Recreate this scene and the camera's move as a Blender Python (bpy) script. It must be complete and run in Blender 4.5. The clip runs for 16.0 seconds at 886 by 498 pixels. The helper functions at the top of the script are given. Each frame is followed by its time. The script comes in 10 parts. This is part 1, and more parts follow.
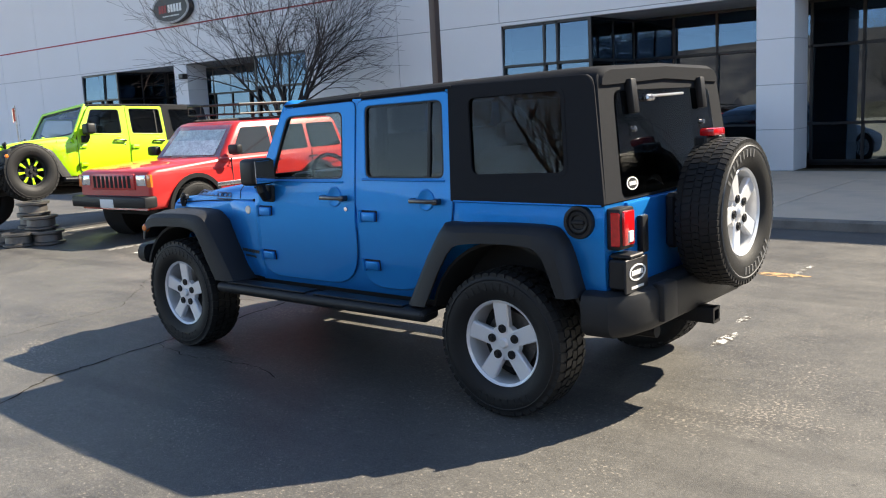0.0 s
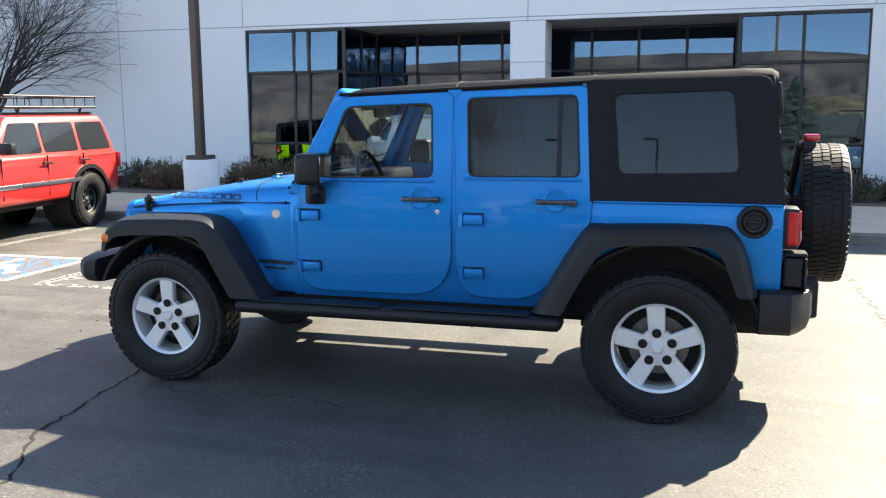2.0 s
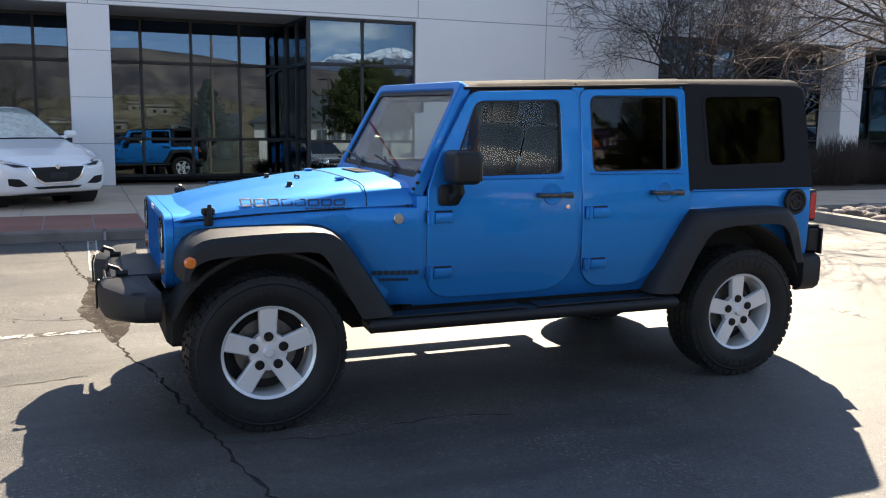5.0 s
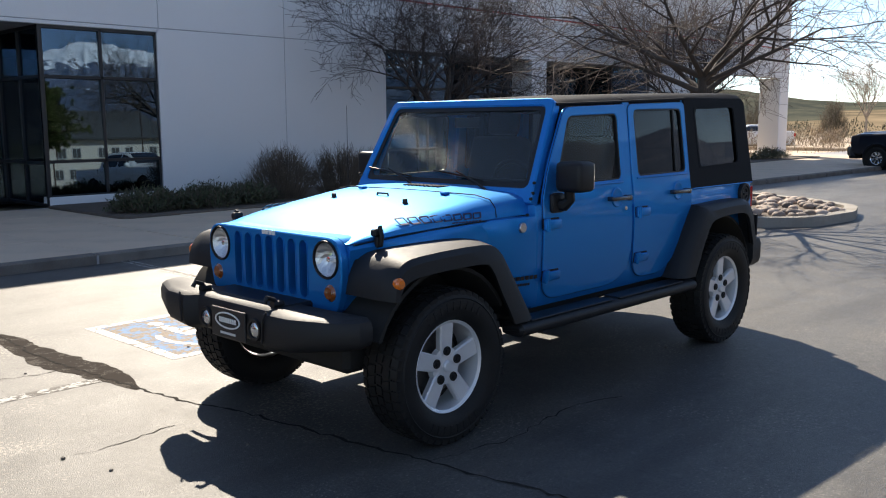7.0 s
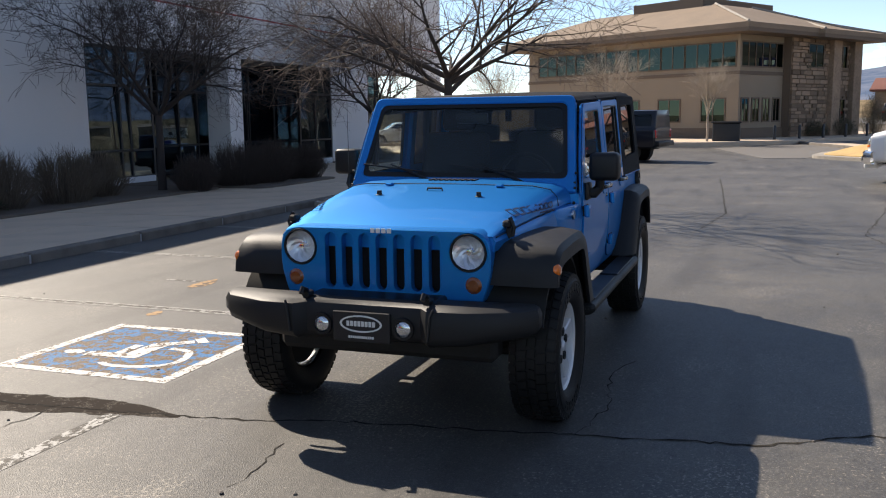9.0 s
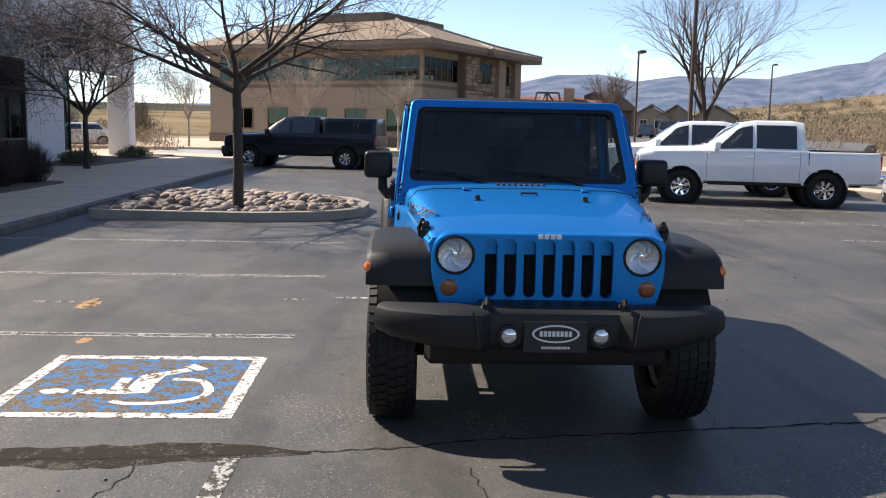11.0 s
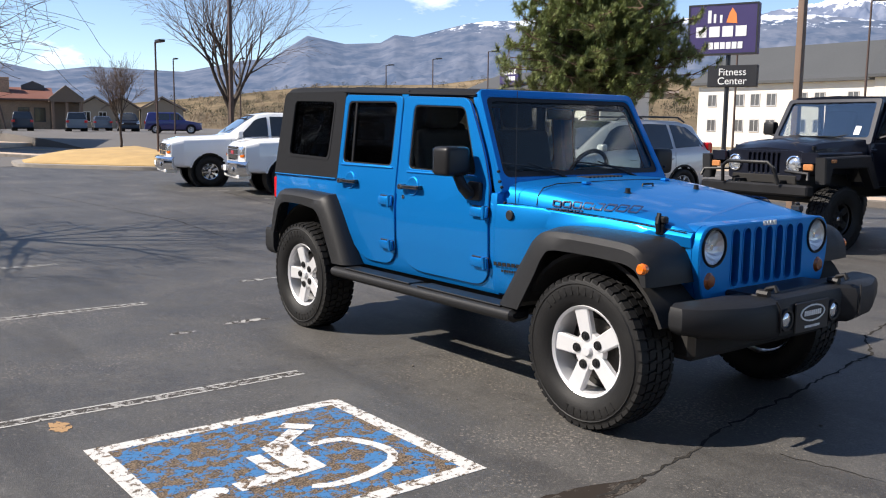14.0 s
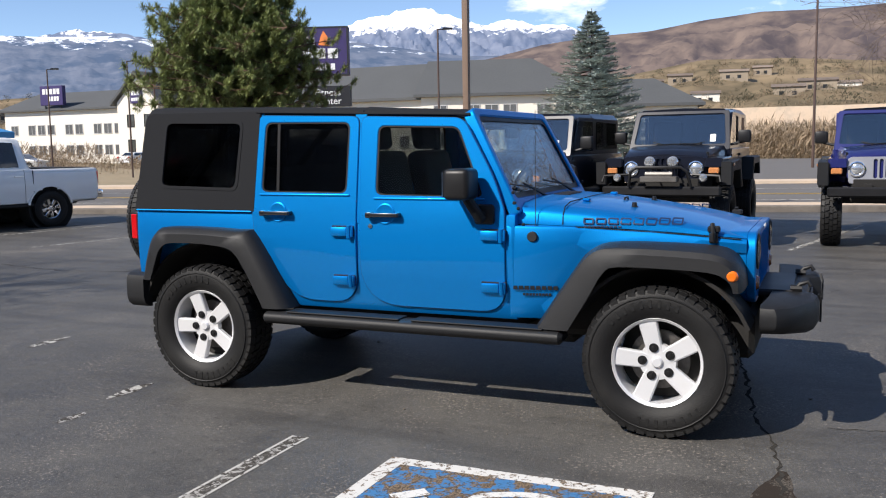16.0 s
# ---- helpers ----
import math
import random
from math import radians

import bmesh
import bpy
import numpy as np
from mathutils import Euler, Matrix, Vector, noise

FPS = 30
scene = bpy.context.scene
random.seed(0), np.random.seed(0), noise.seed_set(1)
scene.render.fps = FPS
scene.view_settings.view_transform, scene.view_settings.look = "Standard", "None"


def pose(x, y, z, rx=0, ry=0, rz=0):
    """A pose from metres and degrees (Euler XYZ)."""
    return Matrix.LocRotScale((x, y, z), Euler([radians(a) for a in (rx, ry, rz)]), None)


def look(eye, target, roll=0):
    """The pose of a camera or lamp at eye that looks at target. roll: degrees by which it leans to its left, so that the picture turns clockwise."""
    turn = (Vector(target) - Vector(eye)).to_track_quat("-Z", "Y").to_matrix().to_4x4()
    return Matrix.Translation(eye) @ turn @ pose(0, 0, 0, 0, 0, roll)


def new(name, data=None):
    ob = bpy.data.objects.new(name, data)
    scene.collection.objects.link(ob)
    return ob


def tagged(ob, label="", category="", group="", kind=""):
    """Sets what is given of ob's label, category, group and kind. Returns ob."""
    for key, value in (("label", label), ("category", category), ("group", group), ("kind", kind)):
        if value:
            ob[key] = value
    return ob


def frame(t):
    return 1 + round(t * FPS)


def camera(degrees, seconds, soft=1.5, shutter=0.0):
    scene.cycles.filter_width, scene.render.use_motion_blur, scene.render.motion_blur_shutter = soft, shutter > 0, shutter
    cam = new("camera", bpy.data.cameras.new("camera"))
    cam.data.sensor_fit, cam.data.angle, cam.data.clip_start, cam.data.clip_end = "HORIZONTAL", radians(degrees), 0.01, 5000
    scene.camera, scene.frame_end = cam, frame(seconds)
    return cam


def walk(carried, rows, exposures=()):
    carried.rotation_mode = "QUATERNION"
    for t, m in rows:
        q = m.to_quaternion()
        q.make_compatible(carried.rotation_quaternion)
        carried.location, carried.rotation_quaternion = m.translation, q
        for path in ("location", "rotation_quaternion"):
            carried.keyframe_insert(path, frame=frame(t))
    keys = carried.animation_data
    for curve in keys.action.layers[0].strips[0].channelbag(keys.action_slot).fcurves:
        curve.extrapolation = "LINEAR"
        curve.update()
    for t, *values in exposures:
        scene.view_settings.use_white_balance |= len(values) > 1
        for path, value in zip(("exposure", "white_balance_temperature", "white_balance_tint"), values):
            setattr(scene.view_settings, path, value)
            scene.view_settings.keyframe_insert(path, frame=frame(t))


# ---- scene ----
from mathutils import bvhtree

cam = camera(52.6, 16.0, 1.1)
PATH = [
    (0, (-4.293, 4.676, 1.691), (-3.017, 3.17, 1.375), -3.0),
    (0.5, (-3.693, 5.03, 1.659), (-2.574, 3.403, 1.345), -2.6),
    (1, (-3.046, 5.249, 1.662), (-2.102, 3.514, 1.349), -1.9),
    (1.5, (-2.383, 5.485, 1.67), (-1.632, 3.657, 1.363), -1.3),
    (2, (-1.707, 5.58, 1.642), (-1.141, 3.686, 1.337), -0.4),
    (2.5, (-1.0, 5.664, 1.64), (-0.62, 3.724, 1.334), 0.6),
    (3, (-0.326, 5.637, 1.61), (-0.134, 3.672, 1.294), 1.0),
    (3.5, (0.368, 5.645, 1.62), (0.309, 3.67, 1.31), 1.2),
    (4, (1.051, 5.556, 1.606), (0.716, 3.609, 1.298), 1.0),
    (4.2, (1.318, 5.525, 1.623), (0.891, 3.595, 1.316), 1.1),
    (6.3, (3.875, 4.419, 1.602), (2.654, 2.862, 1.306), -0.6),
    (6.5, (4.091, 4.286, 1.615), (2.809, 2.779, 1.325), -0.8),
    (7, (4.687, 3.961, 1.636), (3.263, 2.586, 1.356), -0.3),
    (7.5, (5.163, 3.508, 1.633), (3.618, 2.271, 1.348), 0.5),
    (8, (5.614, 3.021, 1.648), (3.945, 1.959, 1.353), 0.3),
    (8.5, (5.897, 2.465, 1.625), (4.119, 1.601, 1.324), -0.4),
    (9, (6.167, 1.886, 1.638), (4.305, 1.216, 1.349), -0.7),
    (9.5, (6.309, 1.297, 1.618), (4.38, 0.842, 1.353), 0.3),
    (10, (6.403, 0.688, 1.612), (4.438, 0.413, 1.358), 1.0),
    (10.2, (6.47, 0.427, 1.619), (4.497, 0.224, 1.363), 0.9),
    (12.3, (5.88, -2.478, 1.566), (3.984, -1.911, 1.279), 1.4),
    (12.5, (5.778, -2.699, 1.58), (3.906, -2.058, 1.291), 1.1),
    (13, (5.421, -3.22, 1.558), (3.616, -2.409, 1.266), 1.1),
    (13.5, (5.053, -3.746, 1.563), (3.341, -2.751, 1.278), 0.9),
    (14, (4.569, -4.22, 1.542), (3.009, -2.998, 1.273), 0.6),
    (14.5, (4.055, -4.69, 1.553), (2.684, -3.257, 1.295), 0.3),
    (15, (3.499, -5.035, 1.547), (2.341, -3.424, 1.295), 0.1),
    (15.5, (2.921, -5.302, 1.561), (1.954, -3.568, 1.322), -0.5),
    (16, (2.303, -5.543, 1.557), (1.507, -3.722, 1.329), -0.9),
]
walk(cam, [(t, look(eye, target, roll)) for t, eye, target, roll in PATH],
     [(0.0, 1.58, 7600, 8), (0.5, 1.98, 7650, 6), (1.5, 2.17, 7650, 5), (2.5, 2.1, 7650, 5), (3.5, 2.02, 8000, 8), (4.2, 1.75, 8300, 10), (6.3, 1.5, 7200, 10), (7.0, 0.95, 7350, 10), (8.0, 0.74, 7450, 11), (9.0, 0.66, 7400, 12), (10.2, 0.72, 7300, 13), (12.3, 0.86, 7050, 12), (14.0, 0.61, 6850, 12), (16.0, 0.42, 6600, 11)])

# ---- world and sun ----
SUN_WAY = Vector((-1.1, -1.8, 1.82)).normalized()
SUN_ELEV = math.asin(SUN_WAY.z)
SUN_AZ = math.atan2(SUN_WAY.x, SUN_WAY.y)

world = bpy.data.worlds.new("world")
scene.world = world
world.use_nodes = True
wn, wl = world.node_tree.nodes, world.node_tree.links
wn.clear()
w_out = wn.new("ShaderNodeOutputWorld")
w_bg = wn.new("ShaderNodeBackground")
w_sky = wn.new("ShaderNodeTexSky")
w_sky.sky_type = "NISHITA"
w_sky.sun_disc = False
w_sky.sun_elevation, w_sky.sun_rotation = SUN_ELEV, SUN_AZ
w_sky.altitude, w_sky.air_density, w_sky.dust_density, w_sky.ozone_density = 1900, 0.8, 0.1, 2.2
w_bg.inputs["Strength"].default_value = 0.13
# thin white clouds low over the mountains
w_tc = wn.new("ShaderNodeTexCoord")
w_map = wn.new("ShaderNodeMapping")
w_map.inputs["Scale"].default_value = (3.2, 3.2, 9.0)
w_map.inputs["Location"].default_value = (0.35, 0.2, 0.0)
w_noise = wn.new("ShaderNodeTexNoise")
w_noise.inputs["Scale"].default_value = 1.7
w_noise.inputs["Detail"].default_value = 7.0
w_noise.inputs["Roughness"].default_value = 0.6
w_ramp = wn.new("ShaderNodeMapRange")
w_ramp.inputs["From Min"].default_value, w_ramp.inputs["From Max"].default_value = 0.60, 0.74
w_mix = wn.new("ShaderNodeMix")
w_mix.data_type = "RGBA"
w_mix.inputs["B"].default_value = (9.0, 9.3, 9.8, 1)
wl.new(w_tc.outputs["Generated"], w_map.inputs["Vector"])
wl.new(w_map.outputs["Vector"], w_noise.inputs["Vector"])
wl.new(w_noise.outputs["Fac"], w_ramp.inputs["Value"])
wl.new(w_ramp.outputs["Result"], w_mix.inputs["Factor"])
wl.new(w_sky.outputs["Color"], w_mix.inputs["A"])
wl.new(w_mix.outputs["Result"], w_bg.inputs["Color"])
wl.new(w_bg.outputs["Background"], w_out.inputs["Surface"])

sun_data = bpy.data.lights.new("sun", "SUN")
sun_data.energy, sun_data.angle, sun_data.color = 5.0, radians(0.53), (1.0, 0.95, 0.88)
sun = new("sun", sun_data)
sun.matrix_world = look((SUN_WAY * 60)[:], (0, 0, 0))

# ---- materials ----
def nodes_of(name):
    m = bpy.data.materials.new(name)
    m.use_nodes = True
    return m, m.node_tree.nodes, m.node_tree.links, m.node_tree.nodes["Principled BSDF"]


def surface(name, color, rough=0.6, metal=0.0, spec=0.5, coat=0.0, var=0.12, scale=3.0, fine=60.0, bump=0.0, bump_scale=None,
            rand=0.0, island=0.0, tint=None, tint_amount=0.0, rough_var=0.1, stretch=(1, 1, 1), coat_rough=0.03):
    """A surface whose colour varies at two scales, with fine relief."""
    m, nd, ln, bs = nodes_of(name)
    tc = nd.new("ShaderNodeTexCoord")
    mp = nd.new("ShaderNodeMapping")
    mp.inputs["Scale"].default_value = stretch
    ln.new(tc.outputs["Object"], mp.inputs["Vector"])
    n1 = nd.new("ShaderNodeTexNoise")
    n1.inputs["Scale"].default_value, n1.inputs["Detail"].default_value = scale, 5
    n2 = nd.new("ShaderNodeTexNoise")
    n2.inputs["Scale"].default_value, n2.inputs["Detail"].default_value = fine, 3
    for n in (n1, n2):
        ln.new(mp.outputs["Vector"], n.inputs["Vector"])
    add = nd.new("ShaderNodeMath")
    add.operation = "ADD"
    ln.new(n1.outputs["Fac"], add.inputs[0])
    ln.new(n2.outputs["Fac"], add.inputs[1])
    last = add.outputs[0]
    k = var
    rng = nd.new("ShaderNodeMapRange")
    rng.inputs["From Min"].default_value, rng.inputs["From Max"].default_value = 0.6, 1.4
    rng.inputs["To Min"].default_value, rng.inputs["To Max"].default_value = 1 - k, 1 + k
    ln.new(last, rng.inputs["Value"])
    factor = rng.outputs["Result"]
    for amount, node, out in ((rand, "ShaderNodeObjectInfo", "Random"), (island, "ShaderNodeNewGeometry", "Random Per Island")):
        if amount:
            src = nd.new(node)
            r2 = nd.new("ShaderNodeMapRange")
            r2.inputs["To Min"].default_value, r2.inputs["To Max"].default_value = 1 - amount, 1 + amount
            ln.new(src.outputs[out], r2.inputs["Value"])
            mul = nd.new("ShaderNodeMath")
            mul.operation = "MULTIPLY"
            ln.new(factor, mul.inputs[0])
            ln.new(r2.outputs["Result"], mul.inputs[1])
            factor = mul.outputs[0]
    base = nd.new("ShaderNodeRGB")
    base.outputs[0].default_value = (*color, 1)
    col = base.outputs[0]
    if tint:
        mx = nd.new("ShaderNodeMix")
        mx.data_type = "RGBA"
        mx.inputs["B"].default_value = (*tint, 1)
        r3 = nd.new("ShaderNodeMapRange")
        r3.inputs["From Min"].default_value, r3.inputs["From Max"].default_value = 0.42, 0.66
        r3.inputs["To Max"].default_value = tint_amount
        ln.new(n1.outputs["Fac"], r3.inputs["Value"])
        ln.new(r3.outputs["Result"], mx.inputs["Factor"])
        ln.new(col, mx.inputs["A"])
        col = mx.outputs["Result"]
    vm = nd.new("ShaderNodeVectorMath")
    vm.operation = "SCALE"
    ln.new(col, vm.inputs[0])
    ln.new(factor, vm.inputs["Scale"])
    ln.new(vm.outputs["Vector"], bs.inputs["Base Color"])
    rr = nd.new("ShaderNodeMapRange")
    rr.inputs["To Min"].default_value, rr.inputs["To Max"].default_value = max(rough - rough_var, 0.02), min(rough + rough_var, 1)
    ln.new(n1.outputs["Fac"], rr.inputs["Value"])
    ln.new(rr.outputs["Result"], bs.inputs["Roughness"])
    bs.inputs["Metallic"].default_value = metal
    bs.inputs["Specular IOR Level"].default_value = spec
    bs.inputs["Coat Weight"].default_value = coat
    bs.inputs["Coat Roughness"].default_value = coat_rough
    if bump:
        bp = nd.new("ShaderNodeBump")
        bp.inputs["Strength"].default_value = bump
        bp.inputs["Distance"].default_value = 0.01
        n3 = n2
        if bump_scale:
            n3 = nd.new("ShaderNodeTexNoise")
            n3.inputs["Scale"].default_value, n3.inputs["Detail"].default_value = bump_scale, 4
            ln.new(mp.outputs["Vector"], n3.inputs["Vector"])
        ln.new(n3.outputs["Fac"], bp.inputs["Height"])
        ln.new(bp.outputs["Normal"], bs.inputs["Normal"])
    return m


def glass(name, tint, gloss=0.04, ior=1.5, rough=0.0, shine=(1, 1, 1)):
    """A thin tinted pane: it lets tinted light through and mirrors by Fresnel."""
    m, nd, ln, bs = nodes_of(name)
    nd.remove(bs)
    out = nd["Material Output"]
    tr = nd.new("ShaderNodeBsdfTransparent")
    tr.inputs["Color"].default_value = (*tint, 1)
    gl = nd.new("ShaderNodeBsdfGlossy")
    gl.inputs["Roughness"].default_value = rough
    gl.inputs["Color"].default_value = (*shine, 1)
    lw = nd.new("ShaderNodeLayerWeight")
    lw.inputs["Blend"].default_value = 0.5
    fr = nd.new("ShaderNodeMath")
    fr.operation = "POWER"
    fr.inputs[1].default_value = 5.0
    ln.new(lw.outputs["Facing"], fr.inputs[0])
    f0 = ((ior - 1) / (ior + 1)) ** 2
    ad = nd.new("ShaderNodeMath")
    ad.operation = "MULTIPLY_ADD"
    ad.use_clamp = True
    ad.inputs[1].default_value = 1 - f0
    ad.inputs[2].default_value = f0 + gloss
    mx = nd.new("ShaderNodeMixShader")
    ln.new(fr.outputs[0], ad.inputs[0])
    ln.new(ad.outputs[0], mx.inputs["Fac"])
    ln.new(tr.outputs["BSDF"], mx.inputs[1])
    ln.new(gl.outputs["BSDF"], mx.inputs[2])
    ln.new(mx.outputs["Shader"], out.inputs["Surface"])
    return m


def glow(name, color, strength):
    m, nd, ln, bs = nodes_of(name)
    bs.inputs["Base Color"].default_value = (*color, 1)
    bs.inputs["Emission Color"].default_value = (*color, 1)
    bs.inputs["Emission Strength"].default_value = strength
    return m


def asphalt_material():
    m, nd, ln, bs = nodes_of("asphalt")
    tc = nd.new("ShaderNodeTexCoord")

    def noise_of(scale, detail, rough=0.55):
        n = nd.new("ShaderNodeTexNoise")
        n.inputs["Scale"].default_value, n.inputs["Detail"].default_value, n.inputs["Roughness"].default_value = scale, detail, rough
        ln.new(tc.outputs["Object"], n.inputs["Vector"])
        return n

    big, mid, fine = noise_of(0.3, 6, 0.6), noise_of(2.6, 9, 0.72), noise_of(62, 7, 0.8)
    stone = nd.new("ShaderNodeTexVoronoi")
    stone.inputs["Scale"].default_value = 210
    ln.new(tc.outputs["Object"], stone.inputs["Vector"])
    ramp = nd.new("ShaderNodeValToRGB")
    e = ramp.color_ramp.elements
    e[0].position, e[0].color = 0.34, (0.038, 0.037, 0.037, 1)
    e[1].position, e[1].color = 0.68, (0.112, 0.107, 0.098, 1)
    mixf = nd.new("ShaderNodeMath")
    mixf.operation = "MULTIPLY_ADD"
    mixf.inputs[1].default_value = 0.45
    ln.new(mid.outputs["Fac"], mixf.inputs[0])
    half = nd.new("ShaderNodeMath")
    half.operation = "MULTIPLY"
    half.inputs[1].default_value = 0.55
    ln.new(big.outputs["Fac"], half.inputs[0])
    ln.new(half.outputs[0], mixf.inputs[2])
    ln.new(mixf.outputs[0], ramp.inputs["Fac"])
    # pale grit in the binder
    grit = nd.new("ShaderNodeMapRange")
    grit.inputs["From Min"].default_value, grit.inputs["From Max"].default_value = 0.50, 0.72
    grit.inputs["To Max"].default_value = 0.8
    ln.new(fine.outputs["Fac"], grit.inputs["Value"])
    mx = nd.new("ShaderNodeMix")
    mx.data_type = "RGBA"
    mx.inputs["B"].default_value = (0.22, 0.205, 0.18, 1)
    ln.new(grit.outputs["Result"], mx.inputs["Factor"])
    ln.new(ramp.outputs["Color"], mx.inputs["A"])
    # scattered pale debris and scuffs
    scuff = noise_of(13, 10, 0.78)
    sr = nd.new("ShaderNodeMapRange")
    sr.inputs["From Min"].default_value, sr.inputs["From Max"].default_value = 0.55, 0.68
    sr.inputs["To Max"].default_value = 0.5
    ln.new(scuff.outputs["Fac"], sr.inputs["Value"])
    m2 = nd.new("ShaderNodeMix")
    m2.data_type = "RGBA"
    m2.inputs["B"].default_value = (0.20, 0.19, 0.172, 1)
    ln.new(sr.outputs["Result"], m2.inputs["Factor"])
    ln.new(mx.outputs["Result"], m2.inputs["A"])
    # dark tar-rich specks
    dr = nd.new("ShaderNodeMapRange")
    dr.inputs["From Min"].default_value, dr.inputs["From Max"].default_value = 0.44, 0.34
    dr.inputs["To Max"].default_value = 0.7
    ln.new(scuff.outputs["Fac"], dr.inputs["Value"])
    m3 = nd.new("ShaderNodeMix")
    m3.data_type = "RGBA"
    m3.inputs["B"].default_value = (0.022, 0.022, 0.023, 1)
    ln.new(dr.outputs["Result"], m3.inputs["Factor"])
    ln.new(m2.outputs["Result"], m3.inputs["A"])
    # pale stone flecks, thicker in some stretches than in others
    fleck = noise_of(48, 3, 0.65)
    where = noise_of(0.9, 4, 0.6)
    add = nd.new("ShaderNodeMath")
    add.operation = "MULTIPLY_ADD"
    add.inputs[1].default_value = 0.55
    ln.new(where.outputs["Fac"], add.inputs[0])
    ln.new(fleck.outputs["Fac"], add.inputs[2])
    fr = nd.new("ShaderNodeMapRange")
    fr.inputs["From Min"].default_value, fr.inputs["From Max"].default_value = 0.885, 0.96
    fr.inputs["To Max"].default_value = 0.75
    ln.new(add.outputs[0], fr.inputs["Value"])
    m4 = nd.new("ShaderNodeMix")
    m4.data_type = "RGBA"
    m4.inputs["B"].default_value = (0.30, 0.265, 0.22, 1)
    ln.new(fr.outputs["Result"], m4.inputs["Factor"])
    ln.new(m3.outputs["Result"], m4.inputs["A"])
    # long dark smears of old sealer
    mp = nd.new("ShaderNodeMapping")
    mp.inputs["Scale"].default_value = (0.35, 2.2, 1.0)
    mp.inputs["Rotation"].default_value = (0, 0, 0.5)
    ln.new(tc.outputs["Object"], mp.inputs["Vector"])
    smear = nd.new("ShaderNodeTexNoise")
    smear.inputs["Scale"].default_value, smear.inputs["Detail"].default_value = 1.0, 5
    ln.new(mp.outputs["Vector"], smear.inputs["Vector"])
    mr = nd.new("ShaderNodeMapRange")
    mr.inputs["From Min"].default_value, mr.inputs["From Max"].default_value = 0.52, 0.64
    mr.inputs["To Max"].default_value = 0.42
    ln.new(smear.outputs["Fac"], mr.inputs["Value"])
    m5 = nd.new("ShaderNodeMix")
    m5.data_type = "RGBA"
    m5.inputs["B"].default_value = (0.034, 0.032, 0.031, 1)
    ln.new(mr.outputs["Result"], m5.inputs["Factor"])
    ln.new(m4.outputs["Result"], m5.inputs["A"])
    ln.new(m5.outputs["Result"], bs.inputs["Base Color"])
    rr = nd.new("ShaderNodeMapRange")
    rr.inputs["From Min"].default_value, rr.inputs["From Max"].default_value = 0.3, 0.7
    rr.inputs["To Min"].default_value, rr.inputs["To Max"].default_value = 0.48, 0.62
    ln.new(mid.outputs["Fac"], rr.inputs["Value"])
    ln.new(rr.outputs["Result"], bs.inputs["Roughness"])
    bs.inputs["Specular IOR Level"].default_value = 0.33
    bp = nd.new("ShaderNodeBump")
    bp.inputs["Strength"].default_value, bp.inputs["Distance"].default_value = 0.45, 0.003
    ln.new(stone.outputs["Distance"], bp.inputs["Height"])
    ln.new(bp.outputs["Normal"], bs.inputs["Normal"])
    return m


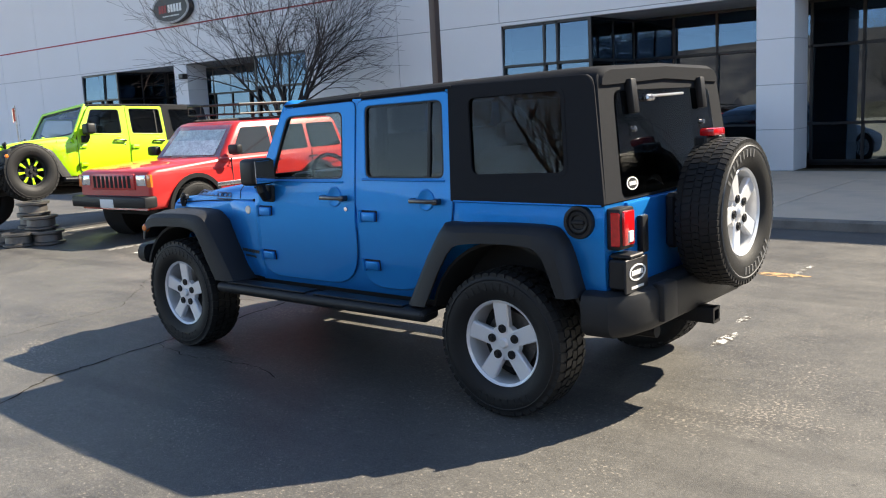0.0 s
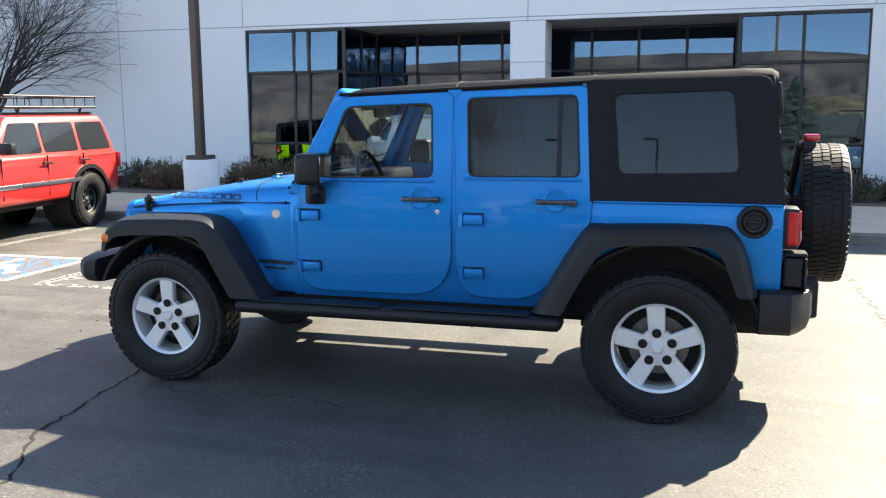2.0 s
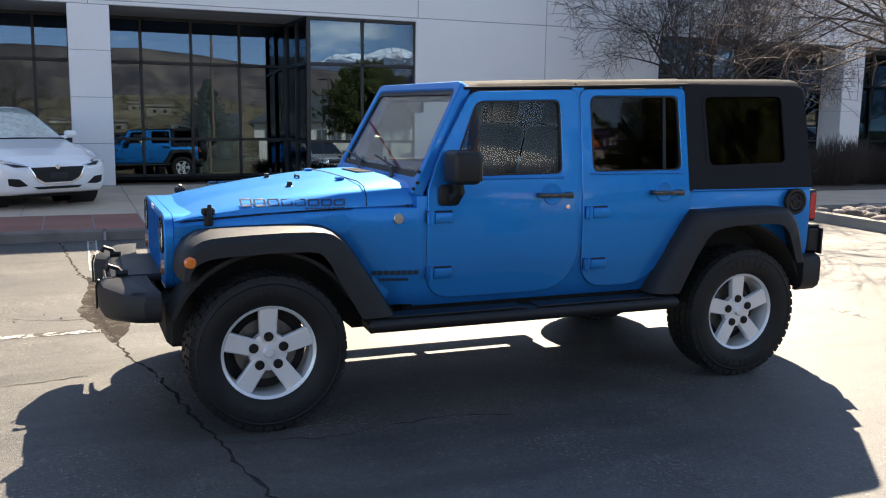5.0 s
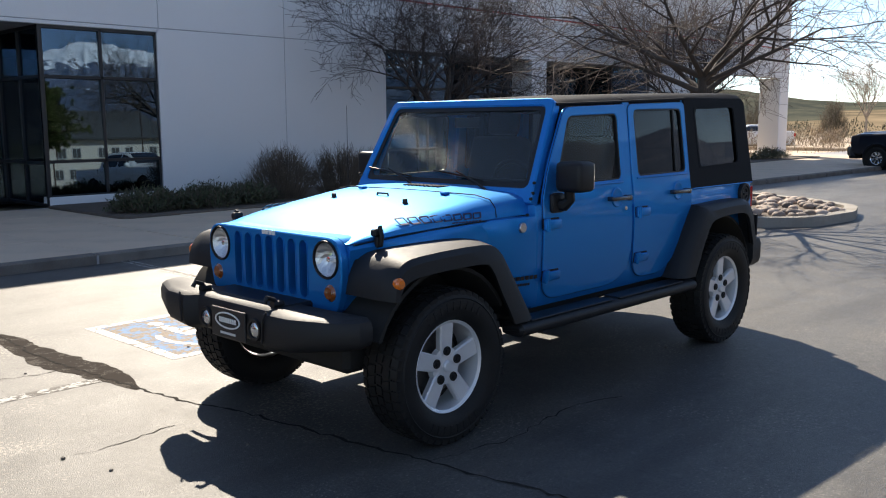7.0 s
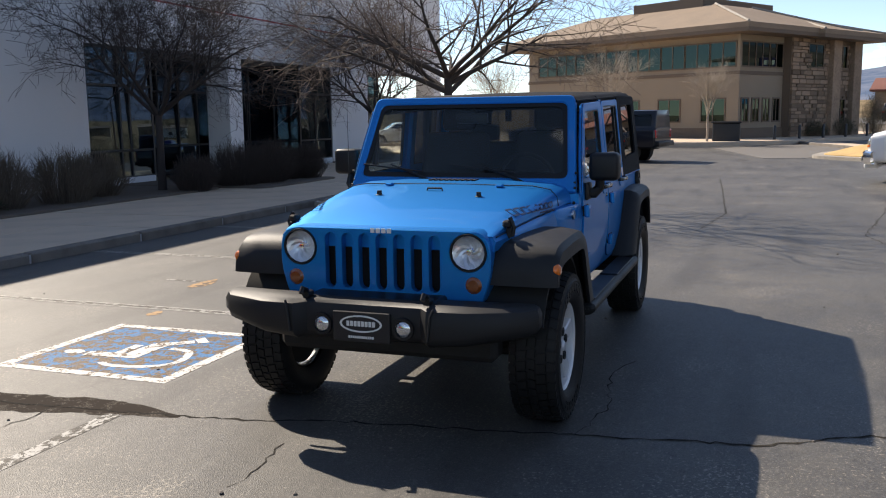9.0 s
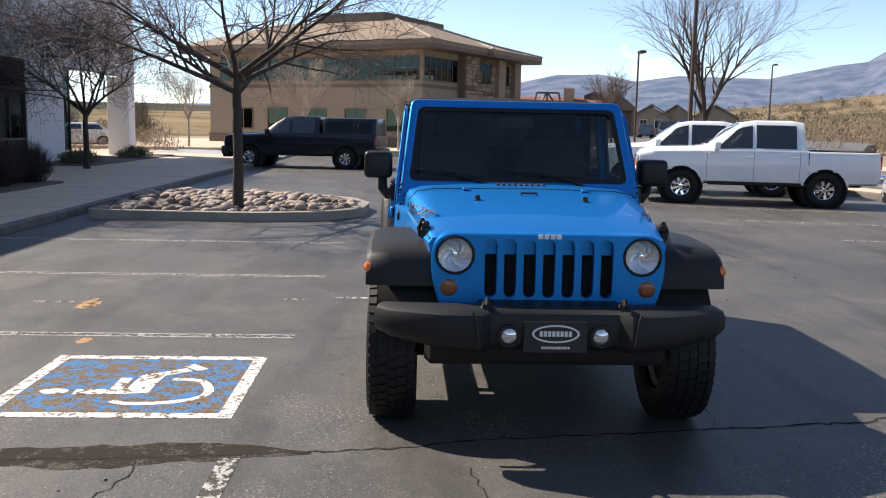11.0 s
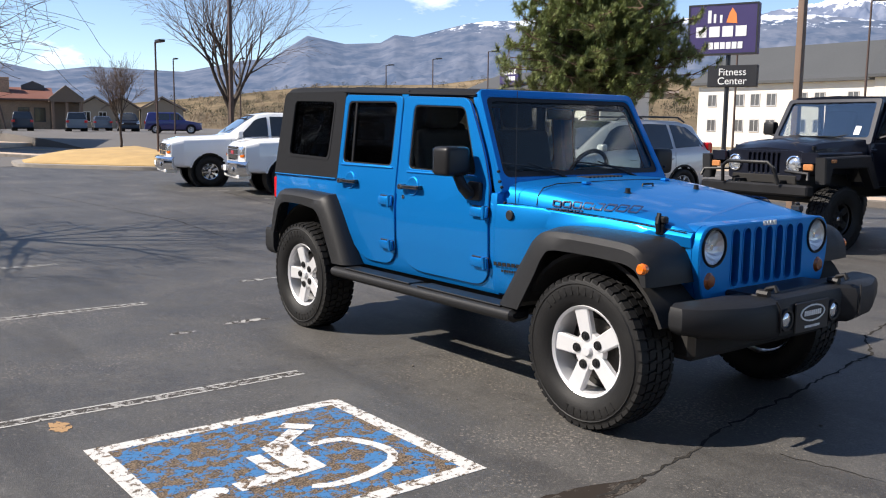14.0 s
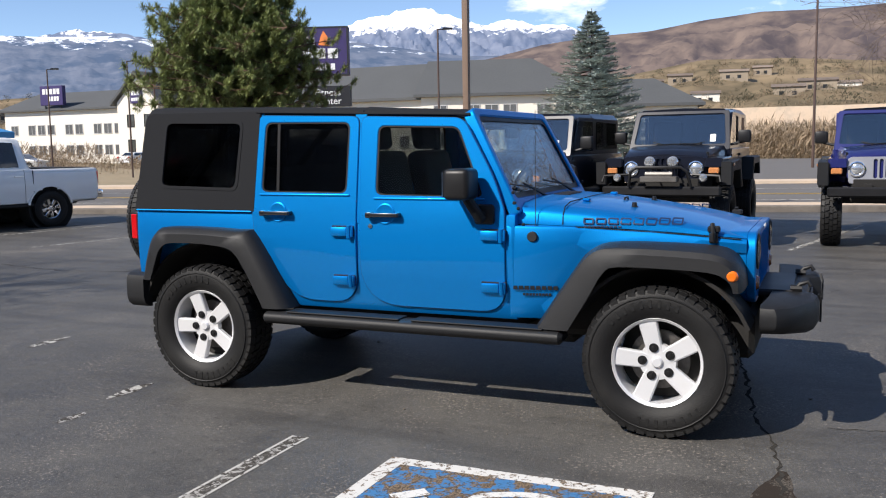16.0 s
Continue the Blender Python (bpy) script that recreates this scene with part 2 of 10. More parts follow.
def worn_paint(name, color, hold=0.5, under=(0.10, 0.085, 0.07), scale=9.0, rough=0.6, crackle=0.0):
    """Traffic paint worn through to the asphalt in flakes."""
    m, nd, ln, bs = nodes_of(name)
    tc = nd.new("ShaderNodeTexCoord")
    n = nd.new("ShaderNodeTexNoise")
    n.inputs["Scale"].default_value, n.inputs["Detail"].default_value, n.inputs["Roughness"].default_value = scale, 8, 0.72
    n.inputs["Distortion"].default_value = 0.4
    ln.new(tc.outputs["Object"], n.inputs["Vector"])
    # flakes break off cell by cell
    cell = nd.new("ShaderNodeTexVoronoi")
    cell.inputs["Scale"].default_value = scale * 3.2
    wob = nd.new("ShaderNodeTexNoise")
    wob.inputs["Scale"].default_value, wob.inputs["Detail"].default_value = scale * 3, 4
    ln.new(tc.outputs["Object"], wob.inputs["Vector"])
    warp = nd.new("ShaderNodeVectorMath")
    warp.operation = "MULTIPLY_ADD"
    warp.inputs[1].default_value = (0.05, 0.05, 0.05)
    ln.new(wob.outputs["Color"], warp.inputs[0])
    ln.new(tc.outputs["Object"], warp.inputs[2])
    ln.new(warp.outputs["Vector"], cell.inputs["Vector"])
    flake = nd.new("ShaderNodeMath")
    flake.operation = "MULTIPLY_ADD"
    flake.inputs[1].default_value = 0.10
    ln.new(cell.outputs["Color"], flake.inputs[0])
    ln.new(n.outputs["Fac"], flake.inputs[2])
    shift = nd.new("ShaderNodeMath")
    shift.operation = "SUBTRACT"
    shift.inputs[1].default_value = 0.05
    ln.new(flake.outputs[0], shift.inputs[0])
    r = nd.new("ShaderNodeMapRange")
    r.inputs["From Min"].default_value, r.inputs["From Max"].default_value = hold, hold + 0.03
    ln.new(shift.outputs[0], r.inputs["Value"])
    mx = nd.new("ShaderNodeMix")
    mx.data_type = "RGBA"
    mx.inputs["A"].default_value = (*color, 1)
    grit = nd.new("ShaderNodeTexNoise")
    grit.inputs["Scale"].default_value, grit.inputs["Detail"].default_value = 110, 4
    ln.new(tc.outputs["Object"], grit.inputs["Vector"])
    gr = nd.new("ShaderNodeValToRGB")
    gr.color_ramp.elements[0].position, gr.color_ramp.elements[0].color = 0.40, (under[0] * 0.45, under[1] * 0.45, under[2] * 0.45, 1)
    gr.color_ramp.elements[1].position, gr.color_ramp.elements[1].color = 0.62, (under[0] * 1.7, under[1] * 1.6, under[2] * 1.5, 1)
    ln.new(grit.outputs["Fac"], gr.inputs["Fac"])
    ln.new(gr.outputs["Color"], mx.inputs["B"])
    ln.new(r.outputs["Result"], mx.inputs["Factor"])
    paint_out = mx.outputs["Result"]
    if crackle:
        # dark open cracks between the lifted flakes
        edge = nd.new("ShaderNodeTexVoronoi")
        edge.feature = "DISTANCE_TO_EDGE"
        edge.inputs["Scale"].default_value = scale * 2.4
        ln.new(warp.outputs["Vector"], edge.inputs["Vector"])
        er = nd.new("ShaderNodeMapRange")
        er.inputs["From Min"].default_value, er.inputs["From Max"].default_value = 0.075, 0.02
        er.inputs["To Max"].default_value = crackle
        ln.new(edge.outputs["Distance"], er.inputs["Value"])
        part_on = nd.new("ShaderNodeMapRange")
        part_on.inputs["From Min"].default_value, part_on.inputs["From Max"].default_value = 0.42, 0.54
        ln.new(wob.outputs["Fac"], part_on.inputs["Value"])
        both = nd.new("ShaderNodeMath")
        both.operation = "MULTIPLY"
        ln.new(er.outputs["Result"], both.inputs[0])
        ln.new(part_on.outputs["Result"], both.inputs[1])
        cm = nd.new("ShaderNodeMix")
        cm.data_type = "RGBA"
        cm.inputs["B"].default_value = (0.03, 0.029, 0.028, 1)
        ln.new(both.outputs[0], cm.inputs["Factor"])
        ln.new(paint_out, cm.inputs["A"])
        paint_out = cm.outputs["Result"]
    ln.new(paint_out, bs.inputs["Base Color"])
    bs.inputs["Roughness"].default_value = rough
    bs.inputs["Specular IOR Level"].default_value = 0.12
    bp = nd.new("ShaderNodeBump")
    bp.inputs["Strength"].default_value, bp.inputs["Distance"].default_value = 0.2, 0.002
    bp.invert = True
    ln.new(r.outputs["Result"], bp.inputs["Height"])
    ln.new(bp.outputs["Normal"], bs.inputs["Normal"])
    return m


MAT = dict(
    asphalt=asphalt_material(),
    dirt=surface("dry_ground", (0.30, 0.23, 0.14), 0.9, var=0.25, scale=0.08, fine=2.0, tint=(0.16, 0.14, 0.08), tint_amount=0.7),
    road=surface("road_asphalt", (0.13, 0.12, 0.11), 0.8, var=0.15, scale=0.3, fine=20),
    concrete=surface("concrete", (0.60, 0.465, 0.34), 0.85, var=0.14, scale=1.2, fine=70, bump=0.2, tint=(0.32, 0.27, 0.22), tint_amount=0.5),
    # kerb: stained, and darkened for the building's shade; kerb_pale is the sunlit one
    kerb=surface("kerb_concrete_shaded", (0.19, 0.165, 0.142), 0.85, var=0.25, scale=2.5, fine=60, bump=0.35, tint=(0.075, 0.064, 0.055), tint_amount=0.7, rand=0.12),
    kerb_pale=surface("island_concrete", (0.32, 0.29, 0.25), 0.85, var=0.2, scale=2.5, fine=60, bump=0.35, tint=(0.17, 0.15, 0.13), tint_amount=0.6),
    paver=surface("red_paver", (0.30, 0.13, 0.095), 0.85, var=0.15, scale=2.0, fine=80, bump=0.2, rand=0.12),
    stucco=surface("wall_panel", (0.76, 0.755, 0.755), 0.8, var=0.05, scale=0.5, fine=90, bump=0.12, tint=(0.69, 0.685, 0.68), tint_amount=0.5),
    joint=surface("joint", (0.33, 0.33, 0.34), 0.9, var=0.1),
    red_line=surface("red_stripe", (0.35, 0.02, 0.025), 0.6, var=0.1),
    frame_dark=surface("dark_frame", (0.012, 0.013, 0.016), 0.4, var=0.2, spec=0.5),
    soffit=surface("soffit", (0.42, 0.41, 0.40), 0.85, var=0.08),
    # near-black backing: the dimness of unlit rooms is put into the colour
    interior=surface("unlit_interior", (0.02, 0.022, 0.025), 0.9, var=0.3, scale=1.0),
    shopglass=glass("reflective_glass", (0.22, 0.32, 0.36), 0.12, 1.55, 0.0, (0.40, 0.56, 0.72)),
    line_white=worn_paint("line_paint", (0.43, 0.42, 0.395), 0.47, (0.07, 0.066, 0.06), 14),
    line_inner=worn_paint("worn_line_paint", (0.36, 0.35, 0.325), 0.45, (0.07, 0.066, 0.06), 20),
    line_edge=worn_paint("line_edge_paint", (0.46, 0.45, 0.42), 0.56, (0.07, 0.066, 0.06), 12),
    line_fresh=worn_paint("edge_paint", (0.62, 0.605, 0.57), 0.53, (0.16, 0.13, 0.10), 16),
    hc_blue=worn_paint("blue_paint", (0.06, 0.185, 0.38), 0.474, (0.155, 0.118, 0.082), 10, crackle=0.75),
    hc_white=worn_paint("symbol_paint", (0.66, 0.65, 0.62), 0.535, (0.17, 0.13, 0.095), 10, crackle=0.3),
    road_yellow=surface("yellow_line", (0.55, 0.36, 0.05), 0.7, var=0.15),
    tar=surface("crack_tar", (0.045, 0.042, 0.038), 1.0, spec=0.0, var=0.5, scale=20),
    broken=worn_paint("broken_asphalt", (0.034, 0.027, 0.022), 0.53, (0.075, 0.068, 0.06), 8, 1.0),
    rust_stain=worn_paint("sand_stain", (0.42, 0.26, 0.13), 0.50, (0.09, 0.075, 0.06), 11),
)


# ---- shapes ----
def bm_box(lo, hi, bev=0.0, seg=1):
    bm = bmesh.new()
    bmesh.ops.create_cube(bm, size=1)
    lo, hi = Vector(lo), Vector(hi)
    for v in bm.verts:
        v.co = Vector((lo[i] + (v.co[i] + 0.5) * (hi[i] - lo[i]) for i in range(3)))
    if bev:
        bmesh.ops.bevel(bm, geom=bm.edges[:], offset=bev, segments=seg, profile=0.5, affect="EDGES")
    return bm


def join(*bms):
    """All the given shapes in the first one."""
    first = bms[0]
    for b in bms[1:]:
        me = bpy.data.meshes.new("tmp")
        b.to_mesh(me)
        first.from_mesh(me)
        bpy.data.meshes.remove(me)
        b.free()
    return first


def moved(bm, m):
    bm.transform(m)
    if m.determinant() < 0:
        bmesh.ops.reverse_faces(bm, faces=bm.faces[:])
    return bm


def rounded(pts, r, seg=4):
    """The polygon with its corners rounded; r is one radius or one for each corner."""
    out, n = [], len(pts)
    for i in range(n):
        p, a, b = Vector(pts[i]), Vector(pts[i - 1]), Vector(pts[(i + 1) % n])
        rad = r[i] if isinstance(r, (list, tuple)) else r
        da, db = (a - p), (b - p)
        k = min(rad, da.length * 0.48, db.length * 0.48)
        if k < 1e-4:
            out.append(p)
            continue
        s, e = p + da.normalized() * k, p + db.normalized() * k
        for j in range(seg + 1):
            t = j / seg
            out.append(s * (1 - t) ** 2 + p * 2 * t * (1 - t) + e * t * t)
    return [tuple(v) for v in out]


def place(p, axis, w):
    """A point of a plane, lifted to w along the axis."""
    if axis == "y":
        return (p[0], w, p[1])
    if axis == "x":
        return (w, p[0], p[1])
    return (p[0], p[1], w)


def prism(pts, axis, a, b, bev=0.0, seg=1):
    """A polygon drawn out along an axis from a to b."""
    bm = bmesh.new()
    va = [bm.verts.new(place(p, axis, a)) for p in pts]
    vb = [bm.verts.new(place(p, axis, b)) for p in pts]
    n = len(pts)
    caps = [bm.faces.new(va), bm.faces.new(vb[::-1])]
    for i in range(n):
        bm.faces.new((va[i], vb[i], vb[(i + 1) % n], va[(i + 1) % n]))
    bmesh.ops.recalc_face_normals(bm, faces=bm.faces[:])
    if bev:
        edges = {e for f in caps for e in f.edges}
        bmesh.ops.bevel(bm, geom=list(edges), offset=bev, segments=seg, profile=0.5, affect="EDGES")
    return bm


def loft(rings, closed=True, caps=True):
    """A skin over rings of points, all of one count."""
    bm = bmesh.new()
    vs = [[bm.verts.new(p) for p in ring] for ring in rings]
    n = len(rings[0])
    for r0, r1 in zip(vs, vs[1:]):
        for i in range(n if closed else n - 1):
            j = (i + 1) % n
            bm.faces.new((r0[i], r0[j], r1[j], r1[i]))
    if caps and closed:
        bm.faces.new(vs[0][::-1])
        bm.faces.new(vs[-1])
    bmesh.ops.recalc_face_normals(bm, faces=bm.faces[:])
    return bm


def ring_with_hole(outer, inner, axis, a, b):
    """A flat frame between two outlines of one count, drawn out from a to b."""
    bm = bmesh.new()
    n = len(outer)
    sets = [[bm.verts.new(place(p, axis, w)) for p in pts] for w in (a, b) for pts in (outer, inner)]
    oa, ia, ob_, ib = sets
    for i in range(n):
        j = (i + 1) % n
        bm.faces.new((oa[i], oa[j], ia[j], ia[i]))
        bm.faces.new((ob_[i], ib[i], ib[j], ob_[j]))
        bm.faces.new((oa[i], ob_[i], ob_[j], oa[j]))
        bm.faces.new((ia[i], ia[j], ib[j], ib[i]))
    bmesh.ops.recalc_face_normals(bm, faces=bm.faces[:])
    return bm


def tube(points, r, n=8, caps=True):
    """A round bar along a line of points; r is one radius or one for each point."""
    pts = [Vector(p) for p in points]
    rings = []
    side = None
    for i, p in enumerate(pts):
        d = (pts[min(i + 1, len(pts) - 1)] - pts[max(i - 1, 0)]).normalized()
        if side is None:
            side = d.orthogonal().normalized()
        side = (side - d * side.dot(d)).normalized()
        up = d.cross(side)
        rad = r[i] if isinstance(r, (list, tuple)) else r
        rings.append([p + (side * math.cos(2 * math.pi * k / n) + up * math.sin(2 * math.pi * k / n)) * rad for k in range(n)])
    return loft(rings, True, caps)


def lathe(profile, n=32, axis="y", centre=(0, 0, 0), arc=None):
    """A turned shape: profile of (radius, height) round an axis."""
    rings = []
    for k in range(n):
        a = 2 * math.pi * k / n
        c, s = math.cos(a), math.sin(a)
        ring = []
        for r, h in profile:
            p = (r * c, h, r * s) if axis == "y" else (h, r * c, r * s) if axis == "x" else (r * c, r * s, h)
            ring.append(Vector(p) + Vector(centre))
        rings.append(ring)
    bm = bmesh.new()
    vs = [[bm.verts.new(p) for p in ring] for ring in rings]
    for k in range(n):
        r0, r1 = vs[k], vs[(k + 1) % n]
        for i in range(len(profile) - 1):
            bm.faces.new((r0[i], r0[i + 1], r1[i + 1], r1[i]))
    bmesh.ops.remove_doubles(bm, verts=bm.verts[:], dist=1e-5)
    bmesh.ops.recalc_face_normals(bm, faces=bm.faces[:])
    return bm


def mesh_of(name, bm, material, smooth=None):
    me = bpy.data.meshes.new(name)
    if smooth is not None:
        lim = math.cos(radians(smooth))
        for f in bm.faces:
            f.smooth = True
        for e in bm.edges:
            if len(e.link_faces) == 2:
                e.smooth = e.link_faces[0].normal.dot(e.link_faces[1].normal) > lim
    bm.normal_update()
    bm.to_mesh(me)
    bm.free()
    me.materials.append(MAT[material] if isinstance(material, str) else material)
    return me


def solid(name, bm, material, smooth=None):
    """A top-level thing of one mesh."""
    bm.normal_update()
    return new(name, mesh_of(name, bm, material, smooth))


def thing(name, label, category, group="", m=None, kind=""):
    ob = tagged(new(name), label, category, group, kind)
    if m is not None:
        ob.matrix_world = m
    return ob


def part(name, bm, material, parent, label="", smooth=35):
    bm.normal_update()
    ob = new(name, mesh_of(name, bm, material, smooth))
    ob.parent = parent
    return tagged(ob, label)


def structure(name, bm, material, label="", category="", smooth=None):
    return tagged(solid(name, bm, material, smooth), label, category, "", "structure")

# ---- vehicle materials ----
def car_paint(name, color, metal=0.35, rough=0.32, coat=1.0, spec=0.5):
    return surface(name, color, rough, metal, spec, coat, var=0.04, scale=2.0, fine=900, rough_var=0.04, bump=0.015, bump_scale=900)


def flake_paint(name, deep, flake, share=0.5):
    """Metallic paint: a deep pigment and bright flakes under one clear coat."""
    m, nd, ln, bs = nodes_of(name)
    tc = nd.new("ShaderNodeTexCoord")
    sp = nd.new("ShaderNodeTexNoise")
    sp.inputs["Scale"].default_value, sp.inputs["Detail"].default_value = 1400, 2
    ln.new(tc.outputs["Object"], sp.inputs["Vector"])
    bp = nd.new("ShaderNodeBump")
    bp.inputs["Strength"].default_value, bp.inputs["Distance"].default_value = 0.03, 0.01
    ln.new(sp.outputs["Fac"], bp.inputs["Height"])
    dust = nd.new("ShaderNodeTexNoise")
    dust.inputs["Scale"].default_value, dust.inputs["Detail"].default_value = 3.0, 6
    ln.new(tc.outputs["Object"], dust.inputs["Vector"])
    cr = nd.new("ShaderNodeMapRange")
    cr.inputs["From Min"].default_value, cr.inputs["From Max"].default_value = 0.35, 0.7
    cr.inputs["To Min"].default_value, cr.inputs["To Max"].default_value = 0.018, 0.045
    ln.new(dust.outputs["Fac"], cr.inputs["Value"])
    fl = nd.new("ShaderNodeBsdfPrincipled")
    for b, c, metal, rough in ((bs, deep, 0.0, 0.5), (fl, flake, 1.0, 0.43)):
        b.inputs["Base Color"].default_value = (*c, 1)
        b.inputs["Metallic"].default_value, b.inputs["Roughness"].default_value = metal, rough
        b.inputs["Coat Weight"].default_value = 0.38
        b.inputs["Coat IOR"].default_value = 1.45
        b.inputs["Specular IOR Level"].default_value = 0.05
        ln.new(cr.outputs["Result"], b.inputs["Coat Roughness"])
    ln.new(bp.outputs["Normal"], fl.inputs["Normal"])
    mx = nd.new("ShaderNodeMixShader")
    mx.inputs["Fac"].default_value = share
    ln.new(bs.outputs["BSDF"], mx.inputs[1])
    ln.new(fl.outputs["BSDF"], mx.inputs[2])
    ln.new(mx.outputs["Shader"], nd["Material Output"].inputs["Surface"])
    return m


MAT.update(
    blue=flake_paint("blue_metallic_paint", (0.0, 0.157, 0.50), (0.0, 0.243, 0.60), 0.50),
    lime=car_paint("lime_paint", (0.42, 0.80, 0.01), 0.0, 0.4),
    red=car_paint("red_paint", (0.50, 0.013, 0.012), 0.0, 0.42, 0.7),
    white_paint=car_paint("white_paint", (0.87, 0.87, 0.86), 0.0, 0.4),
    silver_paint=car_paint("silver_paint", (0.58, 0.57, 0.56), 0.3, 0.35),
    black_paint=car_paint("black_paint", (0.007, 0.0085, 0.016), 0.0, 0.3, 0.5, 0.3),
    handle_black=car_paint("handle_black", (0.012, 0.012, 0.014), 0.0, 0.25, 0.8),
    grille_silver=car_paint("grille_silver", (0.30, 0.31, 0.345), 0.2, 0.4, 0.3),
    navy_paint=car_paint("navy_paint", (0.018, 0.022, 0.13), 0.2, 0.3),
    grey_paint=car_paint("grey_paint", (0.09, 0.10, 0.115), 0.4, 0.35),
    flare=surface("flare_plastic", (0.0145, 0.015, 0.0165), 0.52, spec=0.3, var=0.15, fine=400, bump=0.12, bump_scale=700),
    hardtop=surface("hardtop_plastic", (0.018, 0.019, 0.0215), 0.75, spec=0.08, var=0.1, scale=2.0, fine=300, bump=0.18, bump_scale=450),
    plastic=surface("black_plastic", (0.012, 0.012, 0.013), 0.45, spec=0.3, var=0.15, fine=200),
    rubber=surface("tyre_rubber", (0.0095, 0.0095, 0.010), 0.58, spec=0.28, var=0.2, scale=6, fine=120, bump=0.15, tint=(0.02, 0.019, 0.017), tint_amount=0.25),
    rim=surface("painted_alloy", (0.72, 0.725, 0.74), 0.36, 0.35, 0.5, 0.4, var=0.04, fine=300),
    steel=surface("bright_steel", (0.55, 0.55, 0.56), 0.28, 1.0, var=0.08),
    dark_steel=surface("dark_steel", (0.05, 0.05, 0.05), 0.5, 0.8, var=0.2),
    rotor=surface("brake_steel", (0.16, 0.15, 0.14), 0.5, 0.9, var=0.3),
    seat=surface("dark_cloth", (0.022, 0.022, 0.024), 0.9, var=0.2, fine=300, bump=0.1),
    seat_tan=surface("tan_cloth", (0.20, 0.15, 0.10), 0.9, var=0.2),
    tint_glass=glass("tinted_glass", (0.86, 0.89, 0.87), 0.0, 1.25),
    dark_glass=glass("privacy_glass", (0.30, 0.31, 0.315), 0.0, 1.36),
    clear_glass=glass("clear_glass", (0.86, 0.9, 0.88), 0.02, 1.5),
    shield_glass=glass("windscreen_glass", (0.86, 0.89, 0.88), 0.012, 1.3),
    shade_foil=surface("shade_foil", (0.75, 0.80, 0.76), 0.35, 0.3, var=0.45, scale=9, fine=40, bump=0.6, bump_scale=14),
    car_glass=glass("car_glass", (0.88, 0.9, 0.89), 0.17, 1.35, 0.0, (0.86, 0.93, 0.95)),
    mirror=surface("mirror", (0.8, 0.82, 0.84), 0.03, 1.0, var=0.01, rough_var=0.01),
    lamp_glass=glass("lamp_glass", (0.93, 0.95, 0.96), 0.02, 1.4),
    reflector=surface("lamp_reflector", (0.80, 0.81, 0.83), 0.38, 1.0, var=0.05),
    lens=surface("lamp_lens", (0.62, 0.64, 0.66), 0.12, 0.75, 0.5, 1.0, var=0.25, scale=40, fine=160),
    amber=surface("amber_lens", (0.75, 0.16, 0.01), 0.2, 0.0, 0.5, 1.0, var=0.15, scale=30),
    amber_dull=surface("amber_lens_dull", (0.50, 0.20, 0.07), 0.25, 0.0, 0.5, 0.6, var=0.2, scale=30),
    amber_dark=surface("dull_amber_lens", (0.24, 0.06, 0.012), 0.2, 0.0, 0.5, 1.0, var=0.2, scale=40),
    red_lens=surface("red_lens", (0.55, 0.008, 0.012), 0.15, 0.0, 0.5, 1.0, var=0.2, scale=40),
    lens_white=surface("white_lens", (0.72, 0.70, 0.68), 0.15, 0.0, 0.5, 1.0, var=0.1),
    decal_dark=surface("dark_decal", (0.012, 0.03, 0.09), 0.5, var=0.1),
    decal_black=surface("black_decal", (0.01, 0.01, 0.012), 0.5, var=0.1),
    grey_print=surface("grey_print", (0.10, 0.10, 0.10), 0.6, var=0.3),
    pale=surface("pale_print", (0.72, 0.72, 0.70), 0.5, var=0.05),
    chrome=surface("chrome", (0.82, 0.82, 0.83), 0.08, 1.0, var=0.03, rough_var=0.02),
    dark_screen=surface("dark_screen", (0.022, 0.026, 0.030), 0.05, 0.0, 0.6, 1.0, var=0.2, scale=2.0, rough_var=0.02),
    seam=surface("panel_gap", (0.004, 0.006, 0.012), 0.8, var=0.1),
    under=surface("underbody", (0.012, 0.011, 0.010), 0.85, var=0.3, scale=6),
)


# ---- vehicle shapes ----
def plate(outer, holes, axis, a, b, bev=0.0):
    """A flat plate with holes through it, from a to b along an axis."""
    bm = bmesh.new()
    edges = []
    for loop in (outer, *holes):
        vs = [bm.verts.new(place(p, axis, a)) for p in loop]
        edges += [bm.edges.new((vs[i], vs[(i + 1) % len(vs)])) for i in range(len(vs))]
    bmesh.ops.triangle_fill(bm, use_beauty=True, use_dissolve=False, edges=edges)
    faces = bm.faces[:]
    ext = bmesh.ops.extrude_face_region(bm, geom=faces)
    d = place((0, 0), axis, b - a)
    bmesh.ops.translate(bm, vec=d, verts=[v for v in ext["geom"] if isinstance(v, bmesh.types.BMVert)])
    bmesh.ops.recalc_face_normals(bm, faces=bm.faces[:])
    if bev:
        bmesh.ops.dissolve_limit(bm, angle_limit=0.02, verts=bm.verts[:], edges=bm.edges[:])
        sharp = [e for e in bm.edges if len(e.link_faces) == 2 and e.calc_face_angle() > 0.9]
        bmesh.ops.bevel(bm, geom=sharp, offset=bev, segments=1, profile=0.5, affect="EDGES")
    return bm


def circle(cx, cy, r, n=20):
    return [(cx + r * math.cos(2 * math.pi * k / n), cy + r * math.sin(2 * math.pi * k / n)) for k in range(n)]


def arc(cx, cz, r, a0, a1, n=12):
    return [(cx + r * math.cos(radians(a0 + (a1 - a0) * k / n)), cz + r * math.sin(radians(a0 + (a1 - a0) * k / n))) for k in range(n + 1)]


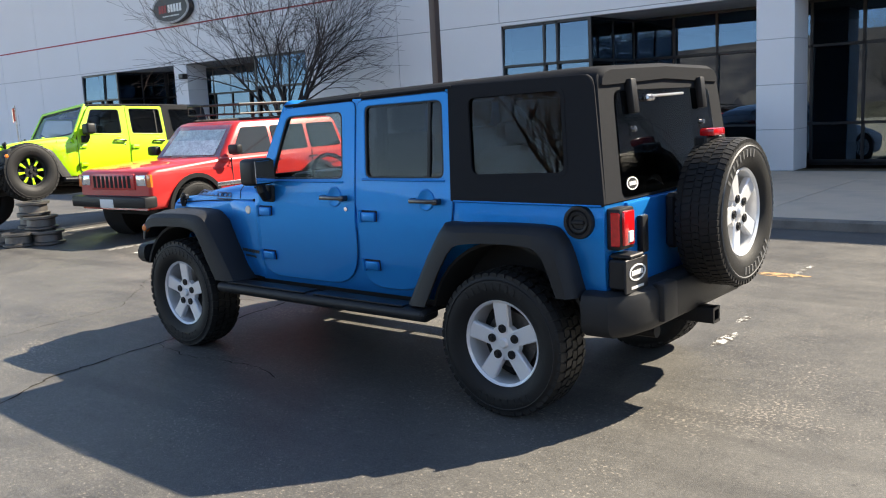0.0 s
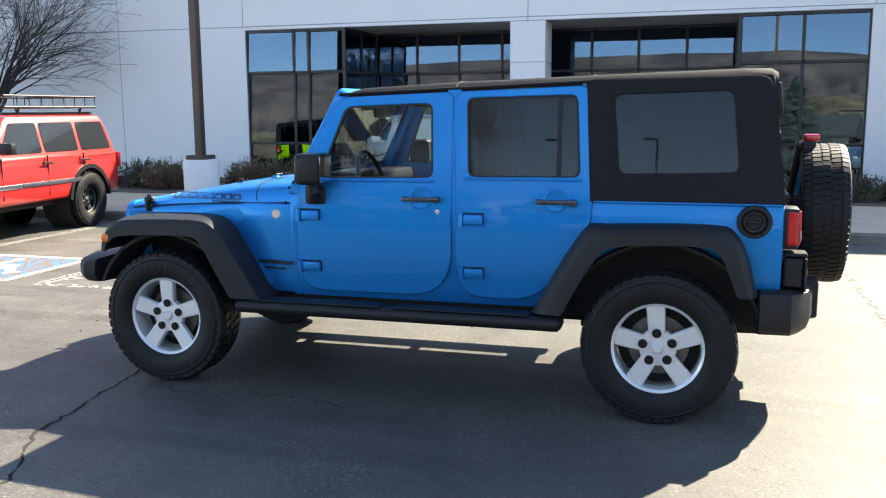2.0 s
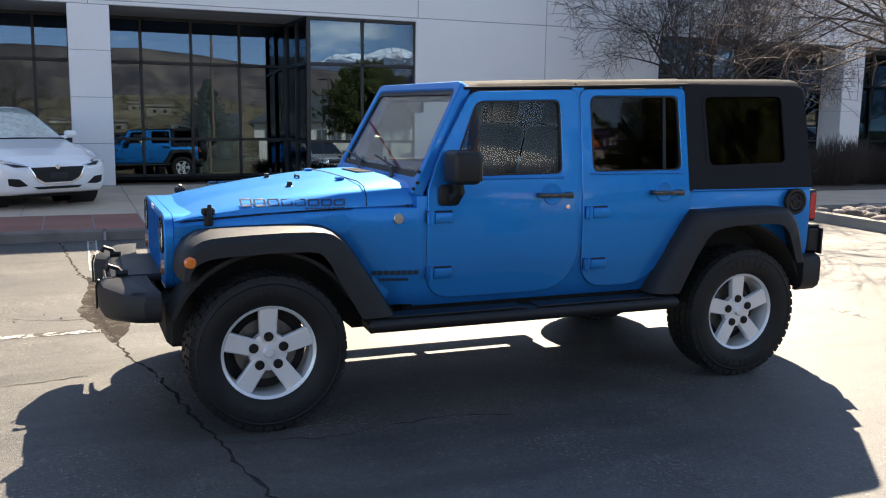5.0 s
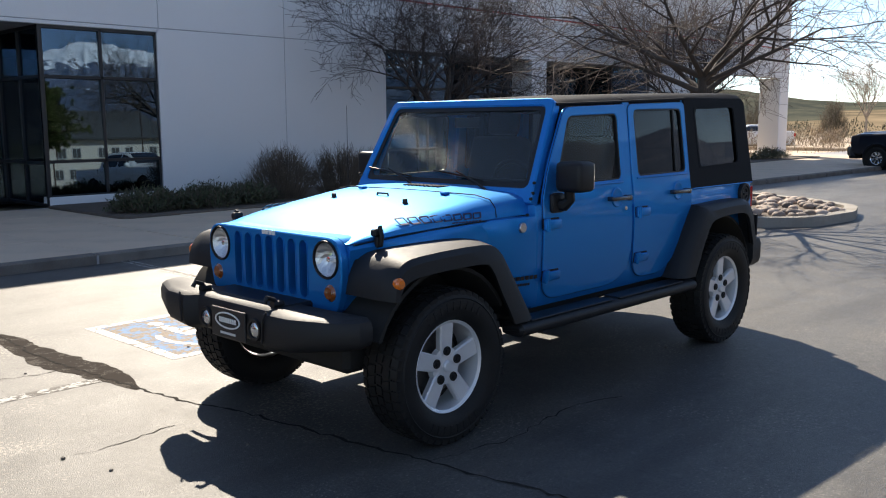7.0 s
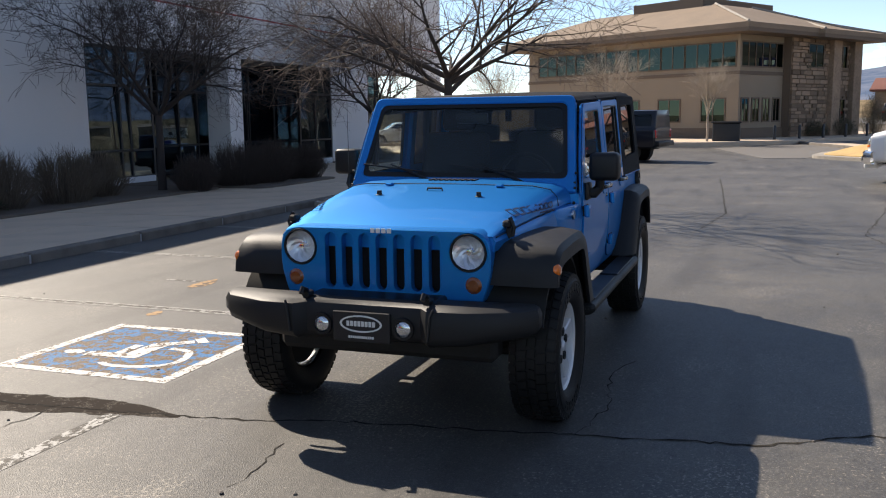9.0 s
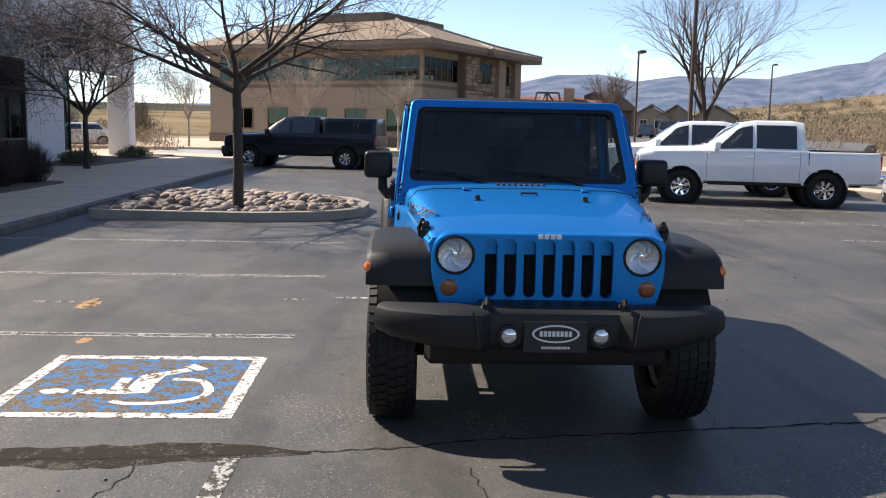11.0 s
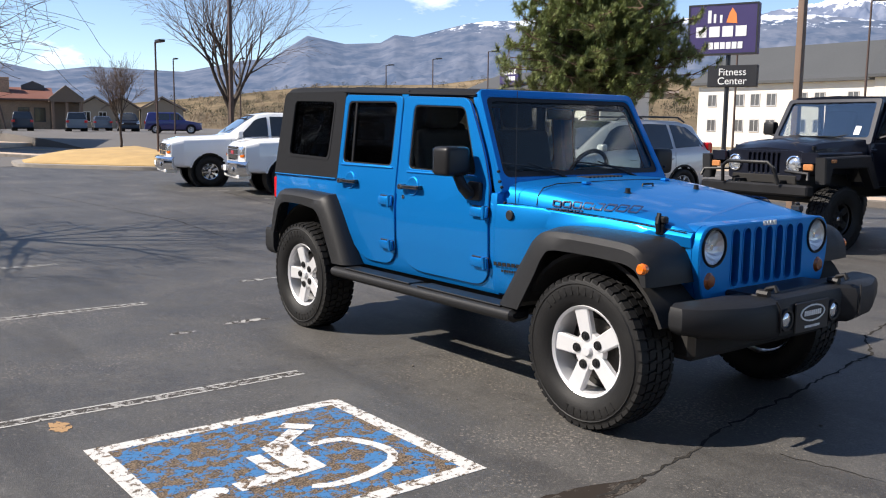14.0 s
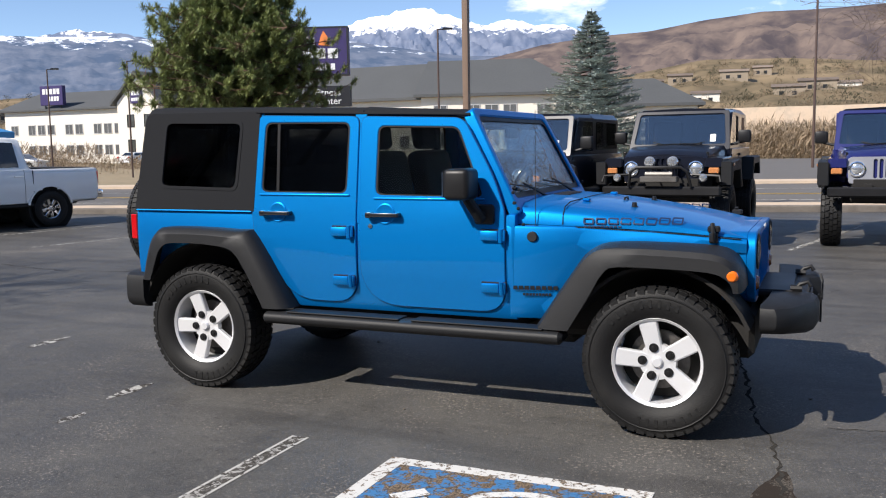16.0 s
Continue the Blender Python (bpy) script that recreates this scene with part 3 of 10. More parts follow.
def capsule(cx, cz, w, h, n=6):
    """An upright slot with round ends."""
    r = w / 2
    return [(cx + r * math.cos(math.pi * k / n), cz + h / 2 - r + r * math.sin(math.pi * k / n)) for k in range(n + 1)] + \
           [(cx - r * math.cos(math.pi * k / n), cz - h / 2 + r - r * math.sin(math.pi * k / n)) for k in range(n + 1)]


def flip(bm, s):
    """The shape, or with s = -1 its mirror image across the middle of the vehicle."""
    if s < 0:
        for v in bm.verts:
            v.co.y = -v.co.y
        bmesh.ops.reverse_faces(bm, faces=bm.faces[:])
    return bm


# ---- wheels ----
def tyre_bm(R, half, rin, blocks=40, lug=0.012):
    prof = [(rin, -half * 0.72), (rin + 0.03, -half * 0.93), ((R + rin) / 2, -half * 1.0), (R - 0.045, -half * 0.97), (R - 0.014, -half * 0.86), (R - lug, -half * 0.72),
            (R - lug, half * 0.72), (R - 0.014, half * 0.86), (R - 0.045, half * 0.97), ((R + rin) / 2, half * 1.0), (rin + 0.03, half * 0.93), (rin, half * 0.72)]
    bm = lathe(prof, 48)
    bmesh.ops.recalc_face_normals(bm, faces=bm.faces[:])
    return bm


def tread_bm(R, half, blocks):
    bm = bmesh.new()
    step = 2 * math.pi / max(blocks, 1)
    for row, (y0, y1, off, z0) in enumerate(((-0.93, -0.62, 0.0, -0.05), (-0.57, -0.2, 0.35, 0), (-0.15, 0.15, 0.7, 0), (0.2, 0.57, 0.2, 0), (0.62, 0.93, 0.5, -0.05))):
        for k in range(blocks):
            a0 = (k + off) * step
            skew = 0.12 * (1 if row % 2 else -1) * step
            vs = []
            for r in (R - 0.03, R):
                for a, y in ((a0, y0), (a0 + step * 0.74, y0 + 0.02), (a0 + step * 0.74 + skew, y1), (a0 + skew, y1 - 0.02)):
                    edge = 0.010 if (abs(y) > 0.88 and r == R) else (0.035 if abs(y) > 0.88 else 0)
                    vs.append(bm.verts.new(((r - edge) * math.cos(a), y * half, (r - edge) * math.sin(a))))
            for f in ((4, 5, 6, 7), (0, 4, 7, 3), (1, 2, 6, 5), (0, 1, 5, 4), (3, 7, 6, 2)):
                bm.faces.new([vs[i] for i in f])
    bmesh.ops.recalc_face_normals(bm, faces=bm.faces[:])
    return bm


def spoke_rim_bm(R, face, spokes=5, w_in=0.043, w_out=0.050, depth=0.045, dish=0.03):
    """Barrel and lip, the flat spokes one by one, and the hub; the face looks along +y."""
    out = [("rim", lathe([(R - 0.020, face - 0.16), (R - 0.028, face - 0.03), (R - 0.022, face + 0.002), (R - 0.008, face + 0.012), (R, face + 0.004), (R, face - 0.02), (R - 0.004, face - 0.16)], 40))]
    hub = 0.078
    for k in range(spokes):
        a = math.pi / 2 + 2 * math.pi * k / spokes
        pts = [(0.045, -w_in * 0.9), (hub, -w_in), (R - 0.014, -w_out), (R - 0.014, w_out), (hub, w_in), (0.045, w_in * 0.9)]
        sp = prism(pts, "y", face - depth, face - 0.004, 0.007)
        for v in sp.verts:
            v.co.y -= dish * (1 - min(1, max(0, (v.co.x - 0.05) / (R - 0.08)))) * 0.35
        sp.transform(Matrix.Rotation(-a, 4, "Y"))
        out.append(("spoke", sp))
    return out + [("hub", lathe([(0.0, face - 0.012), (0.03, face - 0.012), (0.097, face - 0.018), (0.101, face - 0.05), (0, face - 0.05)], 30))]


def wheel_meshes(R=0.405, half=0.132, rim=0.247, rim_mat="rim", spokes=5, face=0.085, blocks=46, lug=0.010, nuts=5, rim_bm=None, cap_mat=None, nut_r=0.079, marks="rubber"):
    """The meshes of one wheel, to be shared by all wheels of a vehicle."""
    out = [(n, mesh_of(n, bm, rim_mat, 30), "") for n, bm in (rim_bm or spoke_rim_bm(rim, face, spokes))]
    out += [("tyre", mesh_of("tyre", tyre_bm(R, half, rim - 0.006, blocks, lug), "rubber", 40), "black rubber all-terrain tyre")] + ([("tread", mesh_of("tread", tread_bm(R, half, blocks), "rubber", 40), "blocky tyre tread")] if blocks else []) + [
           ("brake_disc", mesh_of("brake_disc", lathe([(0, face - 0.09), (0.16, face - 0.09), (0.16, face - 0.11), (0, face - 0.11)], 28), "rotor", 30), "dull steel brake disc"),
           ("wheel_well_back", mesh_of("wheel_well_back", lathe([(0, face - 0.13), (rim - 0.03, face - 0.13), (rim - 0.03, face - 0.14), (0, face - 0.14)], 28), "under", 30), "")]
    bars = bmesh.new()
    if blocks:
        r0, r1, yy = rim + (R - rim) * 0.34, rim + (R - rim) * 0.60, half * 0.985
        for base, count in ((90, 9), (270, 8)):
            for k in range(count):
                a = radians(base + (k - (count - 1) / 2) * 8.5)
                c, sn = math.cos(a), math.sin(a)
                b = bm_box((r0, yy - 0.02, -0.008), (r1, yy + 0.003, 0.008))
                b.transform(Matrix.Rotation(-a, 4, "Y"))
                bars = join(bars, b)
        bars = join(bars, lathe([(R - 0.052, half * 0.985), (R - 0.047, half * 0.985 + 0.003), (R - 0.042, half * 0.965)], 40))
        out.append(("sidewall_marking", mesh_of("sidewall_marking", bars, marks, 30), "raised sidewall lettering drawn as bars"))
    caps = lathe([(0, face + 0.004), (0.022, face + 0.004), (0.03, face - 0.004), (0.03, face - 0.02)], 24)
    out.append(("centre_cap", mesh_of("centre_cap", caps, cap_mat or rim_mat, 30), ""))
    for k in range(nuts):
        a = math.pi / 2 + 2 * math.pi * k / nuts
        at = (nut_r * math.cos(a), 0, nut_r * math.sin(a))
        nut = join(lathe([(0.0185, face - 0.012), (0.0225, face - 0.0035), (0.0245, face - 0.006), (0.0245, face - 0.02)], 14, "y", at), lathe([(0, face - 0.0065), (0.0185, face - 0.0065), (0.0185, face - 0.02)], 14, "y", at), lathe([(0, face - 0.001), (0.009, face - 0.001), (0.011, face - 0.007)], 6, "y", at))
        out.append(("lug_nut", mesh_of("lug_nut", nut, "plastic", 30), ""))
    return out


def put_wheel(parent, meshes, at, turn=0.0, name="wheel", spin=0.0, label=""):
    """A wheel: the rim is the part, tyre, disc and cap are its sub-parts. turn: degrees about z from facing +y."""
    rim = new(name, meshes[0][1])
    rim.parent = parent
    rim.matrix_basis = Matrix.Translation(at) @ Matrix.Rotation(radians(turn), 4, "Z") @ Matrix.Rotation(radians(spin), 4, "Y")
    if label:
        tagged(rim, label)
    for n, me, lab in meshes[1:]:
        o = new(n, me)
        o.parent = rim
        if lab:
            tagged(o, lab, kind="stuff" if n == "tread" else "")
    return rim


# ---- the four-door off-roader ----
def side_y(z):
    """Half width of the body at a height."""
    pts = ((0.45, 0.745), (0.62, 0.775), (0.80, 0.795), (1.0, 0.80), (1.17, 0.79), (1.80, 0.725))
    if z <= pts[0][0]:
        return pts[0][1]
    for (z0, y0), (z1, y1) in zip(pts, pts[1:]):
        if z <= z1:
            return y0 + (y1 - y0) * (z - z0) / (z1 - z0)
    return pts[-1][1]


def lean(bm, proud=0.0):
    """Lays a flat side panel, drawn round y = 0.79, on the body's curved side."""
    for v in bm.verts:
        s = 1 if v.co.y > 0 else -1
        v.co.y = s * (abs(v.co.y) - 0.79 + side_y(v.co.z) + proud)
    return bm


def sliced(bm, zs):
    for z in zs:
        bmesh.ops.bisect_plane(bm, geom=bm.verts[:] + bm.edges[:] + bm.faces[:], plane_co=(0, 0, z), plane_no=(0, 0, 1))
    return bm


FDOOR = [(0.60, 1.19), (0.605, 0.60), (-0.332, 0.60), (-0.332, 1.745), (0.335, 1.72), (0.53, 1.38)]
FDOOR_R = [0.03, 0.16, 0.27, 0.05, 0.06, 0.2]
FWIN = [(0.47, 1.262), (-0.225, 1.272), (-0.215, 1.685), (0.305, 1.668)]
RDOOR = [(-0.346, 1.745), (-0.362, 0.605), (-0.82, 0.605), (-1.10, 1.0), (-1.115, 1.17), (-1.075, 1.77)]
RDOOR_R = [0.05, 0.17, 0.16, 0.18, 0.05, 0.05]
RWIN = [(-0.425, 1.28), (-1.045, 1.285), (-1.02, 1.722), (-0.41, 1.71)]
QWIN = [(-1.24, 1.30), (-1.855, 1.315), (-1.815, 1.745), (-1.20, 1.73)]


def arch_band(P, Q, y_in, y_out, thick=0.02):
    """A wheel-arch flare: P its outer line, Q its inner line, in x and z."""
    rings = []
    for (px, pz), (qx, qz) in zip(P, Q):
        m = lambda t: (px + (qx - px) * t, pz + (qz - pz) * t)
        a, b, c, d = m(0), m(0.16), m(0.42), m(1.0)
        e, f = m(0.98), m(0.36)
        rings.append([(a[0], y_in, a[1]), (a[0], y_in + (y_out - y_in) * 0.62, a[1]), (b[0], y_out - 0.028, b[1]), (c[0], y_out - 0.004, c[1]), (d[0], y_out, d[1]),
                      (e[0], y_out - thick, e[1]), (f[0], y_out - 0.07, f[1]), (f[0], y_in, f[1])])
    return loft(rings)


def dense(pts, n=4):
    """More points along a line, smoothed through its corners."""
    out = []
    for i in range(len(pts) - 1):
        p0, p1, p2, p3 = (Vector(pts[max(i - 1, 0)]), Vector(pts[i]), Vector(pts[i + 1]), Vector(pts[min(i + 2, len(pts) - 1)]))
        for k in range(n):
            t = k / n
            out.append(tuple(0.5 * (2 * p1 + (p2 - p0) * t + (2 * p0 - 5 * p1 + 4 * p2 - p3) * t * t + (3 * p1 - p0 - 3 * p2 + p3) * t ** 3)))
    out.append(tuple(pts[-1]))
    return out


def letter_bars(bm, x0, x1, z0, z1, y, n, thick=0.002, axis="y"):
    """A word that is drawn as plain bars."""
    w = (x1 - x0) / n
    for k in range(n):
        a, b = x0 + w * (k + 0.12), x0 + w * (k + 0.86)
        if axis == "y":
            bm = join(bm, bm_box((a, y, z0), (b, y + thick, z1)))
        else:
            bm = join(bm, bm_box((y, a, z0), (y + thick, b, z1)))
    return bm


def off_roader(paint, label, wheels, lift=0.0, spare=True, decals=True, wheel_spin=0.0, droop=(0, 0, 0, 0), spare_meshes=None):
    car = thing("off_road_car", label, "car")
    B = lift
    up = Matrix.Translation((0, 0, B))

    def add(name, bm, mat, lab="", smooth=35, parent=None):
        return part(name, moved(bm, up), mat, parent or car, lab, smooth)

    # tub with the rear wheel openings
    tub = [(0.66, 0.56), (-0.93, 0.56)] + [(-1.4735 + 0.54 * math.cos(radians(a)), 0.42 + 0.54 * math.sin(radians(a))) for a in range(18, 163, 12)] + [(-2.04, 0.58), (-2.07, 0.64), (-2.07, 1.165), (0.66, 1.165)]
    bm = sliced(prism(tub, "y", -0.79, 0.79, 0.012, 2), (0.65, 0.8, 1.0))
    add("tub", lean(bm, -0.008), paint)
    # rocker and frame below
    add("chassis", bm_box((-2.0, -0.5, 0.44), (1.9, 0.5, 0.6), 0.02), "under")
    add("floor_pan", bm_box((-0.9, -0.7, 0.5), (0.7, 0.7, 0.58), 0.02), "under")
    for x in (1.4735, -1.4735):
        add("axle", tube([(x, -0.75, 0.38), (x, 0.75, 0.38)], 0.05), "under")
    add("exhaust", tube([(-1.0, 0.3, 0.40), (-2.1, 0.3, 0.42)], 0.04), "under")
    add("skid_plate", bm_box((0.2, -0.3, 0.34), (0.9, 0.3, 0.46), 0.04), "under")
    # engine bay and front clip
    clip = []
    for x, w, zt in ((0.64, 0.748, 1.109), (0.88, 0.729, 1.104), (0.93, 0.723, 1.102), (1.4, 0.671, 1.079), (1.58, 0.646, 1.066), (1.66, 0.634, 1.060), (1.75, 0.622, 1.053), (1.85, 0.604, 1.045), (1.888, 0.598, 1.042)):
        b = 0.60 if x < 0.9 else 0.95 if x < 1.6 else zt - 0.075
        clip.append([(x, -w, b), (x, -w - 0.008, b + 0.05), (x, -w, zt - 0.014), (x, -w + 0.012, zt - 0.001), (x, w - 0.012, zt - 0.001), (x, w, zt - 0.014), (x, w + 0.008, b + 0.05), (x, w, b)])
    add("front_body", loft(clip), paint)
    add("engine_bay", bm_box((0.7, -0.52, 0.46), (1.84, 0.52, 0.96), 0.02), "under")
    add("boot_floor", bm_box((-2.0, -0.56, 0.46), (-0.88, 0.56, 1.1), 0.02), "under")
    # side cowl panels between door and arch, level with the doors
    for s in (1, -1):
        cowl = [(0.618, 0.57), (0.6065, 1.105), (0.98, 1.10), (1.12, 1.06), (0.96, 0.75), (0.80, 0.57)]
        bm = sliced(prism(cowl, "y", 0.70, 0.79, 0.01, 2), (0.65, 0.8, 1.0))
        for v in bm.verts:
            v.co.y -= max(0, v.co.x - 0.66) * 0.21
        add("cowl_side", flip(lean(bm, -0.004), s), paint)
    # hood
    rings = []
    for x, w, e, c in ((0.62, 0.735, 1.112, 1.246), (0.80, 0.72, 1.108, 1.240), (1.05, 0.695, 1.10, 1.214), (1.3, 0.668, 1.088, 1.178), (1.55, 0.638, 1.072, 1.135), (1.72, 0.615, 1.058, 1.098), (1.83, 0.60, 1.05, 1.066), (1.885, 0.592, 1.044, 1.047)):
        k = max(0.0, (c - e))
        half = [(w, e), (w - 0.006, e + k * 0.45), (w - 0.03, e + k * 0.68), (w - 0.11, c - k * 0.14), (w * 0.62, c - k * 0.06), (w * 0.46, c), (w * 0.2, c + 0.004)]
        rings.append([(x, -y, z) for y, z in half] + [(x, y, z) for y, z in half[::-1]])
    bm = loft(rings, True, True)
    add("hood", bm, paint)
    add("hood_seam", join(*[tube([(x, s * (w + 0.004), e - 0.006) for x, w, e in ((0.64, 0.732, 1.112), (1.05, 0.697, 1.10), (1.55, 0.64, 1.072), (1.86, 0.597, 1.046))], 0.0032, 6) for s in (1, -1)],
                          tube([(0.915, y, z) for y, z in ((-0.71, 1.11), (-0.70, 1.165), (-0.66, 1.208), (-0.55, 1.228), (0, 1.2335), (0.55, 1.228), (0.66, 1.208), (0.70, 1.165), (0.71, 1.11))], 0.0035, 5)), "seam")
    # hood furniture
    for s in (1, -1):
        add("hood_bumper", lathe([(0.0, 0.028), (0.014, 0.026), (0.016, 0.004), (0.024, 0.0), (0.0, -0.004)], 12, "z", (1.235, 0.312 * s, 1.187)), "plastic", "black rubber hood bumper")
        latch = join(bm_box((1.70, 0.618, 1.02), (1.745, 0.645, 1.075), 0.006), bm_box((1.69, 0.60, 1.075), (1.755, 0.64, 1.112), 0.008), tube([(1.722, 0.645, 1.03), (1.722, 0.655, 1.075), (1.715, 0.632, 1.125)], 0.012))
        add("hood_latch", flip(latch, s), "plastic", "black rubber hood latch")
    add("footman_loop", tube([(1.12, -0.05, 1.2), (1.12, -0.045, 1.222), (1.12, 0.045, 1.222), (1.12, 0.05, 1.2)], 0.006), "plastic")
    louvre = bmesh.new()
    for k in range(9):
        louvre = join(louvre, bm_box((0.70, -0.16 + 0.036 * k, 1.243), (0.80, -0.142 + 0.036 * k, 1.252)))
    add("cowl_louvres", louvre, "seam")
    for s in (1, -1):
        add("washer_nozzle", bm_box((0.94, 0.36 * s - 0.022, 1.222), (0.985, 0.36 * s + 0.022, 1.238), 0.005), paint)
    # grille
    gy0, gy1 = 0.585, 0.545
    outline = rounded([(-gy1, 0.69), (gy1, 0.69), (gy0 + 0.012, 0.86), (gy0, 1.075), (-gy0, 1.075), (-gy0 - 0.012, 0.86)], [0.05, 0.05, 0.1, 0.12, 0.12, 0.1], 5)
    slots = [capsule(0.098 * (k - 3), 0.900, 0.062, 0.295) for k in range(7)]
    holes = slots + [circle(s * 0.474, 0.965, 0.095, 24) for s in (1, -1)]
    bm = plate(outline, holes, "x", 1.885, 1.935, 0.006)
    inner = rounded([(-gy1 + 0.03, 0.71), (gy1 - 0.03, 0.71), (gy0 - 0.018, 0.86), (gy0 - 0.03, 1.05), (-gy0 + 0.03, 1.05), (-gy0 + 0.018, 0.86)], [0.05, 0.05, 0.1, 0.12, 0.12, 0.1], 5)
    add("grille_shell", ring_with_hole(outline, inner, "x", 1.76, 1.887), paint)
    # dark block added to keep light out from under the front
    add("air_dam", bm_box((1.78, -0.62, 0.40), (1.94, 0.62, 0.66), 0.03), "under")
    add("grille", bm, paint, "body-coloured grille with seven upright slots")
    add("radiator_screen", bm_box((1.835, -0.37, 0.71), (1.85, 0.37, 1.03)), "under")
    for k in range(7):
        add("grille_slot_lip", ring_with_hole(capsule(0.098 * (k - 3), 0.900, 0.074, 0.309), capsule(0.098 * (k - 3), 0.900, 0.062, 0.295), "x", 1.93, 1.938), paint)
    for s in (1, -1):
        hl = add("headlight", lathe([(0.0, 1.952), (0.04, 1.949), (0.075, 1.941), (0.087, 1.930), (0.091, 1.90)], 28, "x", (0, s * 0.474, 0.965)), "lamp_glass", "clear round headlight", None)
        bowl = bmesh.new()
        rings = []
        for k, (r, x) in enumerate(((0.012, 1.885), (0.03, 1.892), (0.05, 1.904), (0.068, 1.918), (0.086, 1.932))):
            rings.append([bowl.verts.new((x + (0.0025 if (m + k) % 2 else -0.0015) * (k < 4), s * 0.474 + r * math.cos(2 * math.pi * m / 16), 0.965 + r * math.sin(2 * math.pi * m / 16))) for m in range(16)])
        for ra, rb in zip(rings, rings[1:]):
            for m in range(16):
                bowl.faces.new((ra[m], ra[(m + 1) % 16], rb[(m + 1) % 16], rb[m]))
        bowl.faces.new(rings[0])
        part("reflector", moved(bowl, up), "reflector", hl, "faceted mirror reflector", None)
        part("bulb_cap", moved(lathe([(0.0, 1.922), (0.014, 1.92), (0.017, 1.90), (0.017, 1.885)], 12, "x", (0, s * 0.474, 0.965)), up), "chrome", hl)
        part("bezel", moved(lathe([(0.087, 1.92), (0.09, 1.943), (0.096, 1.943), (0.10, 1.93)], 28, "x", (0, s * 0.474, 0.965)), up), "plastic", hl, "dark headlight ring")
        add("turn_signal", lathe([(0.0, 1.952), (0.03, 1.949), (0.044, 1.935), (0.046, 1.92)], 20, "x", (0, s * 0.503, 0.80)), "amber_dark", "dull amber turn signal")
    if decals:
        add("grille_badge", letter_bars(bmesh.new(), -0.062, 0.062, 1.052, 1.076, 1.936, 4, 0.004, "x"), "pale", "small pale raised lettering")
    # front bumper
    def bumper_ring(z, d):
        half = [(2.19 - d, 0.0), (2.19 - d, 0.31), (2.25 - d, 0.36), (2.24 - d, 0.55), (2.14 - d, 0.80), (2.06 - d, 0.872 - d), (1.98, 0.868 - d), (2.0, 0.6), (2.02, 0.0)]
        pts = half + [(x, -y) for x, y in half[::-1][1:-1]]
        return [(x, y, z) for x, y in pts]

    fbm = loft([bumper_ring(0.535, 0.05), bumper_ring(0.555, 0.015), bumper_ring(0.585, 0.0), bumper_ring(0.69, 0.0), bumper_ring(0.72, 0.012), bumper_ring(0.735, 0.04)])
    for v in fbm.verts:
        if v.co.z < 0.62 and abs(v.co.y) > 0.5:
            v.co.z += 0.05 * min(1, (abs(v.co.y) - 0.5) / 0.15)
    add("front_bumper", fbm, "flare", "textured black plastic bumper")
    fb = add("bumper_valance", bm_box((1.9, -0.36, 0.70), (2.12, 0.36, 0.742), 0.012), "plastic")
    for s in (1, -1):
        fog = add("fog_light", lathe([(0.0, 2.205), (0.03, 2.202), (0.042, 2.192)], 20, "x", (0, s * 0.222, 0.615)), "lens", "clear round fog light")
        part("fog_ring", moved(lathe([(0.042, 2.18), (0.043, 2.203), (0.056, 2.203), (0.06, 2.18)], 20, "x", (0, s * 0.222, 0.615)), up), "plastic", fog)
        add("tow_hook", join(tube([(2.12, s * 0.33, 0.735), (2.15, s * 0.33, 0.775), (2.19, s * 0.33, 0.79), (2.205, s * 0.33, 0.765)], 0.013), tube([(2.10, s * 0.33, 0.75), (2.16, s * 0.33, 0.75)], 0.02)), "plastic", "black tow hook")
        add("bumper_seam", tube([(2.245, s * 0.40, 0.735), (2.257, s * 0.385, 0.70), (2.257, s * 0.372, 0.58)], 0.006, 6), "plastic")
    pl = add("front_plate", bm_box((2.195, -0.155, 0.535), (2.207, 0.155, 0.69), 0.004), "decal_black", "black dealer plate with a pale oval")
    ov = ring_with_hole([(0.115 * math.cos(a / 10 * math.pi), 0.63 + 0.044 * math.sin(a / 10 * math.pi)) for a in range(20)], [(0.105 * math.cos(a / 10 * math.pi), 0.63 + 0.036 * math.sin(a / 10 * math.pi)) for a in range(20)], "x", 2.207, 2.211)
    part("plate_print", moved(letter_bars(letter_bars(ov, -0.08, 0.08, 0.617, 0.643, 2.207, 8, 0.003, "x"), -0.07, 0.07, 0.556, 0.568, 2.207, 12, 0.003, "x"), up), "pale", pl)
    for s in (1, -1):
        pillar = [(-0.30, 1.10), (-0.385, 1.10), (-0.375, 1.765), (-0.30, 1.765)]
        add("centre_pillar", flip(lean(sliced(prism(pillar, "y", 0.74, 0.787), (1.17, 1.5)), 0.0), s), paint)
        add("rear_pillar", flip(lean(sliced(prism([(-1.06, 1.15), (-1.16, 1.15), (-1.10, 1.78), (-1.04, 1.78)], "y", 0.73, 0.786), (1.17, 1.5)), 0.0), s), paint)
    # wheel-arch flares
    FP = dense([(1.90, 0.80), (1.885, 0.90), (1.82, 0.985), (1.68, 1.015), (1.25, 1.025), (1.10, 0.985), (0.99, 0.85), (0.79, 0.55)], 3)
    FQ = dense([(1.855, 0.80), (1.84, 0.845), (1.79, 0.885), (1.67, 0.905), (1.28, 0.912), (1.19, 0.87), (1.12, 0.75), (1.0, 0.55)], 3)
    RP = dense([(-0.80, 0.56), (-1.06, 1.0), (-1.2, 1.045), (-1.72, 1.055), (-1.84, 1.018), (-1.905, 0.90), (-1.955, 0.70)], 3)
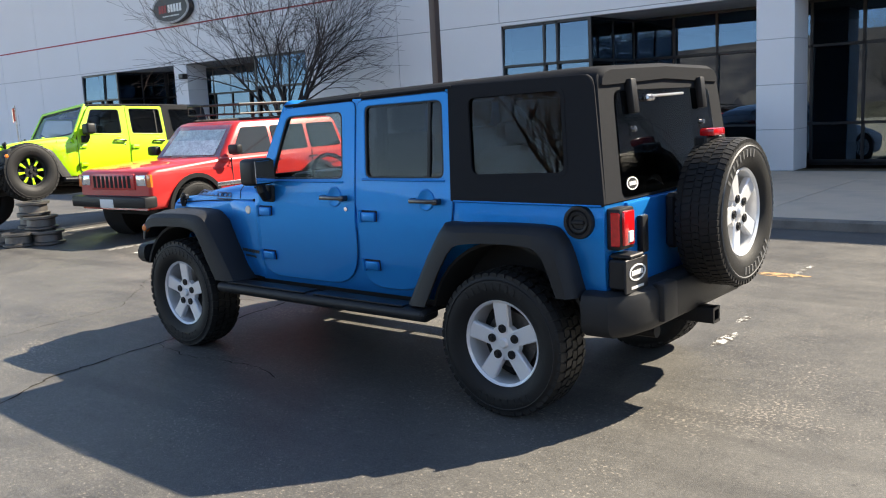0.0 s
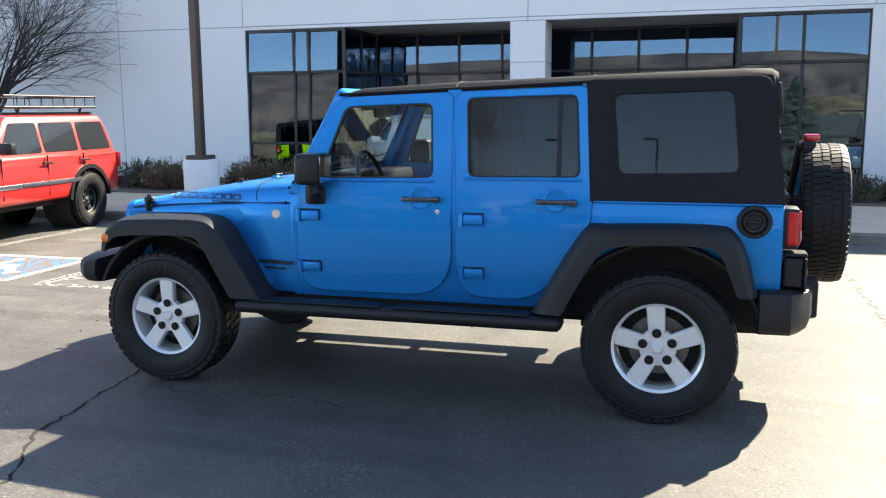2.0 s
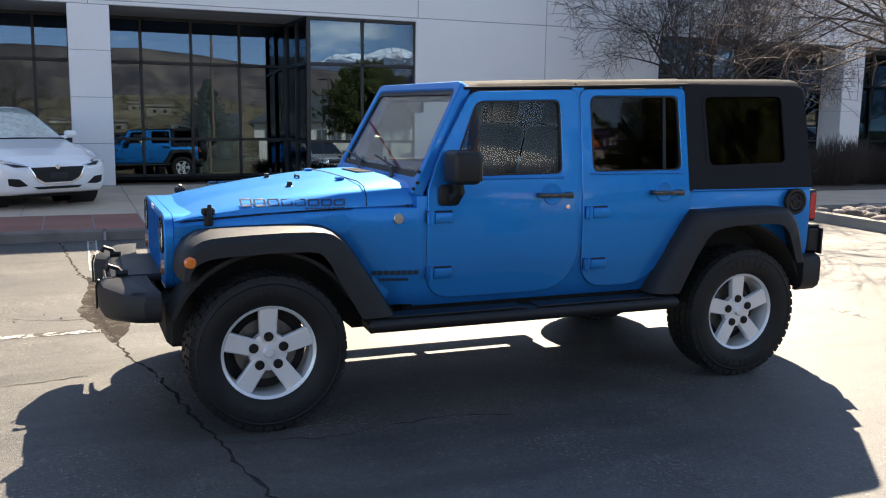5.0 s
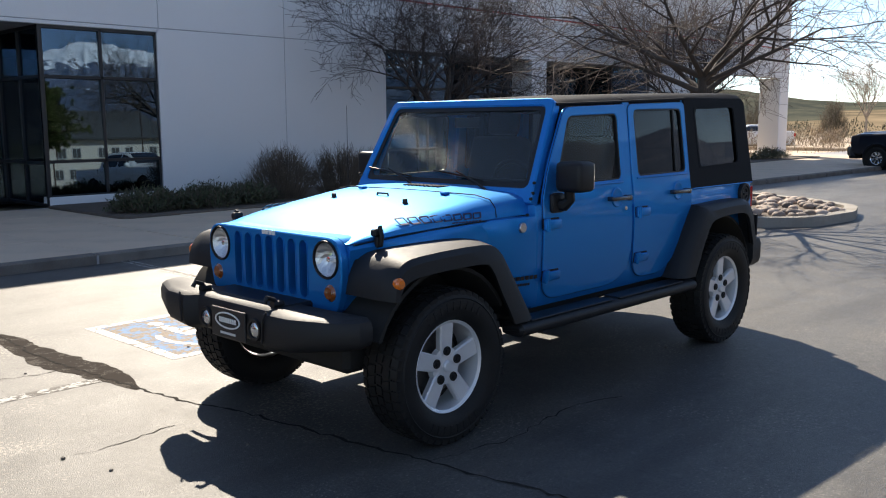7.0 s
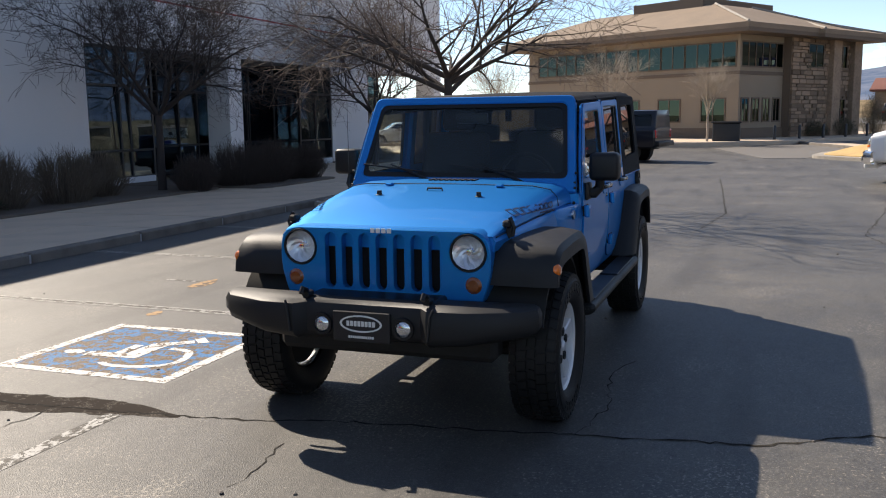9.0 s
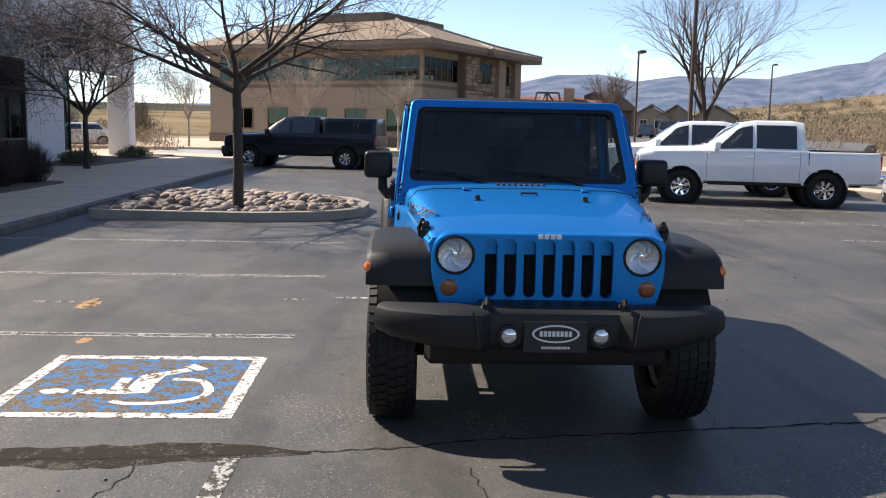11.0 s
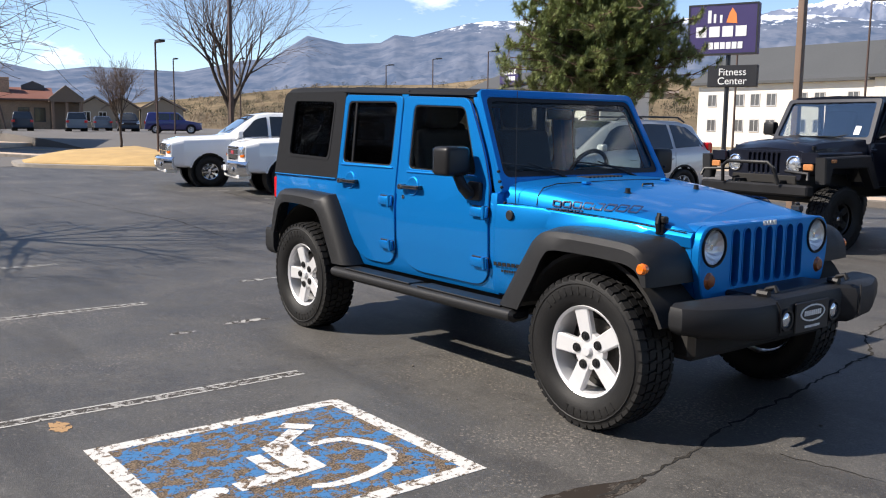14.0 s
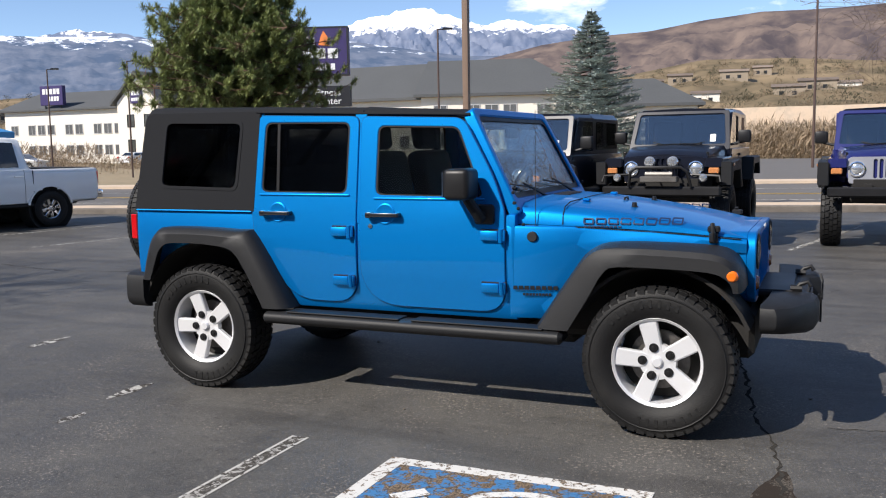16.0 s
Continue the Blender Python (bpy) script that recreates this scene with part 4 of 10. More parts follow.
    RQ = dense([(-0.97, 0.56), (-1.15, 0.875), (-1.30, 0.945), (-1.66, 0.955), (-1.765, 0.915), (-1.81, 0.83), (-1.86, 0.70)], 3)
    for s in (1, -1):
        fl = add("front_flare", flip(arch_band(FP, FQ, 0.57, 0.925), s), "flare", "matt black wheel-arch flare")
        part("side_marker", moved(flip(moved(lathe([(0.0, 0.014), (0.02, 0.012), (0.031, 0.0), (0.031, -0.02)], 18, "y"), Matrix.Translation((1.848, 0.918, 0.883))), s), up), "amber", fl, "amber side marker")
        add("rear_flare", flip(arch_band(RP, RQ, 0.74, 0.925), s), "flare", "matt black wheel-arch flare")
        liner = [(1.4735 + 0.5 * math.cos(radians(a)), 0.42 + 0.5 * math.sin(radians(a))) for a in range(22, 160, 10)]
        inner = [(1.4735 + 0.48 * math.cos(radians(a)), 0.42 + 0.48 * math.sin(radians(a))) for a in range(22, 160, 10)]
        add("wheel_liner", flip(prism(liner + inner[::-1], "y", 0.5, 0.86), s), "under")
        liner = [(-1.4735 + 0.536 * math.cos(radians(a)), 0.42 + 0.536 * math.sin(radians(a))) for a in range(14, 167, 10)]
        inner = [(-1.4735 + 0.518 * math.cos(radians(a)), 0.42 + 0.518 * math.sin(radians(a))) for a in range(14, 167, 10)]
        add("wheel_liner", flip(prism(liner + inner[::-1], "y", 0.5, 0.83), s), "under")
    # doors
    for s in (1, -1):
        for name, outer, rad, win, handle_x, hx in (("front_door", FDOOR, FDOOR_R, FWIN, -0.155, 0.535), ("rear_door", RDOOR, RDOOR_R, RWIN, -0.915, -0.445)):
            o = rounded(outer, rad, 6)
            w = rounded(win, 0.045, 4)
            door = add(name, flip(lean(sliced(plate(o, [w], "y", 0.765, 0.79, 0.004), (0.8, 1.0, 1.17, 1.5)), 0.006), s), paint)
            gap = rounded([(Vector(p) - Vector((sum(q[0] for q in outer) / len(outer), sum(q[1] for q in outer) / len(outer)))) * 1.0 + Vector((sum(q[0] for q in outer) / len(outer), sum(q[1] for q in outer) / len(outer))) for p in outer], rad, 6)
            gap3 = [(p[0], side_y(p[1]) + 0.0, p[1]) for p in gap]
            part("door_gap", moved(flip(tube(gap3 + gap3[:1], 0.0022, 6), s), up), "seam", door)
            seal_in = rounded([(Vector(p) - Vector((sum(q[0] for q in win) / 4, sum(q[1] for q in win) / 4))) * 0.965 + Vector((sum(q[0] for q in win) / 4, sum(q[1] for q in win) / 4)) for p in win], 0.04, 4)
            part("window_seal", moved(flip(lean(ring_with_hole(w, seal_in, "y", 0.772, 0.792), 0.0), s), up), "plastic", door)
            gm = "tint_glass" if name == "front_door" else "dark_glass"
            pane = part("window_pane", moved(flip(lean(prism(w, "y", 0.775, 0.779), 0.0), s), up), gm, door, "tinted side window", None)
            pane.visible_shadow = True
            if name == "rear_door":
                part("window_divider", moved(flip(lean(bm_box((-0.935, 0.778, 1.285), (-0.915, 0.789, 1.715)), 0.0), s), up), "plastic", door)
            # rounded ledge under the window
            zl, xa, xb = min(p[1] for p in win), min(p[0] for p in win), max(p[0] for p in win)
            part("belt_ledge", moved(flip(lean(bm_box((xa - 0.01, 0.785, zl - 0.017), (xb + 0.01, 0.8045, zl - 0.003), 0.0065, 3), 0.0), s), up), paint, door)
            # handle with its round recess
            h = part("door_handle", moved(flip(lean(join(bm_box((handle_x - 0.105, 0.822, 1.142), (handle_x + 0.10, 0.842, 1.168), 0.008, 2), bm_box((handle_x - 0.118, 0.79, 1.135), (handle_x - 0.075, 0.842, 1.172), 0.01, 2), bm_box((handle_x + 0.075, 0.79, 1.14), (handle_x + 0.105, 0.836, 1.17), 0.008, 2)), 0.0), s), up), "handle_black", door, "glossy black strap door handle")
            part("handle_recess", moved(flip(lean(lathe([(0.0, 0.7965), (0.03, 0.798), (0.05, 0.802), (0.056, 0.8035), (0.062, 0.801), (0.066, 0.79)], 28, "y", (handle_x, 0.0, 1.16)), 0.0), s), up), paint, door)
            if name == "front_door":
                part("key_lock", moved(flip(lean(lathe([(0.0, 0.802), (0.014, 0.801), (0.016, 0.79)], 12, "y", (-0.255, 0, 1.085)), 0.0), s), up), "steel", door)
            for hz in (1.048, 0.745):
                hinge = join(bm_box((hx - 0.075, 0.79, hz - 0.028), (hx + 0.035, 0.812, hz + 0.028), 0.008, 2), tube([(hx + 0.05, 0.806, hz - 0.038), (hx + 0.05, 0.806, hz + 0.038)], 0.014, 8), bm_box((hx + 0.04, 0.786, hz - 0.034), (hx + 0.075, 0.808, hz + 0.034), 0.006))
                hg = part("door_hinge", moved(flip(lean(hinge, 0.010), s), up), paint, door, "body-coloured exposed hinge")
                # near-black plate under the hinge paints its shadow line
                part("hinge_gasket", moved(flip(lean(bm_box((hx - 0.077, 0.786, hz - 0.0305), (hx + 0.077, 0.7975, hz + 0.036), 0.004), 0.004), s), up), "seam", hg)
        # fender badge and small lettering
        if decals:
            add("side_badge", flip(lathe([(0.0, 0.742), (0.026, 0.742), (0.03, 0.738), (0.03, 0.72)], 20, "y", (0.755, 0.035, 1.043)), s), "steel" if s > 0 else "decal_black", "small round badge")
            dz = letter_bars(letter_bars(bmesh.new(), 0.645, 0.90, 0.742, 0.764, 0.79, 8, 0.003), 0.70, 0.86, 0.708, 0.722, 0.79, 9, 0.003)
            for v in dz.verts:
                v.co.y -= max(0, v.co.x - 0.66) * 0.21
            add("fender_lettering", flip(lean(dz, 0.0), s), "decal_black", "dark lettering drawn as bars")
            hz = bmesh.new()
            for k in range(8):
                x0 = 1.03 + 0.067 * k
                hz = join(hz, ring_with_hole(rounded([(x0, 1.115), (x0 + 0.058, 1.113), (x0 + 0.058, 1.148), (x0, 1.151)], 0.008, 2), rounded([(x0 + 0.008, 1.122), (x0 + 0.05, 1.12), (x0 + 0.05, 1.141), (x0 + 0.008, 1.143)], 0.004, 2), "y", 0.0, 0.003))
            hz = letter_bars(hz, 1.03, 1.24, 1.098, 1.106, 0.0, 9, 0.003)
            for v in hz.verts:
                x = v.co.x
                w = 0.695 + (x - 1.05) * (0.638 - 0.695) / 0.5
                e, c = 1.10 + (x - 1.05) * (1.072 - 1.10) / 0.5, 1.208 + (x - 1.05) * (1.135 - 1.208) / 0.5
                t = (v.co.z - e) / (c - e)
                off = -0.006 * t / 0.45 if t < 0.45 else -0.006 - 0.024 * (t - 0.45) / 0.23
                v.co.y += w + 0.004 + off
            add("hood_decal", flip(hz, s), "decal_dark", "dark outlined hood lettering drawn as bars")
    # windscreen frame, leaning back
    a, b = Vector((0.685, 0, 1.175)), Vector((0.368, 0, 1.779))
    tilt = (b - a).length
    M = Matrix.Translation(a) @ Matrix(((0, (b - a).normalized().x, (b - a).normalized().z, 0), (1, 0, 0, 0), (0, (b - a).normalized().z, -(b - a).normalized().x, 0), (0, 0, 0, 1)))
    outer = rounded([(-0.765, 0), (0.765, 0), (0.695, tilt), (-0.695, tilt)], [0.02, 0.02, 0.05, 0.05], 4)
    hole = rounded([(-0.705, 0.095), (0.705, 0.095), (0.648, tilt - 0.052), (-0.648, tilt - 0.052)], 0.05, 4)
    ws = add("windscreen_frame", moved(plate(outer, [hole], "z", -0.07, 0.0, 0.008), M), paint)
    part("windscreen", moved(moved(prism(rounded([(-0.70, 0.09), (0.70, 0.09), (0.643, tilt - 0.047), (-0.643, tilt - 0.047)], 0.05, 4), "z", -0.025, -0.019), M), up), "shield_glass", ws, "lightly tinted windscreen", None)
    part("windscreen_band", moved(moved(ring_with_hole(hole, rounded([(-0.675, 0.13), (0.675, 0.13), (0.622, tilt - 0.078), (-0.622, tilt - 0.078)], 0.05, 4), "z", -0.018, -0.012), M), up), "plastic", ws)
    for s in (1, -1):
        bolts = [(0.011, 0.645 - 0.125 * k, 0.745 - 0.012 * k, 1.23 + 0.1 * k) for k in range(2)] + [(0.009, 0.64 + 0.03 * k, 0.752, 1.29 - 0.09 * k) for k in range(3)]
        for r, bx, by, bz in bolts:
            add("frame_bolt", flip(lathe([(0.0, 0.0), (r, 0.0), (r, 0.012), (r * 0.6, 0.016), (0.0, 0.016)], 10, "y", (bx, by, bz)), s), "plastic", "dark bolt head")
        pv = 0.42 if s > 0 else -0.20
        arm = tube([(0.675, pv, 1.235), (0.648, pv - 0.10, 1.272), (0.612, pv - 0.30, 1.335)], [0.010, 0.008, 0.005], 6)
        wp = add("wiper", join(arm, tube([(0.632, pv - 0.06, 1.290), (0.606, pv - 0.50, 1.335)], 0.0055, 6), lathe([(0.0, 0.02), (0.018, 0.018), (0.02, 0.0)], 10, "z", (0.68, pv, 1.22))), "plastic", "black wiper")
        # mirrors
        fold = Matrix.Translation((0, 0, 0) if s > 0 else (-0.07, 0, 0.022))
        mb = moved(bm_box((0.375, 0.815, 1.235), (0.53, 1.0, 1.41), 0.03, 3), fold)
        mi = add("side_mirror", flip(mb, s), "plastic", "black door mirror")
        part("mirror_glass", moved(flip(moved(bm_box((0.368, 0.83, 1.25), (0.3755, 0.985, 1.395), 0.002), fold), s), up), "mirror", mi, "silvered mirror glass")
        part("mirror_arm", moved(flip(join(tube([(0.47, 0.79, 1.16), (0.465, 0.845, 1.155), (0.455, 0.875, 1.19), fold @ Vector((0.47, 0.88, 1.25))], [0.04, 0.036, 0.032, 0.03], 10), bm_box((0.42, 0.785, 1.11), (0.545, 0.825, 1.225), 0.02, 2)), s), up), "plastic", mi)
    # antenna on the passenger side
    add("antenna", tube([(0.765, -0.735, 1.06), (0.765, -0.738, 1.75)], [0.0025, 0.0014], 6), "dark_steel", "thin whip antenna")
    add("antenna_base", lathe([(0.0, 0.03), (0.016, 0.026), (0.024, 0.0), (0.02, -0.03), (0, -0.036)], 12, "z", (0.765, -0.735, 1.05)), "plastic")
    # hard top: roof skin, quarter sides, hatch
    rings = []
    for x, w, z in ((0.345, 0.675, 1.752), (0.24, 0.69, 1.774), (-0.3, 0.705, 1.80), (-1.1, 0.715, 1.825), (-1.85, 0.712, 1.846), (-1.985, 0.70, 1.845), (-2.02, 0.68, 1.825)):
        rings.append([(x, -w - 0.012, z - 0.075), (x, -w - 0.008, z - 0.045), (x, -w + 0.02, z - 0.015), (x, -w + 0.08, z), (x, 0, z + 0.015), (x, w - 0.08, z), (x, w - 0.02, z - 0.015), (x, w + 0.008, z - 0.045), (x, w + 0.012, z - 0.075),
                      (x, w - 0.05, z - 0.075), (x, 0, z - 0.05), (x, -w + 0.05, z - 0.075)])
    top = add("roof_panel", loft(rings), "hardtop", "dark grey textured hard top")
    for x, dz in ((-0.34, -0.012), (-1.09, 0.012)):
        part("roof_seam", moved(tube([(x, y, z + dz) for y, z in ((-0.722, 1.755), (-0.70, 1.79), (-0.62, 1.812), (0, 1.823), (0.62, 1.812), (0.70, 1.79), (0.722, 1.755))], 0.005, 5), up), "seam", top)
    for s in (1, -1):
        side = rounded([(-1.095, 1.155), (-2.075, 1.155), (-1.99, 1.81), (-1.06, 1.80)], [0.01, 0.02, 0.07, 0.02], 4)
        qs = add("quarter_side", flip(lean(sliced(plate(side, [rounded(QWIN, 0.05, 4)], "y", 0.755, 0.795, 0.006), (1.17, 1.5)), 0.003), s), "hardtop", "dark grey textured side of the hard top")
        part("quarter_window", moved(flip(lean(prism(rounded(QWIN, 0.05, 4), "y", 0.778, 0.783), 0.0), s), up), "dark_glass", qs, "dark quarter window", None)
        qi = rounded([(p[0] + (-1.53 - p[0]) * 0.03, p[1] + (1.52 - p[1]) * 0.04) for p in QWIN], 0.045, 4)
        part("quarter_seal", moved(flip(lean(ring_with_hole(rounded([(p[0] - (-1.53 - p[0]) * 0.035, p[1] - (1.52 - p[1]) * 0.05) for p in QWIN], 0.055, 4), qi, "y", 0.784, 0.797), 0.004), s), up), "hardtop", qs)
        # bead of paint where the top meets the tub
        add("belt_bead", flip(lean(tube([(-1.12, 0.795, 1.16), (-2.06, 0.795, 1.16)], 0.006, 6), 0), s), paint)
        add("drip_rail", flip(tube([(0.36, 0.70, 1.738), (-0.33, 0.722, 1.762), (-1.09, 0.732, 1.79)], 0.009, 6), s), "hardtop")
    # rear: hatch glass, tailgate, lamps, bumper, spare wheel
    ra, rb = Vector((-2.075, 0, 1.16)), Vector((-2.0, 0, 1.815))
    rt = (rb - ra).length
    rd = (rb - ra).normalized()
    MR = Matrix.Translation(ra) @ Matrix(((0, rd.x, -rd.z, 0), (1, 0, 0, 0), (0, rd.z, rd.x, 0), (0, 0, 0, 1)))
    frame_r = plate(rounded([(-0.78, 0), (0.78, 0), (0.715, rt), (-0.715, rt)], [0.02, 0.02, 0.06, 0.06], 4), [rounded([(-0.60, 0.0 + 0.02), (0.60, 0.02), (0.565, rt - 0.1), (-0.565, rt - 0.1)], 0.05, 4)], "z", -0.04, 0.0, 0.006)
    add("top_rear_frame", moved(frame_r, MR), "hardtop")
    hatch = add("rear_hatch", moved(prism(rounded([(-0.60, 0.02), (0.60, 0.02), (0.565, rt - 0.1), (-0.565, rt - 0.1)], 0.05, 4), "z", -0.012, 0.006), MR), "dark_glass", "dark tinted glass hatch", None)
    for s in (1, -1):
        part("hatch_hinge", moved(moved(bm_box((0.42 * s - 0.03, rt - 0.22, 0.0), (0.42 * s + 0.03, rt - 0.04, 0.045), 0.01, 2), MR), up), "plastic", hatch)
        part("hatch_bolt", moved(moved(lathe([(0.0, 0.02), (0.014, 0.018), (0.016, 0.0)], 12, "z", (0.42 * s, rt - 0.30, 0.004)), MR), up), "steel", hatch)
    part("hatch_wiper", moved(moved(join(tube([(0.22, rt - 0.135, 0.03), (-0.15, rt - 0.13, 0.035)], 0.008, 6), bm_box((0.18, rt - 0.16, 0.0), (0.27, rt - 0.125, 0.035), 0.01)), MR), up), "steel", hatch, "bright rear wiper arm")
    oval = lambda k, r: [(0.50 + 0.06 * r * math.cos(a / 10 * math.pi), 0.085 + 0.034 * r * math.sin(a / 10 * math.pi)) for a in range(20)]
    st = part("dealer_sticker", moved(moved(prism(oval(0, 1.0), "z", 0.006, 0.0085), MR), up), "decal_black", hatch, "dark oval sticker with a pale rim")
    part("sticker_print", moved(moved(join(ring_with_hole(oval(0, 1.0), oval(0, 0.84), "z", 0.0085, 0.010), *[bm_box((0.46 + 0.0125 * k, 0.075, 0.0085), (0.4695 + 0.0125 * k, 0.095, 0.010)) for k in range(6)]), MR), up), "pale", st)
    gate = add("tailgate", bm_box((-2.092, -0.60, 0.66), (-2.06, 0.585, 1.155), 0.012, 2), paint)
    part("tailgate_handle", moved(bm_box((-2.13, 0.43, 0.88), (-2.09, 0.50, 1.08), 0.014, 2), up), "plastic", gate, "black tailgate handle")
    for z in (0.76, 1.0):
        part("tailgate_hinge", moved(bm_box((-2.11, -0.66, z), (-2.088, -0.45, z + 0.06), 0.006), up), paint, gate)
    part("spare_carrier", moved(join(bm_box((-2.16, -0.32, 0.86), (-2.09, 0.18, 1.16), 0.02), lathe([(0, -2.30), (0.11, -2.30), (0.11, -2.12), (0, -2.12)], 20, "x", (0, -0.095, 1.035))), up), "plastic", gate)
    for s in (1, -1):
        tl = add("tail_light", bm_box((-2.145, 0.615 if s > 0 else -0.765, 0.935), (-2.06, 0.765 if s > 0 else -0.615, 1.145), 0.014, 2), "plastic", "tail light in a black housing")
        y0 = 0.635 if s > 0 else -0.745
        part("red_lens", moved(bm_box((-2.158, y0, 0.955), (-2.12, y0 + 0.11, 1.13), 0.01, 2), up), "red_lens", tl)
        part("reverse_lens", moved(bm_box((-2.163, y0 + 0.02, 0.968), (-2.14, y0 + 0.075, 1.03), 0.006), up), "lens_white", tl)
        part("side_lens", moved(flip(bm_box((-2.14, 0.755, 0.955), (-2.09, 0.770, 1.125), 0.005), s), up), "red_lens", tl)
    def rear_ring(z, d):
        half = [(-2.25 + d, 0.0), (-2.25 + d, 0.55), (-2.215 + d, 0.74), (-2.12, 0.865 - d), (-1.97, 0.872 - d), (-1.96, 0.80), (-2.05, 0.74), (-2.06, 0.0)]
        pts = half + [(x, -y) for x, y in half[::-1][1:-1]]
        return [(x, y, z) for x, y in pts]
    rbump = add("rear_bumper", loft([rear_ring(0.50, 0.05), rear_ring(0.53, 0.012), rear_ring(0.57, 0), rear_ring(0.68, 0), rear_ring(0.715, 0.012), rear_ring(0.73, 0.04)]), "flare", "textured black plastic rear bumper")
    for s in (1, -1):
        part("bumper_guard", moved(bm_box((-2.275, 0.40 if s > 0 else -0.56, 0.54), (-2.2, 0.56 if s > 0 else -0.40, 0.742), 0.016, 2), up), "flare", rbump)
    part("tow_receiver", moved(ring_with_hole(rounded([(-0.045, 0.425), (0.045, 0.425), (0.045, 0.515), (-0.045, 0.515)], 0.008, 2), rounded([(-0.028, 0.442), (0.028, 0.442), (0.028, 0.498), (-0.028, 0.498)], 0.004, 2), "x", -2.31, -1.95), up), "plastic", rbump, "black square tow receiver")
    if spare:
        put_wheel(car, spare_meshes or wheels, (-2.325, -0.095, 1.035 + B), 90, "spare_wheel", 22, "spare alloy wheel on the tailgate")
        add("high_brake_light", join(bm_box((-2.27, -0.18, 1.40), (-2.20, 0.04, 1.455), 0.01), tube([(-2.15, -0.07, 1.1), (-2.2, -0.07, 1.42)], 0.02)), "plastic")
        add("brake_lens", bm_box((-2.30, -0.15, 1.452), (-2.215, 0.005, 1.495), 0.012, 2), "red_lens", "red high brake lens")
        rp = add("rear_plate", bm_box((-2.190, 0.57, 0.725), (-2.177, 0.80, 0.895), 0.004), "decal_black", "black dealer plate with a pale oval")
        ovr = ring_with_hole([(0.685 + 0.085 * math.cos(k / 10 * math.pi), 0.822 + 0.042 * math.sin(k / 10 * math.pi)) for k in range(20)], [(0.685 + 0.075 * math.cos(k / 10 * math.pi), 0.822 + 0.034 * math.sin(k / 10 * math.pi)) for k in range(20)], "x", -2.194, -2.190)
        part("plate_print", moved(letter_bars(letter_bars(ovr, 0.625, 0.745, 0.81, 0.834, -2.193, 7, 0.0035, "x"), 0.62, 0.75, 0.742, 0.755, -2.193, 12, 0.0035, "x"), up), "pale", rp)
        part("plate_bracket", moved(join(bm_box((-2.177, 0.60, 0.74), (-2.08, 0.78, 0.89), 0.01), bm_box((-2.195, 0.62, 0.895), (-2.08, 0.76, 0.915), 0.006)), up), "plastic", rp)
        fc = add("fuel_cap", lathe([(0.0, 0.800), (0.035, 0.800), (0.04, 0.808), (0.052, 0.810), (0.06, 0.802), (0.066, 0.813), (0.082, 0.812), (0.086, 0.80), (0.086, 0.78)], 28, "y", (-1.93, 0, 1.075)), "plastic", "black round fuel filler cap")
        part("cap_grip", moved(bm_box((-1.965, 0.80, 1.066), (-1.895, 0.818, 1.084), 0.004), up), "plastic", fc)
    # side steps
    for s in (1, -1):
        sb = prism(rounded([(0.785, 0.475), (0.905, 0.462), (0.948, 0.49), (0.945, 0.53), (0.90, 0.545), (0.785, 0.54)], 0.02, 3), "x", -0.97, 0.97, 0.02)
        so = add("side_step", flip(sb, s), "flare", "black running board")
        for x0, x1 in ((-0.80, -0.02), (0.06, 0.86)):
            part("step_pad", moved(flip(bm_box((x0, 0.80, 0.542), (x1, 0.925, 0.552), 0.004), s), up), "plastic", so)
        for x in (-0.75, -0.05, 0.75):
            part("step_bracket", moved(flip(bm_box((x - 0.03, 0.5, 0.45), (x + 0.03, 0.82, 0.49), 0.006), s), up), "under", so)
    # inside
    # dark deck over the solid tub, painted as the dim cabin below
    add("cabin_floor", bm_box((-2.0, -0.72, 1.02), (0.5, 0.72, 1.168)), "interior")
    add("dashboard", join(bm_box((0.38, -0.70, 1.10), (0.62, 0.70, 1.24), 0.03, 2), bm_box((0.34, 0.18, 1.18), (0.52, 0.55, 1.285), 0.03, 2)), "plastic")
    sw = [(0.30 + 0.06 * math.cos(2 * math.pi * k / 20), 0.36 + 0.185 * math.sin(2 * math.pi * k / 20), 1.22 + 0.175 * math.cos(2 * math.pi * k / 20)) for k in range(20)]
    add("steering_wheel", join(tube(sw + sw[:1], 0.015, 8), tube([(0.30, 0.18, 1.22), (0.30, 0.54, 1.22)], 0.02, 6), tube([(0.44, 0.36, 1.16), (0.30, 0.36, 1.22)], 0.03, 8)), "plastic")
    for s in (1, -1):
        seat = add("front_seat", moved(bm_box((-0.07, -0.25, 0.0), (0.07, 0.25, 0.56), 0.05, 3), Matrix.Translation((-0.28, 0.36 * s, 0.98)) @ Matrix.Rotation(radians(-12), 4, "Y")), "seat", "dark cloth front seat")
        part("headrest", moved(moved(bm_box((-0.05, -0.13, 0.0), (0.05, 0.13, 0.19), 0.04, 3), Matrix.Translation((-0.41, 0.36 * s, 1.54)) @ Matrix.Rotation(radians(-8), 4, "Y")), up), "seat", seat)
    add("rear_seat", join(moved(bm_box((-0.08, -0.60, 0.0), (0.08, 0.60, 0.46), 0.05, 3), Matrix.Translation((-1.15, 0, 0.98)) @ Matrix.Rotation(radians(-10), 4, "Y"))), "seat", "dark cloth rear bench")
    for y in (-0.4, 0.4):
        add("rear_headrest", bm_box((-1.30, y - 0.12, 1.44), (-1.21, y + 0.12, 1.58), 0.035, 2), "seat")
